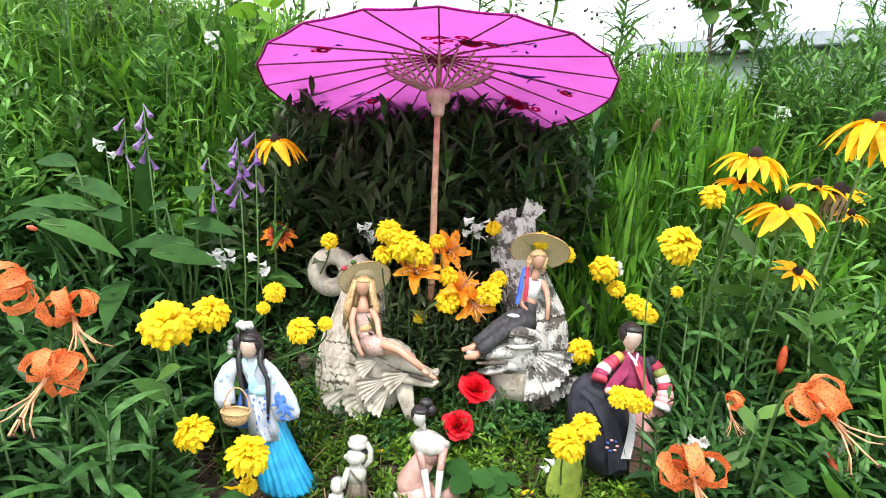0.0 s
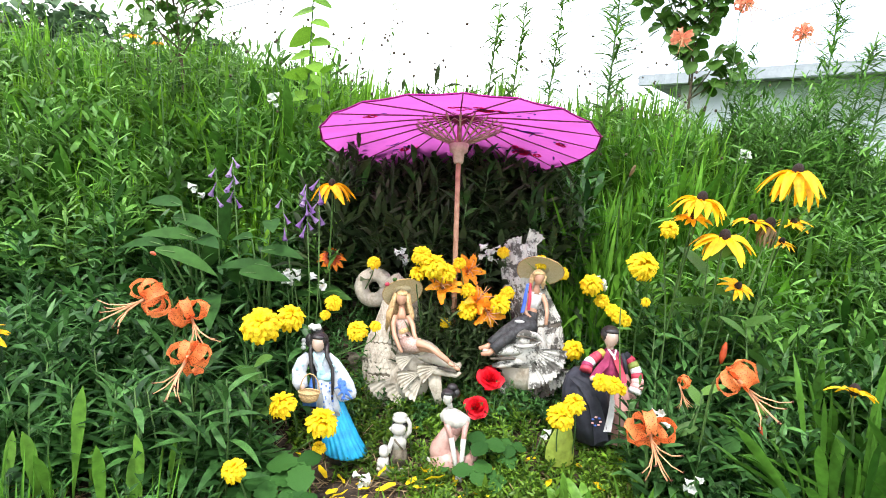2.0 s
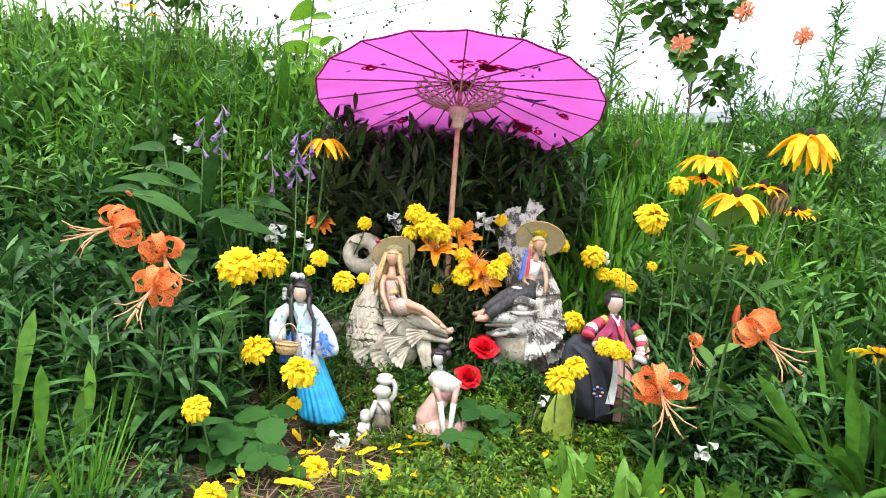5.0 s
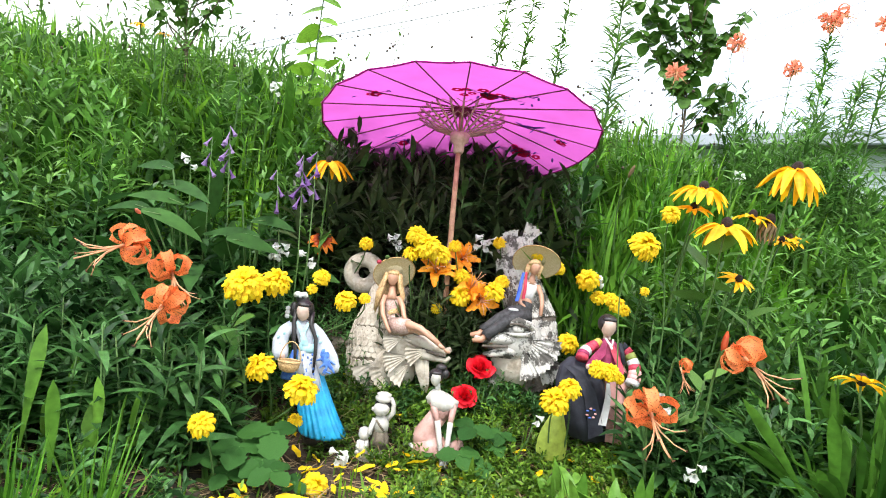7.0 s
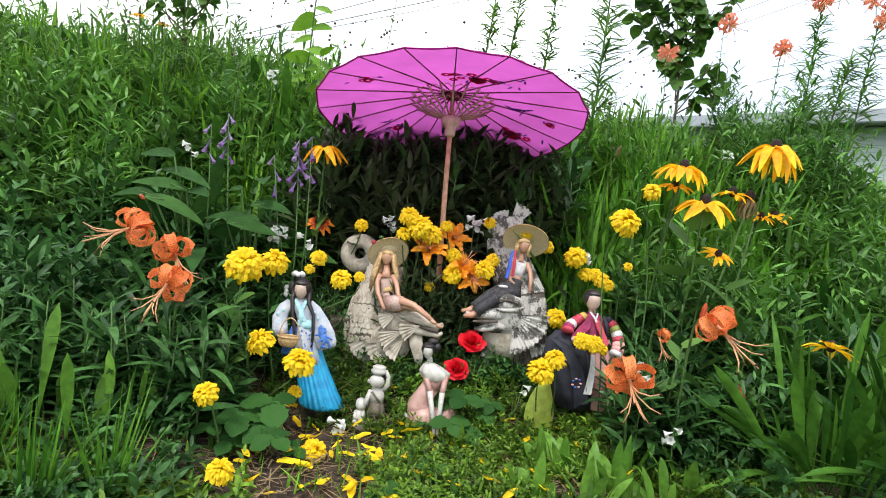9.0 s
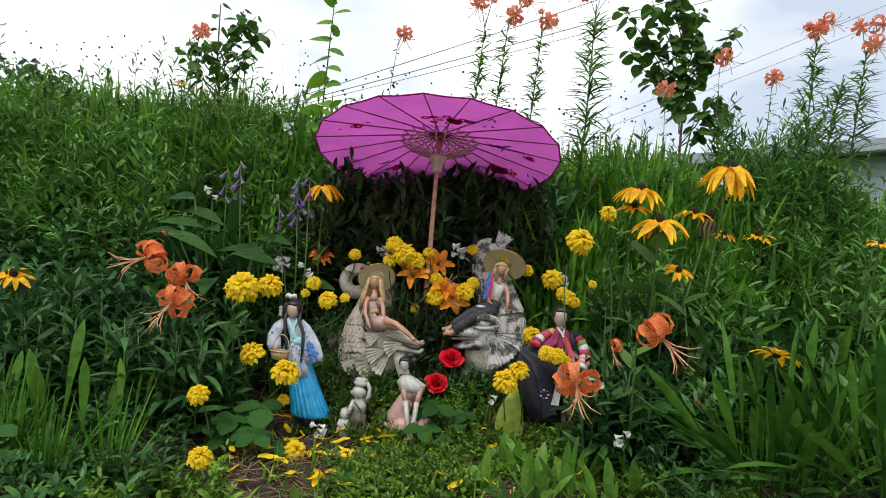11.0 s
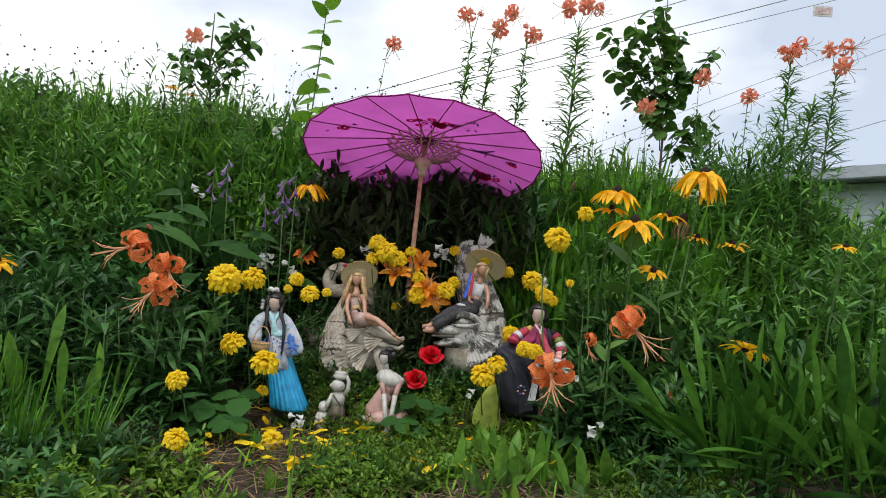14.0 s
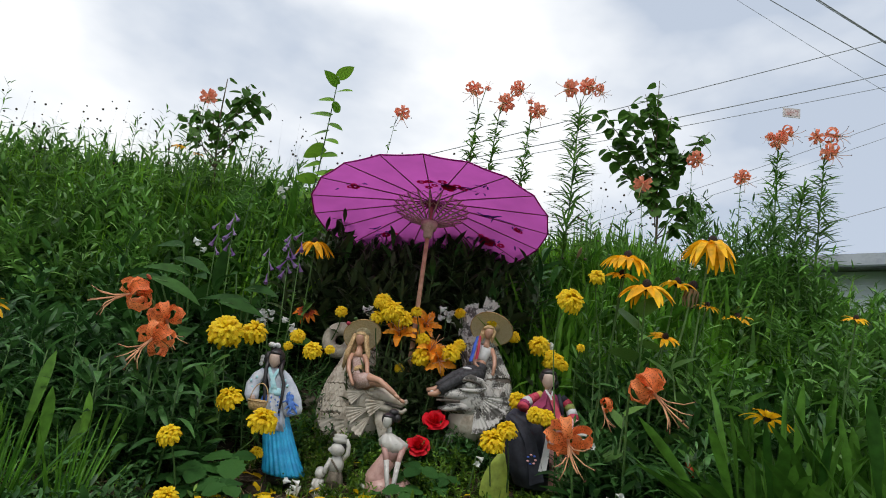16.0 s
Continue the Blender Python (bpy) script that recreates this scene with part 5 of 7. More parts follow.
CURL = [lily_petal_mesh("petal", 0.114, 0.0245, 52, 385, TIGER, 0.16), lily_petal_mesh("petal", 0.108, 0.0205, 58, 370, TIGER, 0.2)]
# Salmon orange, paled: bleaching of far blooms against bright sky is in the colour.
SALMON_PALED = leafy("paled_salmon_petal", (0.84, 0.25, 0.15), (0.90, 0.35, 0.23), 0.4, 0.5)
CURL_FAR = [lily_petal_mesh("petal", 0.112, 0.019, 50, 375, SALMON_PALED, 0.16)]
DAYLILY = leafy("bright_orange_petal", (0.86, 0.27, 0.012), (0.92, 0.40, 0.03), 0.35, 0.5)
STAR = [lily_petal_mesh("petal", 0.078, 0.033, 20, 125, DAYLILY, 0.2)]
STAMEN_MESH = stamen_shape(0.062, 0.036).mesh("stamen", [STAMEN, ANTHER])


def lily(p, way, size, label, meshes, spin=0.0, root=None, petals=6, reach=0.09, bow=0.0, stem=True, jitter=0.16, seed=0):
    rnd = random.Random(seed)
    ob = thing("lily", facing(p, way, size, spin), label, "flower", "lilies")
    for k in range(petals):
        q = part("petal", meshes[k % len(meshes)], None, ob)
        q.matrix_local = Matrix.Rotation(2 * math.pi * k / 6 + rnd.gauss(0, jitter), 4, "Z") @ Matrix.Rotation(rnd.gauss(0, jitter), 4, "Y") @ Matrix.Scale(rnd.uniform(0.88, 1.08), 4)
    for k in range(6):
        q = part("stamen", STAMEN_MESH, None, ob, "pale stamen with dark anther" if k == 0 else "")
        q.matrix_local = Matrix.Rotation(2 * math.pi * (k + 0.5) / 6 + rnd.gauss(0, 0.15), 4, "Z") @ Matrix.Rotation(rnd.gauss(0, 0.12), 4, "Y")
    s = Shape()
    s.tube([(0, 0, -0.02), (0, 0, 0.03), (0.004, 0, 0.06), (0.009, 0, 0.078)], [0.004, 0.0018, 0.0015, 0.0018], 0, 6)
    part("pistil", s, STAMEN, ob)
    if stem:
        stem_to_ground(ob, p, way, 0.018 * size, root, 0.0026, None, bow, reach=reach)
    return ob


LILY_LABEL = "orange tiger lily with curled freckled petals and long stamens"
lily((-0.638, 0.715, 0.385), (-0.62, -0.70, -0.40), 1.0, LILY_LABEL, CURL, 0.3, (-0.60, 0.80), seed=1)
lily((-0.556, 0.770, 0.338), (0.50, -0.30, -0.75), 0.98, LILY_LABEL, CURL, 0.9, (-0.57, 0.84), seed=2)
lily((-0.510, 0.640, 0.292), (-0.06, -0.80, -0.60), 0.98, LILY_LABEL, CURL, 0.55, (-0.56, 0.80), seed=3)
lily((0.522, 0.630, 0.345), (0.62, -0.40, -0.65), 1.02, LILY_LABEL, CURL, 0.2, (0.50, 0.76), seed=4)
lily((0.370, 0.640, 0.226), (0.02, -0.82, -0.58), 1.0, LILY_LABEL, CURL, 0.55, (0.42, 0.75), seed=5)
lily((0.450, 0.730, 0.300), (0.30, -0.2, -0.85), 0.55, "half-withered orange lily with few curled petals", CURL, 0.2, (0.46, 0.82), petals=3, seed=6)
for k, (p, w) in enumerate((((0.016, 1.060, 0.452), (0.25, -0.85, 0.35)), ((-0.045, 1.005, 0.414), (-0.1, -0.8, 0.55)), ((0.071, 1.015, 0.360), (0.25, -0.85, -0.1)), ((0.045, 1.02, 0.385), (0.3, -0.5, 0.6)))):
    lily(p, w, 0.68, "orange day lily with open pointed petals", STAR, 0.4 * k, None, seed=10 + k, reach=0.05)


def pompom_mesh(seed, n=150):
    """A double yellow bloom: layers of short petals over a dome."""
    rnd = random.Random(seed)
    s = Shape()
    for k in range(n):
        t = (k + 0.5) / n
        el = math.pi / 2 - 2.05 * math.sqrt(t) + rnd.gauss(0, 0.14)
        az = k * 2.39996 + rnd.gauss(0, 0.12)
        L = (0.62 + 0.30 * t) * rnd.uniform(0.82, 1.15)
        w = 0.27 * rnd.uniform(0.7, 1.25)
        rad, up = Vector((math.cos(az), math.sin(az), 0)), Vector((0, 0, 1))
        d = rad * math.cos(el) + up * math.sin(el)
        nn = up * math.cos(el) - rad * math.sin(el)
        b = d * 0.12
        s.petal([b, b + d * L * 0.5 + nn * 0.05, b + d * L * 0.84 - nn * 0.02, b + d * L * 0.96 - nn * 0.20], [w * 0.45, w * 0.95, w, w * 0.62], rad.cross(up), 0, 0.30, 3)
    s.ball((0, 0, 0.05), 0.26, 1, None, 5, 8)
    return s.mesh("flower_head", [YELLOW, GOLD])


POMPOM = [pompom_mesh(k) for k in range(4)]


def golden_bloom(p, r, way=(0, -0.5, 0.8), stem=True, seed=0, root=None, reach=0.06, label="golden yellow double coneflower on a thin stem"):
    rnd = random.Random(seed)
    w = Vector(way) + Vector((rnd.gauss(0, 0.22), rnd.gauss(0, 0.12), rnd.gauss(0, 0.1)))
    ob = thing("golden_coneflower", facing(p, w, r, rnd.uniform(0, 6)), label, "flower", "yellow double flowers")
    part("flower_head", POMPOM[seed % 4], None, ob)
    c = Shape()
    c.loft([(0, 0, -0.22, 0.05, 0.05), (0, 0, -0.12, 0.22, 0.22), (0, 0, -0.02, 0.34, 0.34), (0, 0, 0.03, 0.2, 0.2)], 0, 10, 0.12, 5)
    part("calyx", c, STEM, ob)
    if stem:
        stem_to_ground(ob, p, w, 0.2 * r, root, 0.0017, None, rnd.gauss(0, 0.02), reach=reach)


for k, (x, y, z, r) in enumerate((
        (-0.414, 0.774, 0.343, 0.043), (-0.366, 0.823, 0.353, 0.033), (-0.300, 0.950, 0.364, 0.022), (-0.222, 0.840, 0.332, 0.025),
        (-0.225, 1.050, 0.455, 0.019), (-0.070, 0.979, 0.470, 0.034), (-0.100, 0.985, 0.492, 0.027), (-0.040, 0.990, 0.455, 0.028),
        (-0.108, 0.985, 0.448, 0.021), (-0.008, 1.000, 0.480, 0.017), (0.022, 1.010, 0.363, 0.029), (0.100, 1.010, 0.385, 0.029),
        (0.334, 1.060, 0.446, 0.031), (0.369, 1.070, 0.404, 0.021), (0.292, 0.990, 0.291, 0.028), (0.232, 0.787, 0.200, 0.032),
        (0.258, 0.795, 0.226, 0.026), (-0.344, 0.716, 0.201, 0.030), (-0.263, 0.725, 0.168, 0.035), (-0.386, 0.580, 0.129, 0.024),
        (-0.203, 0.675, 0.012, 0.028), (-0.306, 0.470, 0.048, 0.024), (-0.272, 0.755, 0.097, 0.016), (0.370, 0.796, 0.535, 0.034),
        (0.433, 0.851, 0.612, 0.022), (0.105, 1.095, 0.505, 0.018), (-0.030, 1.010, 0.325, 0.015), (0.265, 1.100, 0.462, 0.020),
        (0.420, 0.900, 0.440, 0.012), (-0.318, 0.94, 0.335, 0.014), (-0.186, 0.86, 0.34, 0.014), (0.02, 1.02, 0.41, 0.022), (0.12, 1.03, 0.41, 0.02))):
    flat = z < 0.25
    side_root = {3: (-0.42, 1.02), 30: (-0.42, 1.02), 2: (-0.44, 1.06), 29: (-0.44, 1.06), 18: (-0.40, 0.80), 22: (-0.38, 0.80), 17: (-0.44, 0.80), 4: (-0.30, 1.16), 14: (0.40, 1.08)}.get(k)
    golden_bloom((x, y, z), r, (0, -0.30, 0.9) if flat else (0, -0.55, 0.75), True, k, side_root)
for k, (x, y, z, r) in enumerate(((0.366, 0.912, 0.402, 0.021), (0.352, 0.916, 0.412, 0.018), (0.382, 0.908, 0.392, 0.016), (0.320, 0.825, 0.268, 0.022), (0.345, 0.822, 0.266, 0.022), (0.366, 0.830, 0.255, 0.015))):
    golden_bloom((x, y, z), r, (0, -0.5, 0.8), False, 50 + k, label="yellow double bloom laid on the doll")
golden_bloom((0.200, 1.055, 0.492), 0.022, (0, -0.5, 0.8), False, 60, label="yellow bloom fixed to the straw hat")


def ray_petal(length, width, droop, mat, arch=0.25):
    s = Shape()
    path = [(0.007 + length * t, 0, arch * length * math.sin(math.pi * min(t * 0.9, 1)) - droop * length * t * t) for t in (k / 7 for k in range(8))]
    s.petal(path, [width * w for w in (0.45, 0.8, 0.98, 1.0, 0.95, 0.82, 0.6, 0.18)], (0, 1, 0), 0, 0.16, 5)
    return s.mesh("petal", [mat])


RAYS = {"droop": ray_petal(0.056, 0.019, 0.62, GOLD, 0.12), "open": ray_petal(0.050, 0.016, 0.25, GOLD, 0.12), "hang": ray_petal(0.056, 0.019, 1.05, GOLD, 0.12), "fire": ray_petal(0.019, 0.013, 0.20, RUST, 0.16)}
CONE_MESH = Shape().ball((0, 0, 0.008), (0.0112, 0.0112, 0.0150), 0, None, 9, 16).mesh("cone", [CONE])


def susan(p, way, size, kind, label, petals=13, root=None, seed=0, reach=0.04, radius=0.0026):
    rnd = random.Random(seed)
    ob = thing("black_eyed_susan", facing(p, way, size, rnd.uniform(0, 6)), label, "flower", "black-eyed susans")
    part("cone", CONE_MESH, None, ob, "dark brown domed cone")
    petals = round(petals * 1.25)
    for k in range(petals):
        q = part("petal", RAYS[kind], None, ob)
        q.matrix_local = Matrix.Rotation(2 * math.pi * k / petals + rnd.gauss(0, 0.09), 4, "Z") @ Matrix.Rotation(rnd.gauss(0, 0.13), 4, "Y") @ Matrix.Rotation(rnd.gauss(0, 0.2), 4, "X") @ Matrix.Scale(rnd.uniform(0.85, 1.1), 4)
    pts = stem_to_ground(ob, p, way, 0.006 * size, root, radius, None, rnd.gauss(0, 0.02), reach=reach)
    return ob


DROOPY = "black-eyed susan with drooping golden petals and dark cone"
OPEN = "black-eyed susan with spread golden petals and dark cone"
susan((0.512, 0.894, 0.677), (0.05, -0.15, 1), 1.0, "droop", DROOPY, 14, (0.50, 1.0), 1)
susan((0.506, 0.912, 0.636), (0, -0.25, 1), 0.75, "open", OPEN, 12, (0.52, 1.02), 2)
susan((0.552, 0.850, 0.599), (0, -0.2, 1), 1.03, "droop", DROOPY, 13, (0.53, 0.95), 3)
susan((0.652, 0.939, 0.640), (0.05, -0.25, 1), 0.86, "open", OPEN, 9, (0.60, 1.02), 4)
susan((0.729, 0.926, 0.755), (0.12, -0.1, 1), 1.08, "hang", DROOPY, 14, (0.66, 0.98), 5)
susan((0.615, 0.891, 0.491), (0.15, -0.45, 0.9), 0.70, "open", OPEN, 11, (0.58, 0.95), 6)
susan((0.735, 0.955, 0.597), (0.1, -0.3, 0.9), 0.60, "open", OPEN, 10, (0.70, 1.02), 7)
susan((0.951, 1.281, 0.639), (0, -0.3, 1), 0.85, "open", OPEN, 12, (0.93, 1.32), 8)
susan((1.047, 0.872, 0.600), (0, -0.2, 1), 0.55, "open", OPEN, 11, (1.05, 0.95), 9)
susan((-0.900, 0.650, 0.316), (0.15, -0.35, 0.9), 0.80, "open", OPEN, 11, (-0.86, 0.80), 10)
susan((0.760, 0.690, 0.335), (0.2, 0.2, 0.9), 0.85, "open", OPEN, 7, (0.76, 0.74), 11)
susan((-0.346, 1.060, 0.640), (-0.05, -0.2, 1), 0.78, "hang", "drooping orange-yellow coneflower among violet hosta bells", 13, (-0.34, 1.14), 12)
susan((-1.180, 1.596, 1.085), (0, -0.2, 1), 0.55, "open", OPEN, 11, (-1.18, 1.65), 13)
susan((-1.120, 1.640, 1.075), (0, -0.2, 1), 0.50, "open", OPEN, 11, (-1.12, 1.70), 14)
wither = thing("withered_coneflower", facing((0.688, 0.930, 0.632), (0.1, -0.1, 1), 1.0), "withered brown coneflower with dark cone", "flower")
part("cone", CONE_MESH, None, wither)
for k in range(11):
    q = part("petal", Shape().petal([(0.008, 0, 0), (0.016, 0.002, -0.008), (0.018, -0.002, -0.026), (0.015, 0.003, -0.048)], [0.006, 0.008, 0.006, 0.002], (0, 1, 0), 0, 0.3, 3), STRAW, wither)
    q.matrix_local = Matrix.Rotation(2 * math.pi * k / 11, 4, "Z")
stem_to_ground(wither, (0.688, 0.930, 0.632), (0.1, -0.1, 1), 0.006, (0.60, 0.98), 0.003)
gail = thing("blanket_flower", facing((-0.351, 1.130, 0.446), (0.1, -0.75, 0.6), 1.0), "rust-red blanket flower with orange petal tips", "flower")
part("cone", CONE_MESH, None, gail)
for k in range(22):
    q = part("petal", RAYS["fire"] if k % 2 else ray_petal(0.033, 0.014, 0.35, ORANGE, 0.1), None, gail)
    q.matrix_local = Matrix.Rotation(2 * math.pi * (k - k % 2) / 22, 4, "Z") @ Matrix.Rotation(-0.06 if k % 2 else 0.10 * (k % 3 - 1) + 0.1, 4, "Y")
stem_to_ground(gail, (-0.351, 1.130, 0.446), (0.1, -0.75, 0.6), 0.006)


def rose(p, r, way, seed):
    rnd = random.Random(seed)
    ob = thing("rose", facing(p, way, r), "deep red rose bloom on a green stem", "flower", "roses")
    for ring, (n, rad, h, lean) in enumerate(((3, 0.20, 0.62, 0.05), (4, 0.38, 0.62, 0.22), (5, 0.58, 0.55, 0.50), (6, 0.78, 0.40, 0.85), (6, 0.95, 0.22, 1.2))):
        for k in range(n):
            a = 2 * math.pi * k / n + ring * 0.7 + rnd.gauss(0, 0.08)
            s = Shape()
            rows = []
            for i in range(5):
                t = i / 4
                row = []
                for j in range(6):
                    b = (j / 5 - 0.5) * 2.3 * math.pi / n * 1.25
                    q = rad * (0.45 + 0.55 * t) + 0.22 * lean * t * t
                    z = -0.25 + (h + 0.25) * t - 0.25 * lean * t * t - 0.10 * (2 * (j / 5) - 1) ** 2 * t
                    w = 0.07 * t * math.sin(5.3 * j + 2.1 * k + ring) + 0.05 * t * rnd.gauss(0, 1)
                    row.append(((q + w) * math.cos(b), (q + w) * math.sin(b), z + 0.8 * w))
                rows.append(row)
            s.grid(rows, 0, closed=False)
            q = part("petal", s, ROSE, ob)
            q.matrix_local = Matrix.Rotation(a, 4, "Z") @ Matrix.Rotation(rnd.gauss(0, 0.16), 4, "Y")
    stem_to_ground(ob, p, way, 0.25 * r, None, 0.002, reach=0.05)


rose((0.089, 0.950, 0.212), 0.027, (0.05, -0.65, 0.7), 1)
rose((0.061, 0.918, 0.150), 0.024, (0.0, -0.65, 0.7), 2)


def bell_mesh(name, mat, r, length):
    s = Shape()
    rows = []
    for t, q in ((0, 0.12), (0.35, 0.30), (0.6, 0.42), (0.82, 0.75), (1.0, 1.05)):
        rows.append([(r * q * (1 + 0.16 * t * math.cos(6 * a)) * math.cos(a), r * q * (1 + 0.16 * t * math.cos(6 * a)) * math.sin(a), length * t) for a in (2 * math.pi * k / 18 for k in range(18))])
    s.grid(rows, 0, True, False)
    return s.mesh(name, [mat])


HOSTA_BELL = bell_mesh("bell", PURPLE, 0.0060, 0.036)
WHITE_BELL = bell_mesh("bell", WHITE, 0.0075, 0.019)


def raceme(p, height, bells, mesh, label, group, seed, droop=-0.5, size=1.0, root=None, name="hosta_flower"):
    """A flower spike with hanging bells near its top."""
    rnd = random.Random(seed)
    p = Vector(p)
    rx, ry = root if root else (p.x + rnd.gauss(0, 0.02), p.y + 0.04)
    foot = Vector((rx, ry, float(ground_z(rx, ry)) - 0.01))
    ob = thing(name, Matrix.Translation(foot), label, "flower", group)
    top = p - foot
    s = Shape()
    s.tube([(0, 0, 0), top * 0.5 + Vector((0.008, 0, 0)), top], [0.0022, 0.0018, 0.0011], 0, 5)
    part("stem", s, STEM, ob)
    for k in range(bells):
        t = 1 - height * k / bells / max(top.length, 0.01)
        a = rnd.uniform(2.4, 7.0)
        q = part("bell", mesh, None, ob)
        q.matrix_local = facing(top * t, (math.cos(a), math.sin(a), droop + rnd.gauss(0, 0.25)), size * rnd.uniform(0.75, 1.15))
    return ob


for k, (x, y, z, n) in enumerate(((-0.391, 0.980, 0.640, 9), (-0.592, 1.030, 0.690, 8), (-0.46, 1.02, 0.60, 3), (-0.365, 1.0, 0.655, 4), (-0.64, 1.05, 0.66, 3))):
    raceme((x, y, z), 0.11, n, HOSTA_BELL, "violet hosta flower spike with hanging bells", "hosta flowers", k, -1.5)
for k, (x, y, z, n) in enumerate(((-0.425, 1.020, 0.425, 7), (-0.445, 1.03, 0.415, 5), (-0.365, 1.04, 0.410, 5), (-0.166, 1.120, 0.490, 8), (0.065, 1.120, 0.520, 8), (0.085, 1.13, 0.51, 5), (0.362, 1.085, 0.465, 6),
                                  (-0.175, 0.728, 0.060, 6), (0.473, 0.669, 0.150, 4), (-0.62, 1.40, 0.905, 6), (0.90, 1.50, 0.86, 7), (0.42, 0.73, 0.255, 4), (-0.72, 1.12, 0.61, 4), (0.20, 0.80, 0.16, 2))):
    raceme((x, y, z), 0.040, n, WHITE_BELL, "small white bell-flowered spike among the leaves", "white flowers", 20 + k, -0.15, 1.0, name="white_spike_flower")


# ---- tall lilies against the sky ----
def tall_lily(top, blooms, seed, leaf=0.065, thick=0.0035, root=None, leaves=150):
    rnd = np.random.default_rng(seed)
    top = Vector(top)
    rx, ry = root if root else (top.x - 0.02, top.y + 0.05)
    foot = Vector((rx, ry, float(ground_z(rx, ry)) - 0.01))
    ob = thing("tall_tiger_lily", Matrix.Translation(foot), "tall tiger lily stalk with narrow whorled leaves and orange blooms", "flower", "tall lilies")
    axis = top - foot
    s = Shape()
    s.tube([(0, 0, 0), axis * 0.5 + Vector((0.01, 0, 0)), axis], [thick, thick * 0.75, thick * 0.4], 0, 6)
    part("stalk", s, STEM, ob)
    leaves = round(1.35 * leaves)
    u = rnd.uniform(0.12, 0.95, leaves)
    base = np.array(axis)[None, :] * u[:, None] + np.array([0.02, 0, 0])[None, :] * (u * (1 - u) * 2)[:, None]
    size = (1.25 - 0.85 * u) * rnd.uniform(0.75, 1.2, leaves)
    v, f = strip_arrays(base, np.arange(leaves) * 2.4, rnd.uniform(0.05, 0.65, leaves), 1.30 * leaf * size, 0.0105 * (0.6 + 0.4 * size), rnd.uniform(0.0, 0.45, leaves), nseg=4)
    part("leaves", stuff_mesh("leaves", [(v, f, 0)], [HERB_LIGHTENED]), None, ob, "narrow green leaves round the stalk")
    for dx, dy, dz, way, sz in blooms:
        m = facing(axis + Vector((dx, dy, dz)), way, sz, float(rnd.uniform(0, 6)))
        bl = Shape()
        bl.tube([(0, 0, -0.03), (0, 0, -0.01), (0, 0, 0.03), (0.003, 0, 0.065)], [0.0025, 0.005, 0.0016, 0.0014], 0, 6)
        b = part("bloom", bl, STAMEN, ob, "orange curled bloom")
        b.matrix_local = m
        for k in range(6):
            q = part("petal", CURL_FAR[0], None, b)
            q.matrix_local = Matrix.Rotation(2 * math.pi * k / 6 + float(rnd.normal(0, 0.15)), 4, "Z") @ Matrix.Rotation(float(rnd.normal(0, 0.14)), 4, "Y")
        for k in range(5):
            q = part("stamen", STAMEN_MESH, None, b)
            q.matrix_local = Matrix.Rotation(2 * math.pi * (k + 0.5) / 5, 4, "Z") @ Matrix.Rotation(0.25, 4, "Y")
        arm = Shape()
        arm.tube([axis * 0.96, axis + Vector((dx, dy, dz)) * 0.6 + Vector((0, 0, 0.012)), m @ Vector((0, 0, -0.025))], 0.0014, 0, 5)
        part("pedicel", arm, STEM, ob)
    return ob


tall_lily((0.055, 1.31, 1.285), [(-0.030, 0, 0.045, (-0.1, -0.3, -0.9), 0.72), (0.02, 0.01, 0.075, (0.1, -0.1, 0.9), 0.30)], 1, root=(0.00, 1.42))
tall_lily((0.130, 1.32, 1.285), [(0.012, -0.01, 0.012, (-0.3, -0.6, -0.5), 0.80), (0.06, 0, 0.075, (0.5, -0.4, -0.5), 0.72)], 2, root=(0.07, 1.42))
tall_lily((0.245, 1.40, 1.31), [(0.022, -0.01, 0.008, (0.3, -0.5, -0.7), 0.78), (-0.01, 0, 0.06, (0.1, 0, 0.9), 0.30)], 3, root=(0.20, 1.50))
tall_lily((0.425, 1.46, 1.43), [(-0.050, -0.01, 0.035, (-0.4, -0.6, -0.5), 0.85), (0.03, 0, 0.06, (0.4, -0.6, -0.4), 0.85), (0.075, 0.01, 0.05, (0.6, -0.2, -0.8), 0.6)], 4, 0.10, 0.0045, (0.42, 1.54), 210)
tall_lily((-0.255, 1.40, 1.235), [(0.022, -0.01, 0.010, (0.2, -0.5, -0.8), 0.72)], 5, 0.035, 0.002, (-0.33, 1.46), 18)
tall_lily((-0.940, 1.29, 1.165), [(0.02, -0.01, 0.0, (0.5, -0.4, -0.6), 0.72)], 6, 0.03, 0.0022, (-0.93, 1.36), 16)
tall_lily((1.020, 1.95, 1.45), [(0.022, -0.01, 0.015, (0.3, -0.6, -0.6), 0.95)], 7, 0.04, 0.0025, (1.02, 1.98), 20)
tall_lily((0.805, 1.95, 1.30), [(0.0, -0.01, 0.015, (-0.2, -0.7, -0.5), 1.0)], 8, 0.04, 0.0025, (0.82, 1.98), 20)
tall_lily((1.135, 1.71, 1.275), [(0.008, -0.01, 0.020, (0.1, -0.6, -0.7), 0.80)], 9, 0.045, 0.003, (1.13, 1.78), 30)
tall_lily((1.365, 1.88, 1.56), [(0.0, -0.01, 0.010, (-0.2, -0.6, -0.6), 0.95), (0.045, 0, 0.055, (0.4, -0.6, -0.4), 0.9), (-0.04, 0, 0.03, (-0.6, -0.3, -0.6), 0.5)], 10, 0.10, 0.0045, (1.34, 1.92), 240)
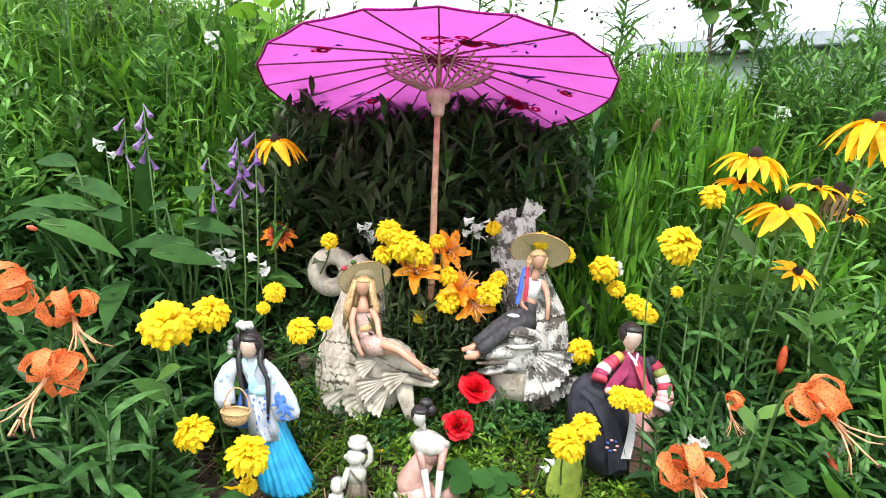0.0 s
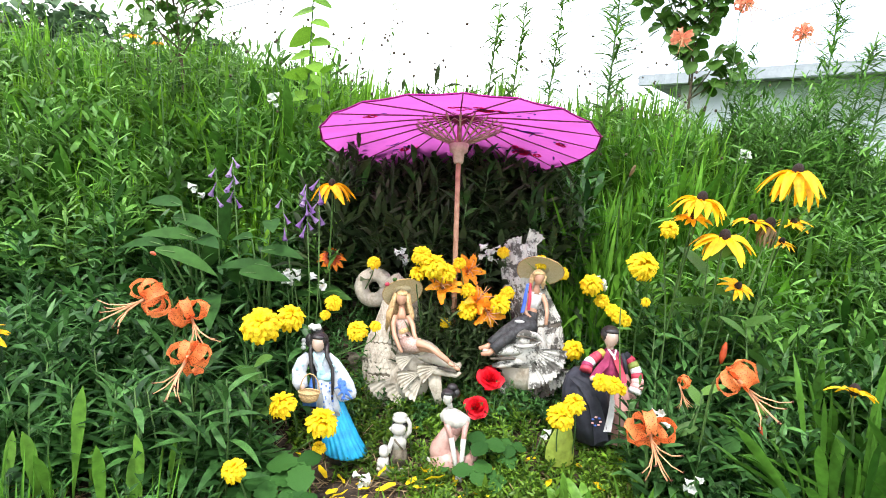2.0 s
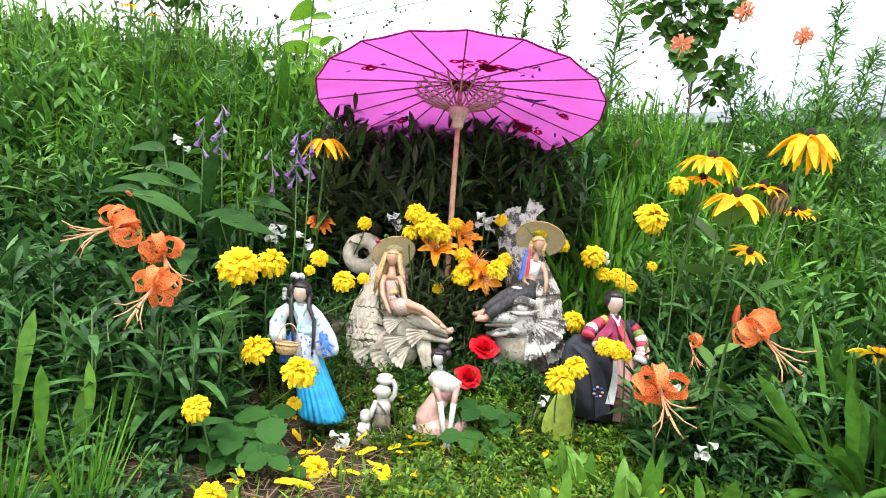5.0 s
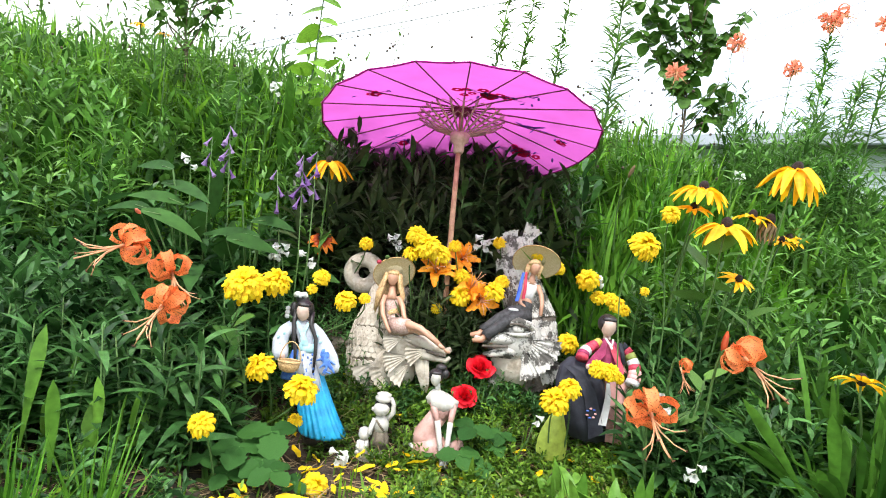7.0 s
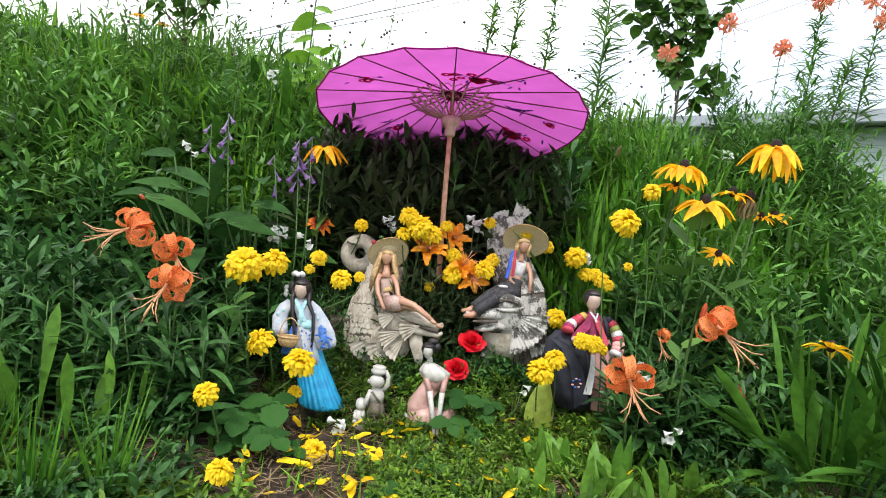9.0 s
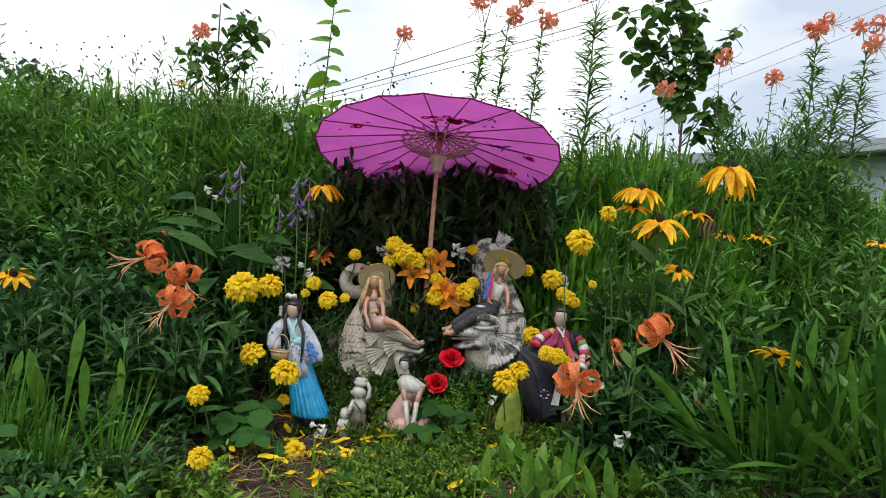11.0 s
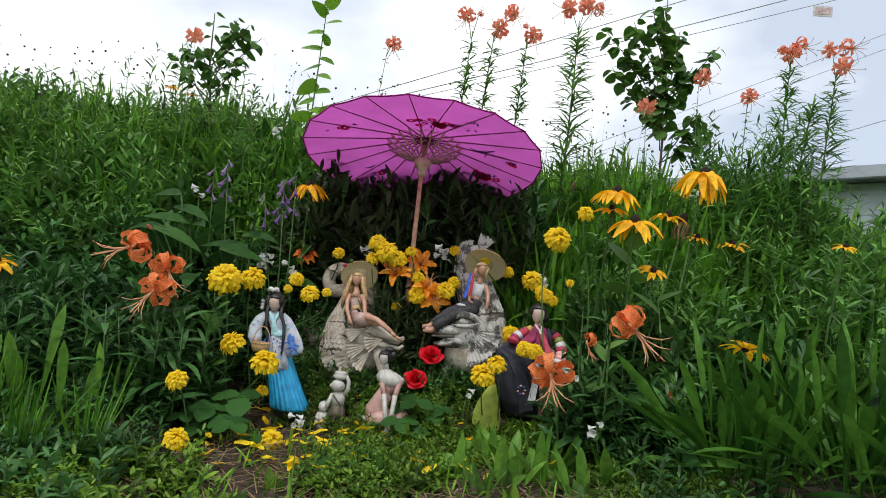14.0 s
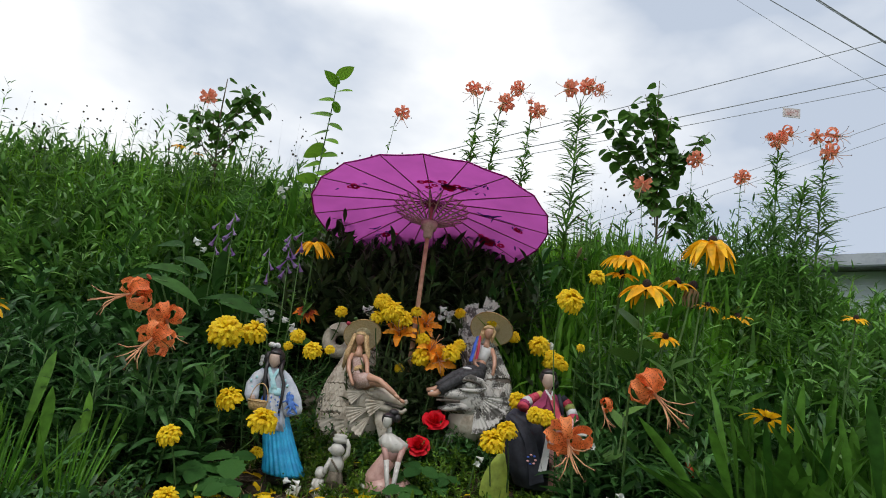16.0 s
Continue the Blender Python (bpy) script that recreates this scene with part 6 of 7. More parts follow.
tall_lily((1.400, 1.60, 1.39), [(0.018, -0.02, 0.000, (0.2, -0.6, -0.6), 0.85), (-0.03, 0, 0.075, (-0.4, -0.6, -0.4), 0.72), (0.05, 0.01, 0.095, (0.5, -0.6, -0.3), 0.8)], 11, 0.10, 0.0045, (1.36, 1.68), 240)
tall_lily((1.340, 1.62, 1.30), [], 12, 0.10, 0.0045, (1.26, 1.70), 230)


# ---- saplings and weeds ----
def heart_leaf(name, mat, w=0.8):
    s = Shape()
    rows = []
    for i in range(8):
        t = i / 7
        half = w * 0.5 * (math.sin(math.pi * min(1.0, 0.16 + 0.84 * t ** 0.85)) ** 0.75)
        rows.append([(t - 0.05 * abs(u) * (1 - t), half * u, -0.22 * t * t + 0.10 * abs(u) * half) for u in (-1, -0.5, 0, 0.5, 1)])
    s.grid(rows, 0, closed=False)
    return s.mesh(name, [mat])


SAP_LEAF = leafy("sapling_leaf", (0.040, 0.105, 0.014), (0.085, 0.190, 0.030), 0.35, 0.4, 30)
WEED_LEAF = leafy("bright_weed_leaf", (0.100, 0.240, 0.016), (0.190, 0.380, 0.035), 0.45, 0.5, 30)
BARK = surface("thin_brown_bark", (0.06, 0.045, 0.03), (0.14, 0.10, 0.065), 120, 0.85)
HEART = heart_leaf("leaf", SAP_LEAF, 1.0)
WEED = heart_leaf("leaf", WEED_LEAF, 0.64)


def sapling(root, tips, leaf, per, seed, label, run=0.66):
    """A young tree: a tapered trunk, limbs to the tips given, and single leaves."""
    rnd = random.Random(seed)
    foot = Vector((root[0], root[1], float(ground_z(*root)) - 0.02))
    ob = thing("sapling", Matrix.Translation(foot), label, "tree", "saplings")
    top = Vector(tips[0]) - foot
    t = Shape()
    trunk = [Vector((0, 0, 0)), top * 0.35 + Vector((0.01, 0, 0)), top * 0.7 - Vector((0.008, 0, 0)), top]
    t.tube(trunk, [0.007, 0.0055, 0.004, 0.0018], 0, 7)
    part("trunk", t, BARK, ob)
    limbs = [trunk]
    for tip in tips[1:]:
        e = Vector(tip) - foot
        u = max(0.25, min(0.8, e.z / top.z - 0.25))
        b = top * u
        path = [b, b.lerp(e, 0.5) + Vector((0, 0, -0.02)), e]
        s = Shape()
        s.tube(path, [0.0034, 0.0026, 0.0014], 0, 6)
        part("limb", s, BARK, ob)
        limbs.append(path)
    for i, path in enumerate(limbs):
        for k in range(per):
            u = 1.0 - run * (k / per) + rnd.uniform(-0.02, 0.02)
            u = max(0.05, min(1.0, u)) * (len(path) - 1)
            j = min(int(u), len(path) - 2)
            p = path[j].lerp(path[j + 1], u - j)
            a = k * 2.4 + rnd.uniform(-0.5, 0.5)
            d = Vector((math.cos(a), 0.8 * math.sin(a), rnd.uniform(-1.1, 0.1)))
            q = part("leaf", HEART, None, ob)
            sz = leaf * rnd.uniform(0.6, 1.15) * (0.75 if k == 0 else 1)
            x = d.normalized()
            yv = Vector((0, 0, 1)).cross(x).normalized()
            yv = (yv + Vector((0, 0, rnd.gauss(0, 0.45)))).normalized()
            zv = x.cross(yv).normalized()
            yv = zv.cross(x)
            off = p + x * leaf * 0.25
            q.matrix_local = Matrix(((x.x, yv.x, zv.x, off.x), (x.y, yv.y, zv.y, off.y), (x.z, yv.z, zv.z, off.z), (0, 0, 0, 1))) @ Matrix.Scale(sz, 4)
    return ob


sapling((0.93, 2.10), [(0.895, 2.12, 1.965), (0.60, 2.08, 1.74), (0.66, 2.1, 1.56), (0.744, 2.1, 1.79), (0.825, 2.1, 1.87), (0.975, 2.15, 1.79), (0.96, 2.1, 1.66), (0.80, 2.1, 1.50), (0.905, 2.1, 1.46), (1.04, 2.12, 1.60), (1.147, 2.1, 1.70), (0.72, 2.1, 1.63), (0.86, 2.08, 1.60), (1.15, 2.1, 1.32), (1.06, 2.1, 1.37)], 0.064, 18, 4, "young tree with dark heart-shaped leaves on the bank top")
sapling((-1.02, 1.66), [(-1.07, 1.62, 1.43), (-0.955, 1.6, 1.40), (-0.90, 1.6, 1.38), (-0.845, 1.62, 1.34), (-1.16, 1.6, 1.28), (-1.215, 1.62, 1.235), (-1.085, 1.6, 1.27), (-0.976, 1.6, 1.29), (-0.90, 1.6, 1.25), (-1.14, 1.6, 1.20), (-1.03, 1.6, 1.20), (-0.95, 1.6, 1.19)], 0.045, 10, 5, "low young tree with dark pointed leaves on the bank top", 0.42)


def leafy_weed(root, top, n, leaf, seed, label, mesh=WEED):
    rnd = random.Random(seed)
    foot = Vector((root[0], root[1], float(ground_z(*root)) - 0.02))
    ob = thing("leafy_weed", Matrix.Translation(foot), label, "plant", "weeds")
    e = Vector(top) - foot
    s = Shape()
    s.tube([(0, 0, 0), e * 0.5 + Vector((0.012, 0, 0)), e], [0.0038, 0.003, 0.0015], 0, 6)
    part("stem", s, STEM, ob)
    for k in range(n):
        t = 1 - 0.75 * k / n
        a = (k % 2) * math.pi + rnd.gauss(0.0, 0.35) - 0.3
        x = Vector((math.cos(a), -0.4 + math.sin(a), rnd.gauss(-0.15, 0.25) if k > 1 else 0.9)).normalized()
        y = (Vector((0, 0, 1)).cross(x).normalized() + Vector((0, 0, rnd.choice((-1, 1)) * rnd.uniform(0.6, 1.3)))).normalized()
        y = (y - x * y.dot(x)).normalized()
        z = x.cross(y)
        p = e * t + Vector((0.012 * 4 * t * (1 - t), 0, 0))
        q = part("leaf", mesh, None, ob)
        q.matrix_local = Matrix(((x.x, y.x, z.x, p.x), (x.y, y.y, z.y, p.y), (x.z, y.z, z.z, p.z), (0, 0, 0, 1))) @ Matrix.Scale(leaf * rnd.uniform(0.75, 1.15), 4)


leafy_weed((-0.57, 1.52), (-0.535, 1.48, 1.42), 19, 0.080, 1, "tall bright green weed with paired heart-shaped leaves")
leafy_weed((-0.50, 1.50), (-0.48, 1.42, 0.98), 9, 0.055, 2, "bright green weed with broad pointed leaves")
leafy_weed((-0.40, 0.86), (-0.415, 0.755, 0.265), 5, 0.055, 3, "drooping leaf spray with insect-eaten leaves", heart_leaf("leaf", BROAD, 0.6))
leafy_weed((0.66, 0.86), (0.62, 0.84, 0.42), 9, 0.075, 4, "coneflower stalk with rough pointed leaves", heart_leaf("leaf", BROAD, 0.45))
leafy_weed((0.58, 1.0), (0.56, 0.93, 0.55), 9, 0.08, 5, "coneflower stalk with rough pointed leaves", heart_leaf("leaf", BROAD, 0.45))
leafy_weed((0.47, 0.80), (0.49, 0.72, 0.30), 8, 0.06, 6, "lily stalk with pointed green leaves", heart_leaf("leaf", BROAD, 0.45))

def bud(p, way, size, mat, label, root=None):
    ob = thing("lily_bud", facing(p, way, size), label, "flower", "buds")
    part("bud", Shape().tube([(0, 0, -0.02), (0, 0, -0.008), (0, 0, 0.01), (0, 0, 0.024), (0, 0, 0.032)], [0.0025, 0.006, 0.0078, 0.0055, 0.0015], 0, 9), mat, ob)
    stem_to_ground(ob, p, way, 0.018 * size, root, 0.002)


bud((0.560, 0.800, 0.368), (-0.2, -0.2, -0.9), 0.9, RUST, "rust-red closed lily bud hanging on its stem")
bud((-0.715, 0.905, 0.452), (0.1, -0.7, 0.2), 0.62, SALMON_PALED, "salmon orange lily bud above the hosta leaves")
bud((0.430, 1.150, 0.740), (0.2, -0.4, 0.8), 0.7, STRAW, "dry tan flower bud among the grass")
bud((0.640, 0.760, 0.215), (0.1, -0.5, -0.5), 0.8, RUST, "rust-red fading bud low among leaves")

# dry stalks with seed heads
rng2 = np.random.default_rng(31)
sx = np.concatenate([rng2.uniform(-2.3, -1.1, 110), rng2.uniform(-1.0, -0.3, 90), rng2.uniform(-0.3, 0.7, 90), rng2.uniform(0.4, 1.0, 40)])
sy = rng2.uniform(1.45, 1.9, len(sx))
sz0 = ground_z(sx, sy)
hh = rng2.uniform(0.24, 0.52, len(sx))
sroot = np.column_stack([sx, sy, sz0])
saz, sel = rng2.uniform(0, 6.28, len(sx)), np.pi / 2 - np.abs(rng2.normal(0, 0.16, len(sx)))
sv, sf = strip_arrays(sroot, saz, sel, hh, np.full(len(sx), 0.0016), np.zeros(len(sx)), nseg=2, kind="blade", three=False)
tips = sroot + np.stack([np.cos(sel) * np.cos(saz), np.cos(sel) * np.sin(saz), np.sin(sel)], 1) * hh[:, None]
balls = Shape()
for p in tips:
    balls.ball(p, float(rng2.uniform(0.0028, 0.0056)), 0, None, 4, 6)
bv, bf = np.array(balls.v), np.array([f for f in balls.f if len(f) == 4])
tagged(new("seed_head_stalks", stuff_mesh("seed_head_stalks", [(sv, sf, 0), (bv, bf, 1)], [STEM, SEED])), "thin stalks with small round dark seed heads", "plant", kind="stuff")


# ---- broad plants and ground cover in front ----
def clump(name, x, y, n, length, width, mat, label, kind="spoon", tilt=0.45, radius=0.03, seed=0, droop=(0.1, 0.5), category="plant", group="", away=None):
    """One plant: leaves that fan from a common foot."""
    r = np.random.default_rng(seed)
    foot = Vector((x, y, float(ground_z(x, y)) - 0.008))
    ob = thing(name, Matrix.Translation(foot), label, category, group)
    a = r.uniform(0, 6.28, n)
    q = radius * np.sqrt(r.uniform(0, 1, n))
    for k in range(n):
        base = np.array([[q[k] * math.cos(a[k]), q[k] * math.sin(a[k]), 0]])
        az = np.array([a[k] + r.normal(0, 0.4)]) if away is None else np.array([away + r.normal(0, 1.1)])
        v, f = strip_arrays(base, az, np.array([np.pi / 2 - min(1.3, abs(r.normal(0, tilt))) * (0.35 + q[k] / radius * 0.65)]), np.array([length * r.uniform(0.55, 1.1)]), np.array([width * r.uniform(0.7, 1.2)]),
                            np.array([r.uniform(*droop)]), roll=np.array([r.normal(0, 0.5)]), nseg=9, kind=kind, fold=0.3)
        part("leaf", stuff_mesh("leaf", [(v, f, 0)], [mat]), None, ob)
    return ob


SHASTA = "clump of upright spoon-shaped dark green leaves"
crng = random.Random(12)
for k, (x, y, n, l) in enumerate(((0.78, 0.64, 64, 0.32), (0.94, 0.60, 64, 0.33), (1.12, 0.62, 56, 0.33), (0.88, 0.80, 56, 0.32), (1.06, 0.80, 56, 0.33), (1.26, 0.80, 50, 0.32), (0.98, 1.00, 50, 0.30), (1.16, 1.02, 50, 0.32), (1.34, 1.02, 44, 0.30), (0.86, 0.94, 36, 0.26),
                                  (1.30, 0.60, 44, 0.30), (1.10, 1.18, 40, 0.28), (1.30, 1.20, 40, 0.28))):
    clump("leaf_clump", x + crng.gauss(0, 0.015), y + crng.gauss(0, 0.015), round(n * 1.6), l * 1.05, 0.0195, STRAP, SHASTA, "oblance", 1.05, 0.085, 100 + k, (0.0, 0.45), group="leaf clumps")
for k, (x, y, n, l) in enumerate(((-0.685, 0.575, 5, 0.27), (-0.585, 0.555, 4, 0.21), (-0.545, 0.60, 4, 0.20), (-0.80, 0.70, 5, 0.24), (-0.68, 0.65, 4, 0.19), (-0.77, 0.52, 5, 0.23))):
    clump("strap_leaf_plant", x, y, n, l, 0.023, STRAP_PALE, "few upright strap-shaped pale green leaves", "oblance", 0.25, 0.03, 140 + k, (0.02, 0.2), group="strap-leaf plants")
for k, (x, y) in enumerate(((-0.470, 0.46), (-0.545, 0.395), (-0.68, 0.46))):
    clump("grass_tuft", x, y, 46, 0.23, 0.0046, MEADOW, "upright tuft of fine green grass", "blade", 0.42, 0.022, 150 + k, (0.05, 0.4), "grass", "grass tufts")
for k, (x, y, n, l) in enumerate(((0.28, 0.66, 10, 0.13), (0.36, 0.60, 10, 0.14), (0.30, 0.56, 9, 0.12), (0.44, 0.58, 9, 0.13), (0.24, 0.72, 8, 0.10), (0.38, 0.68, 8, 0.12), (0.50, 0.64, 8, 0.12), (0.20, 0.58, 8, 0.10))):
    clump("strap_leaf_tuft", x, y, n, l * 1.12, 0.024, STRAP_PALE, "low tuft of pointed strap leaves", "lance", 0.5, 0.03, 160 + k, (0.1, 0.5), group="leaf tufts")
for k, (x, y, n, l, w) in enumerate(((-0.74, 1.14, 9, 0.36, 0.060), (-0.60, 1.14, 6, 0.33, 0.056), (-0.84, 1.14, 7, 0.32, 0.056), (-0.56, 1.18, 8, 0.36, 0.060), (-0.67, 1.20, 8, 0.37, 0.060), (-0.44, 1.14, 6, 0.32, 0.054))):
    clump("hosta_plant", x, y, n, l, w, HOSTA, "broad pointed hosta leaves rising on the bank", "stalked", 1.00, 0.06, 180 + k, (0.15, 0.55), group="hostas")


def arching_hosta(foot, leaves, seed):
    """A hosta whose few large blades lie over the herbs on long stalks."""
    rnd = random.Random(seed)
    base = Vector((foot[0], foot[1], float(ground_z(*foot)) - 0.01))
    ob = thing("hosta_plant", Matrix.Translation(base), "hosta with large pale green blades on long stalks", "plant", "hostas")
    for x, y, z, az, length, width in leaves:
        mid = Vector((x, y, z)) - base
        el = rnd.uniform(-0.05, 0.25)
        d = Vector((math.cos(az) * math.cos(el), math.sin(az) * math.cos(el), math.sin(el)))
        b = mid - d * length * 0.5
        v, f = strip_arrays([tuple(b)], [az], [el], [length], [width], [rnd.uniform(0.15, 0.35)], roll=np.array([(0.75 + rnd.gauss(0, 0.15)) * math.cos(az)]), nseg=12, kind="lance", fold=0.30)
        blade = part("blade", stuff_mesh("blade", [(v, f, 0)], [HOSTA]), None, ob)
        part("stalk", Shape().tube([(0, 0, 0), b * 0.55 + Vector((0, 0.02, 0.02)), b, b + d * length * 0.3], [0.004, 0.003, 0.0022, 0.0010], 0, 6), STEM, blade)


arching_hosta((-0.66, 1.06), ((-0.662, 1.00, 0.530, -0.3, 0.15, 0.048), (-0.755, 1.02, 0.572, 2.7, 0.13, 0.042), (-0.658, 0.95, 0.452, 0.05, 0.15, 0.045), (-0.72, 0.98, 0.500, 3.4, 0.13, 0.040), (-0.62, 0.97, 0.490, -0.7, 0.12, 0.05), (-0.80, 1.00, 0.470, 3.0, 0.13, 0.040)), 3)
arching_hosta((-0.51, 1.07), ((-0.475, 1.00, 0.540, -1.2, 0.13, 0.048), (-0.556, 1.00, 0.500, 2.4, 0.13, 0.042), (-0.44, 0.99, 0.480, -0.2, 0.12, 0.040), (-0.53, 0.97, 0.440, 3.3, 0.13, 0.042), (-0.47, 0.96, 0.420, 0.4, 0.12, 0.050)), 4)


def berry_leaf(name):
    """A toothed, pleated leaflet, broadest past its middle."""
    sh = Shape()
    rows = []
    for i in range(11):
        t = i / 10
        half = 0.43 * math.sin(math.pi * min(1.0, 0.04 + 0.93 * t ** 1.25)) ** 0.72
        tooth = 1 + (0.09 if i % 2 else -0.09)
        rows.append([(t - 0.06 * abs(u) * (i % 2), half * u * (tooth if abs(u) == 1 else 1), -0.10 * t * t + 0.14 * abs(u) * half + 0.012 * (i % 2) * (abs(u) > 0.2)) for u in (-1, -0.66, -0.33, 0, 0.33, 0.66, 1)])
    sh.grid(rows, 0, closed=False)
    return sh.mesh(name, [BERRY])


ROUND_LEAF = berry_leaf("leaf")


def trifoliate(x, y, z, size, seed):
    """A low plant: stalks that each carry three rounded leaves."""
    rnd = random.Random(seed)
    foot = Vector((x, y + 0.03, float(ground_z(x, y + 0.03)) - 0.005))
    ob = thing("strawberry_plant", Matrix.Translation(foot), "rounded three-part green leaves low on the ground", "plant", "low broad leaves")
    for n in range(3):
        top = Vector((x, y, max(z, float(ground_z(x, y)) + 0.025))) - foot
        if n:
            a = rnd.uniform(0, 6.28)
            top = top * rnd.uniform(0.45, 0.8) + Vector((math.cos(a), math.sin(a), 0)) * size * rnd.uniform(0.8, 1.3)
        part("stalk", Shape().tube([(0, 0, 0), top * 0.6 + Vector((0, 0, 0.01)), top], [0.0018, 0.0016, 0.0013], 0, 5), STEM, ob)
        a0 = -1.57 + rnd.gauss(0, 0.6)
        for k in range(3):
            q = part("leaf", ROUND_LEAF, None, ob)
            q.matrix_local = Matrix.Translation(top) @ Matrix.Rotation(0.32 + rnd.gauss(0, 0.12), 4, "X") @ Matrix.Rotation(a0 + (k - 1) * 1.75 + rnd.gauss(0, 0.12), 4, "Z") @ Matrix.Rotation(0.1, 4, "Y") @ Matrix.Scale(size * rnd.uniform(0.80, 1.05) * (1 if n == 0 else 0.75), 4)


for k, (x, y, z, sz) in enumerate(((-0.301, 0.700, 0.088, 0.062), (-0.345, 0.665, 0.065, 0.052), (0.080, 0.815, 0.112, 0.050), (0.055, 0.770, 0.070, 0.048), (0.160, 0.990, 0.185, 0.032), (-0.86, 0.60, 0.16, 0.060),
                                   (-0.79, 0.63, 0.13, 0.056), (0.57, 0.74, 0.21, 0.045), (-0.27, 0.62, 0.05, 0.042), (0.03, 0.60, 0.04, 0.042), (0.14, 0.84, 0.10, 0.036), (0.63, 0.62, 0.16, 0.045), (-0.02, 0.52, 0.03, 0.04), (-0.66, 0.40, 0.07, 0.05))):
    trifoliate(x, y, z, sz, 600 + k)
wrnd = random.Random(41)
for k in range(30):
    x, y = wrnd.uniform(-0.55, 0.62), wrnd.uniform(0.36, 0.80)
    if abs(x + 0.05) < 0.12 and y > 0.68:
        continue
    clump("low_weed", x, y, 9, wrnd.uniform(0.045, 0.075), 0.020, BROAD if k % 3 else COVER, "low weed with spreading oval leaves among litter", "lance", 0.85, 0.025, 230 + k, (0.0, 0.3), group="low weeds")
bag = Shape()
bag.petal([(-0.008, 0, -0.01), (-0.008, -0.003, 0.012), (-0.006, -0.005, 0.034), (-0.003, -0.006, 0.056), (0.002, -0.004, 0.076), (0.008, 0.0, 0.094), (0.013, 0.004, 0.098)], [0.060, 0.068, 0.064, 0.052, 0.036, 0.018, 0.003], (1, 0.15, 0), 0, 0.22, 9)
whole("large_leaf", bag, [leafy("yellow_green_leaf", (0.36, 0.46, 0.07), (0.42, 0.52, 0.09), 0.3)], "single broad yellow-green leaf leaning by the doll", "leaf", pose(0.262, 0.835, 0.075, -8, -8, 0))

# herbs that stand singly in front, leaf by leaf
LANCE = []
for k in range(3):
    lv0, lf0 = strip_arrays([(0, 0, 0)], [0.0], [0.25], [1.0], [0.165 + 0.025 * k], [0.25 + 0.15 * k], nseg=6)
    LANCE.append(stuff_mesh("leaf", [(lv0, lf0, 0)], [HERB_LOW]))


def single_herb(x, y, h, leaf, n, seed):
    rnd = random.Random(seed)
    foot = Vector((x, y, float(ground_z(x, y)) - 0.008))
    ob = thing("lance_leaf_herb", Matrix.Translation(foot), "green herb with narrow lance-shaped leaves on an upright stem", "plant", "lance-leaf herbs")
    top = Vector((rnd.gauss(0, 0.12) * h, rnd.gauss(-0.1, 0.1) * h, h))
    part("stem", Shape().tube([(0, 0, 0), top * 0.55 + Vector((0.004, 0, 0)), top], [0.0026, 0.0021, 0.0012], 0, 5), STEM, ob)
    for k in range(n):
        t = 0.22 + 0.78 * (k + 1) / n
        q = part("leaf", LANCE[k % 3], None, ob)
        q.matrix_local = Matrix.Translation(top * t) @ Matrix.Rotation(k * 2.4 + rnd.gauss(0, 0.3), 4, "Z") @ Matrix.Rotation(-0.75 * t + rnd.gauss(0, 0.2), 4, "Y") @ Matrix.Rotation(rnd.gauss(0, 0.3), 4, "X") @ Matrix.Scale(leaf * rnd.uniform(0.7, 1.15) * (1.1 - 0.5 * max(t - 0.5, 0)), 4)


hrnd = random.Random(77)
for k in range(70):
    x = hrnd.uniform(-1.15, -0.42)
    single_herb(x, hrnd.uniform(0.62, 0.95) - 0.12 * max(0, -0.7 - x), hrnd.uniform(0.18, 0.28), 0.085, 14, 300 + k)
for k in range(40):
    single_herb(hrnd.uniform(0.46, 0.95), hrnd.uniform(0.78, 1.08), hrnd.uniform(0.18, 0.30), 0.09, 13, 400 + k)
for k in range(24):
    single_herb(hrnd.uniform(-0.36, 0.36), hrnd.uniform(1.24, 1.46), hrnd.uniform(0.24, 0.33), 0.11, 12, 500 + k)

# low ground cover, litter, fallen petals
cov = spots(2900, -0.62, 0.72, 0.30, 1.12, lambda x, y: (np.sin(9 * x + 2) + np.sin(13 * y - 5 * x) + 0.9 * (x > -0.05) - 0.7 * np.exp(-((x + 0.12) ** 2 + (y - 0.76) ** 2) / 0.012) - 0.6 * (x < 0.02) * (y < 0.72) + 0.8 * np.sin(31 * x + 9) * np.sin(27 * y) - 2.5 * np.exp(-((x + 0.22) ** 2 + (y - 0.55) ** 2) / 0.018) > 0.25))
herbs("ground_cover", cov, 0.042, 0.022, 0.0080, 12, [COVER, STEM], "low bright green small-leaved ground cover", 0.6, (0.1, 0.8))
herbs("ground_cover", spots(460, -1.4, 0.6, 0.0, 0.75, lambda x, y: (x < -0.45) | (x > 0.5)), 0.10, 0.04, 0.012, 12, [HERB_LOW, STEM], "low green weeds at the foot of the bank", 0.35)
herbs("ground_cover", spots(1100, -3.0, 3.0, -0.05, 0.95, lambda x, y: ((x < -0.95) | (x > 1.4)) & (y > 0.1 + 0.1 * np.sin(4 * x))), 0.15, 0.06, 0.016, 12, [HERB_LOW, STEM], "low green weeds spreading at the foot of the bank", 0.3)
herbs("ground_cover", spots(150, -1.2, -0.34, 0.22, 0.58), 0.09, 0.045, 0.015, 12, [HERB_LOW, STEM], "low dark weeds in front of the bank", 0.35)
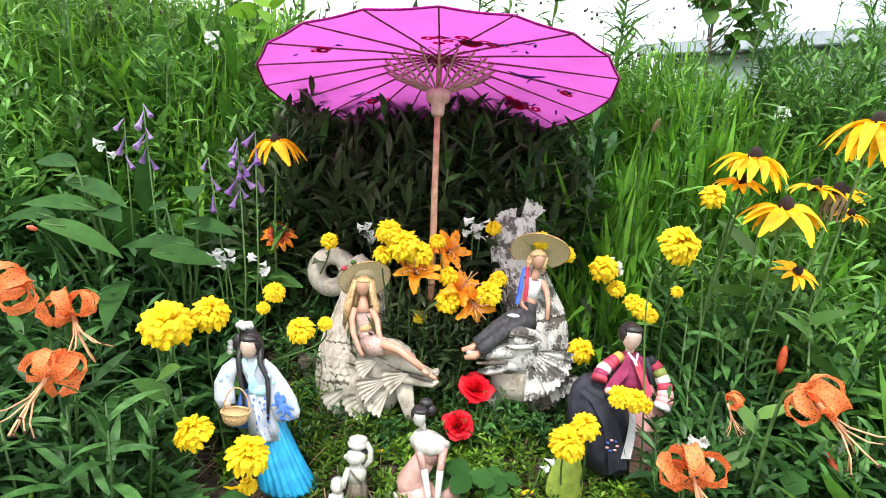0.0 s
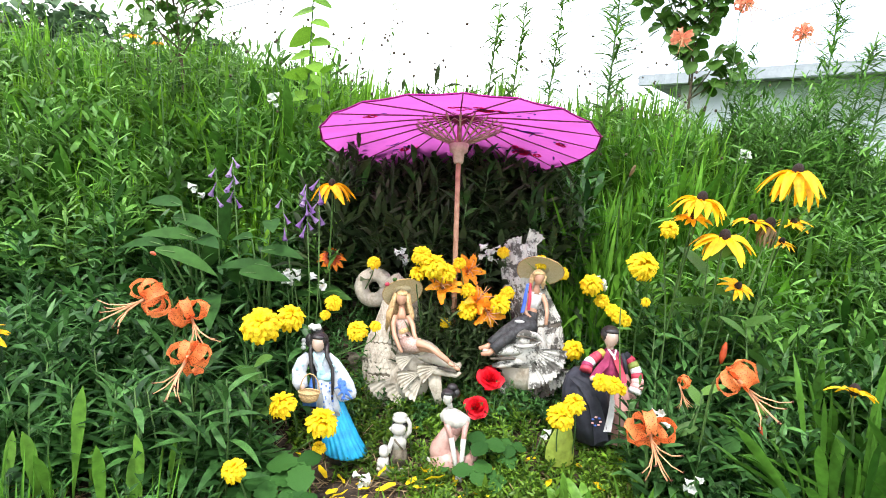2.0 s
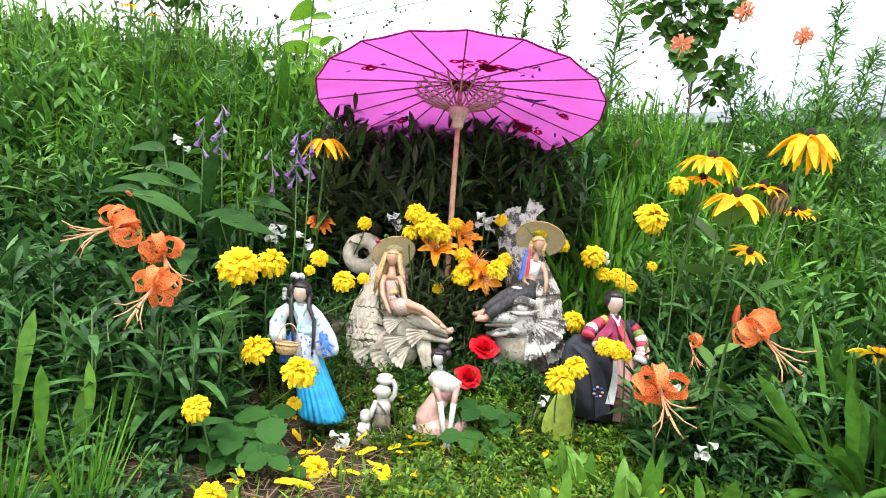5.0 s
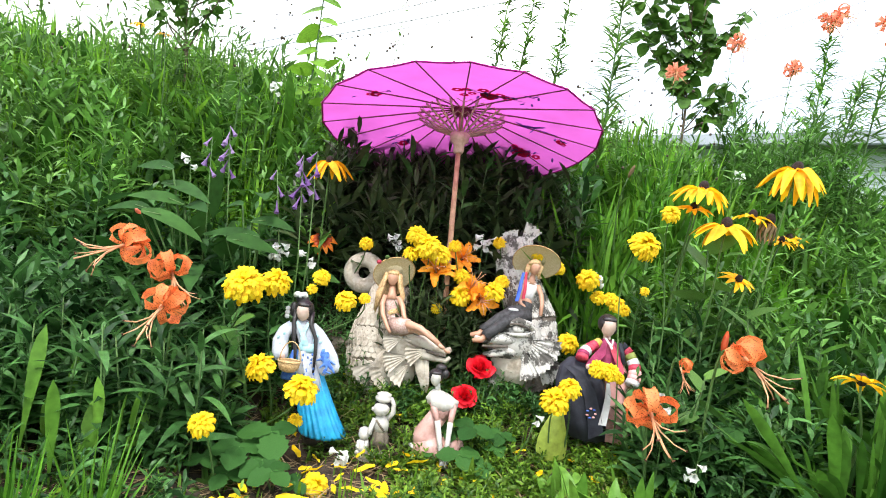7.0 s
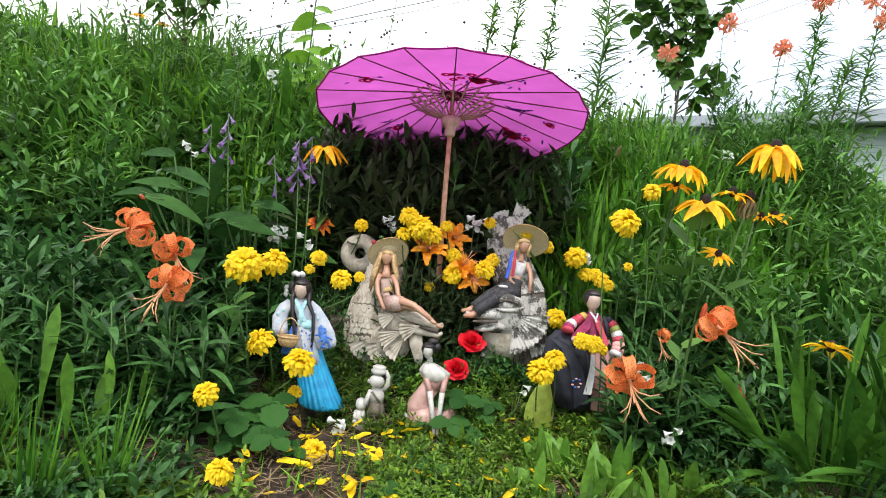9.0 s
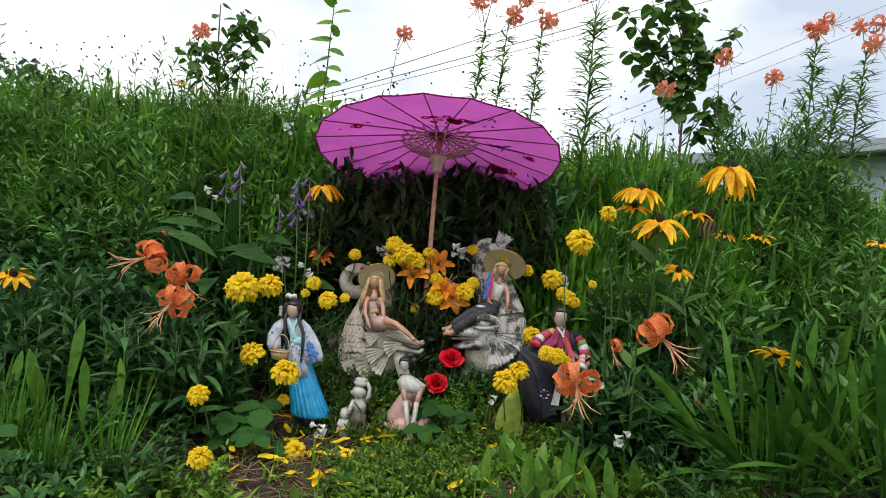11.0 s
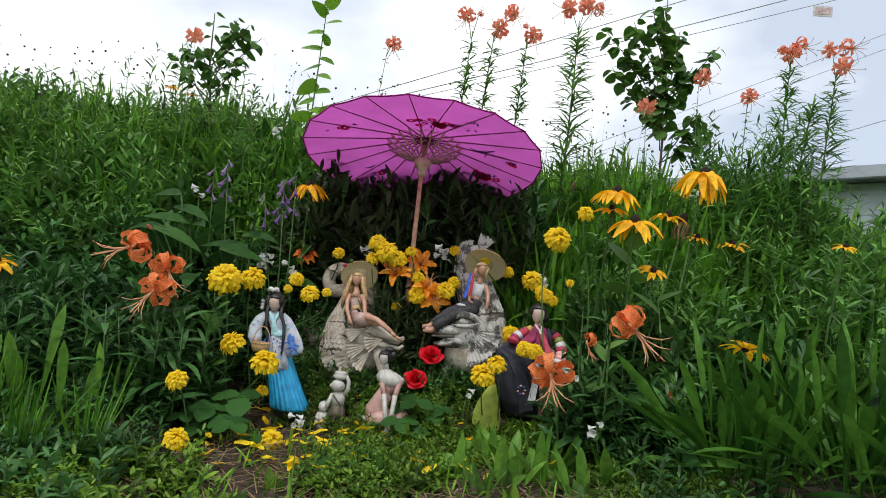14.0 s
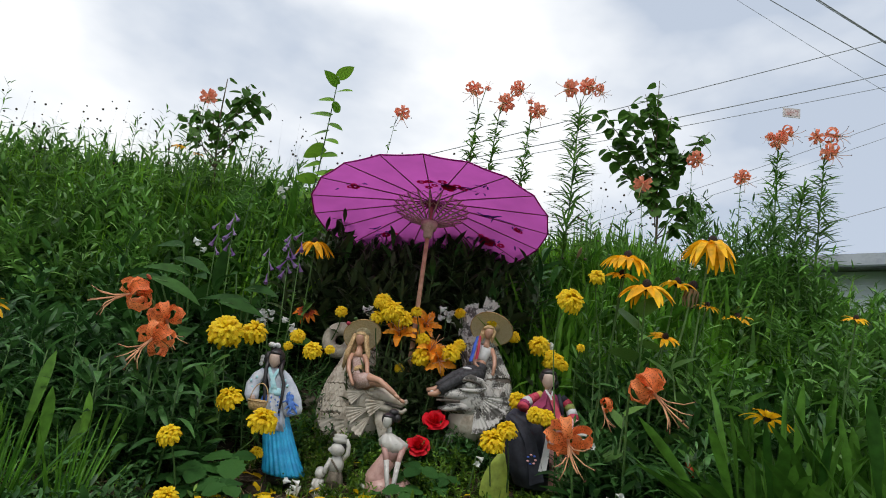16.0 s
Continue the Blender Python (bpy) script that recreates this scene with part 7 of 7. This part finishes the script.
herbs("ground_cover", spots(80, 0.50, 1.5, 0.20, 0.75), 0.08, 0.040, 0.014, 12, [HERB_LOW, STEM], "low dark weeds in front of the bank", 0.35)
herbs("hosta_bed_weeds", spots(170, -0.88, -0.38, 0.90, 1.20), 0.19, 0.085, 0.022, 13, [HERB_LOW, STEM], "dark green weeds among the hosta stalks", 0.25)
herbs("ground_cover", spots(620, -0.42, 0.42, 0.92, 1.2), 0.075, 0.030, 0.009, 12, [HERB_LOW, STEM], "low green weeds between the statues", 0.35)
herbs("ground_cover", spots(420, -0.85, -0.12, 0.12, 0.52, lambda x, y: np.sin(11 * x) + np.sin(9 * y + 4 * x) > -0.6), 0.055, 0.030, 0.011, 11, [COVER, STEM], "low bright weeds between straw and soil", 0.5)
herbs("ground_cover", spots(420, -0.25, 0.42, 0.78, 1.0), 0.05, 0.024, 0.008, 12, [COVER, STEM], "low green cover round the figures' feet", 0.5)
grass("short_grass", spots(1800, -1.6, 0.8, 0.10, 0.95), 0.07, 0.0045, [GRASS], "short grass among the ground cover", tilt=0.5)
herbs("ground_cover", spots(110, -0.12, 0.12, 1.0, 1.1), 0.16, 0.07, 0.015, 12, [HERB_SHADED, STEM], "shade-darkened green stems under the yellow blooms", 0.2)
nl = 6400
lxy = spots(nl, -0.9, 0.75, 0.12, 1.1)
lb = np.column_stack([lxy, ground_z(lxy[:, 0], lxy[:, 1]) + rng.uniform(0.0, 0.012, nl)])
lv, lf = strip_arrays(lb, rng.uniform(0, 6.28, nl), rng.normal(0.05, 0.12, nl), rng.uniform(0.02, 0.10, nl), rng.uniform(0.0010, 0.0032, nl), rng.uniform(0, 0.1, nl), nseg=3, kind="blade", three=False)
tagged(new("dry_straw", stuff_mesh("dry_straw", [(lv, lf, 0)], [STRAW])), "dry brown stalks and straw lying on the soil", "litter", kind="stuff")
PETAL_FLAT = Shape().petal([(0, 0, 0), (0.010, 0, 0.002), (0.020, 0, 0.0), (0.030, 0, 0.003)], [0.005, 0.010, 0.010, 0.003], (0, 1, 0), 0, 0.2, 3).mesh("fallen_petal", [YELLOW])
prng = random.Random(9)
for k in range(110):
    if k < 70:
        x, y = prng.gauss(-0.12, 0.14), prng.gauss(0.66, 0.11)
    else:
        x, y = prng.uniform(-0.35, 0.4), prng.uniform(0.5, 1.0)
    o = new("fallen_petal", PETAL_FLAT)
    o.matrix_world = pose(x, y, float(ground_z(x, y)) + prng.uniform(0.006, 0.030), prng.gauss(0, 18), prng.gauss(0, 18), prng.uniform(0, 360)) @ Matrix.Scale(prng.uniform(0.8, 1.5), 4)
    tagged(o, "yellow fallen petal lying on the ground", "petal", "fallen petals")


# ---- far woods, house and wires behind ----
WOODS = leafy("far_tree_foliage", (0.030, 0.065, 0.030), (0.085, 0.150, 0.070), 0.2, 0.6, 2.0)
frng = np.random.default_rng(55)
nf = 9000
fx = frng.uniform(-75, -18, nf)
crest = 14.2 - 0.20 * (fx + 48) + 1.3 * np.sin(0.55 * fx) + 0.8 * np.sin(1.3 * fx + 2) + 0.5 * np.sin(2.9 * fx)
fz = crest * frng.uniform(0.0, 1.0, nf) ** 0.45
fpos = np.column_stack([fx, 45 + frng.normal(0, 2.0, nf), fz])
fv, ff = strip_arrays(fpos, frng.uniform(0, 6.28, nf), frng.uniform(-0.6, 0.9, nf), frng.uniform(0.5, 1.3, nf), frng.uniform(0.4, 0.9, nf), frng.uniform(0, 0.5, nf), roll=frng.normal(0, 0.9, nf), nseg=3)
tagged(new("far_woods", stuff_mesh("far_woods", [(fv, ff, 0)], [WOODS])), "wooded hillside far behind the bank, hazy green", "trees", kind="stuff")

SIDING = surface("pale_blue_grey_siding", (0.58, 0.63, 0.70), (0.66, 0.71, 0.77), 6, 0.6, 0.15)
TRIM = surface("white_trim_paint", (0.62, 0.64, 0.66), (0.72, 0.74, 0.76), 8, 0.5, 0.1)
EAVES = surface("grey_gutter_paint", (0.26, 0.29, 0.33), (0.36, 0.39, 0.43), 8, 0.5, 0.1)
ROOF = surface("grey_roof_shingle", (0.10, 0.10, 0.11), (0.22, 0.22, 0.24), 12, 0.9, 0.5, 0.01)


def box(sh, x0, x1, y0, y1, z0, z1, mat=0):
    sh.grid([[(x0, y0, z), (x1, y0, z), (x1, y1, z), (x0, y1, z)] for z in (z0, z1)], mat)


def make_house():
    turn = -40.3
    h = thing("house", pose(2.55, 6.50, -0.15, 0, 0, turn), "single-storey house with pale blue-grey clapboard siding and grey roof", "house")
    W, D, H = 8.0, 6.0, 2.225
    w = Shape()
    box(w, 0.02, W - 0.02, 0.02, D, -0.1, H)
    wall = part("wall", w, SIDING, h, smooth=False)
    for k in range(34):
        z = k * 0.065
        s = Shape()
        s.grid([[(0, -0.022, z - 0.002), (W, -0.022, z - 0.002), (W, 0.016, z), (0, 0.016, z)], [(0, -0.006, z + 0.067), (W, -0.006, z + 0.067), (W, 0.016, z + 0.067), (0, 0.016, z + 0.067)]], 0)
        part("clapboard", s, SIDING, wall, smooth=False)
    r = Shape()
    r.grid([[(-0.35, -0.40, H), (W + 0.35, -0.40, H), (W + 0.35, D + 0.4, H), (-0.35, D + 0.4, H)], [(-0.35, -0.40, H + 0.06), (W + 0.35, -0.40, H + 0.06), (W + 0.35, D + 0.4, H + 0.06), (-0.35, D + 0.4, H + 0.06)],
            [(-0.35, D / 2 - 0.1, H + 0.40), (W + 0.35, D / 2 - 0.1, H + 0.40), (W + 0.35, D / 2 + 0.1, H + 0.40), (-0.35, D / 2 + 0.1, H + 0.40)]], 0)
    part("roof", r, ROOF, h, smooth=False)
    g = Shape()
    box(g, -0.35, W + 0.35, -0.47, -0.402, H - 0.06, H + 0.055)
    part("gutter", g, EAVES, h, "blue-grey gutter", smooth=False)
    for x in (1.30, 5.2):
        d = Shape()
        box(d, x, x + 0.08, -0.10, -0.035, -0.1, H - 0.06)
        part("downpipe", d, TRIM, h, "white downpipe", smooth=False)
    for x in (0.0, 7.89):
        c = Shape()
        box(c, x, x + 0.10, -0.045, -0.032, -0.1, H)
        part("corner_board", c, TRIM, h, smooth=False)


make_house()
WIRE = surface("grey_cable", (0.22, 0.23, 0.25), (0.30, 0.31, 0.33), 10, 0.6)


def cable(p0, p1, radius, sag, label):
    p0, p1 = Vector(p0) + Vector((0.1, 0, 0.15)), Vector(p1) + Vector((0.1, 0, 0.2))
    d = p1 - p0
    p0, p1 = p0 - d * 0.8, p1 + d * 0.8
    s = Shape()
    s.tube([p0.lerp(p1, k / 16) - Vector((0, 0, sag * 4 * (k / 16) * (1 - k / 16))) + Vector((0, 0, sag * 0.9)) for k in range(17)], radius, 0, 5)
    return whole("overhead_cable", s, [WIRE], label, "cable", group="overhead cables")


CABLE = "thin grey overhead cable against the sky"
cable((-1.73, 14, 6.38), (9.71, 14, 11.11), 0.012, 0.25, CABLE)
cable((-1.68, 14.2, 6.10), (9.69, 14.2, 10.15), 0.013, 0.25, CABLE)
cable((-1.68, 14.4, 6.00), (9.69, 14.4, 9.85), 0.009, 0.25, CABLE)
cable((7.35, 14, 12.15), (10.12, 14, 10.51), 0.012, 0.05, CABLE)
cable((6.83, 14, 11.77), (9.71, 14, 9.95), 0.006, 0.05, CABLE)
cable((8.68, 14, 12.29), (10.14, 14, 11.29), 0.018, 0.02, CABLE)
cable((8.78, 14.1, 12.29), (10.2, 14.1, 11.33), 0.012, 0.02, CABLE)
cable((5.2, 14.6, 6.35), (9.66, 14.6, 8.64), 0.008, 0.1, CABLE)
cable((5.2, 14.8, 6.05), (9.66, 14.8, 8.25), 0.007, 0.1, CABLE)
cable((8.43, 14.5, 5.74), (9.62, 14.5, 6.20), 0.010, 0.02, CABLE)
tag = thing("cable_sign", pose(7.80, 14.1, 9.00, 90, 0, 0), "small pale worn sign plate hanging on an overhead cable", "sign")
tp = Shape()
box(tp, -0.23, 0.23, -0.14, 0.14, -0.01, 0.01)
part("plate", tp, surface("worn_sign_plate", (0.42, 0.38, 0.38), (0.62, 0.60, 0.60), 9, 0.6), tag, smooth=False)
tb = Shape()
box(tb, -0.18, 0.18, -0.09, 0.09, 0.011, 0.016)
part("faded_print", tb, surface("faded_print", (0.40, 0.20, 0.19), (0.58, 0.52, 0.52), 14, 0.7), tag, smooth=False)
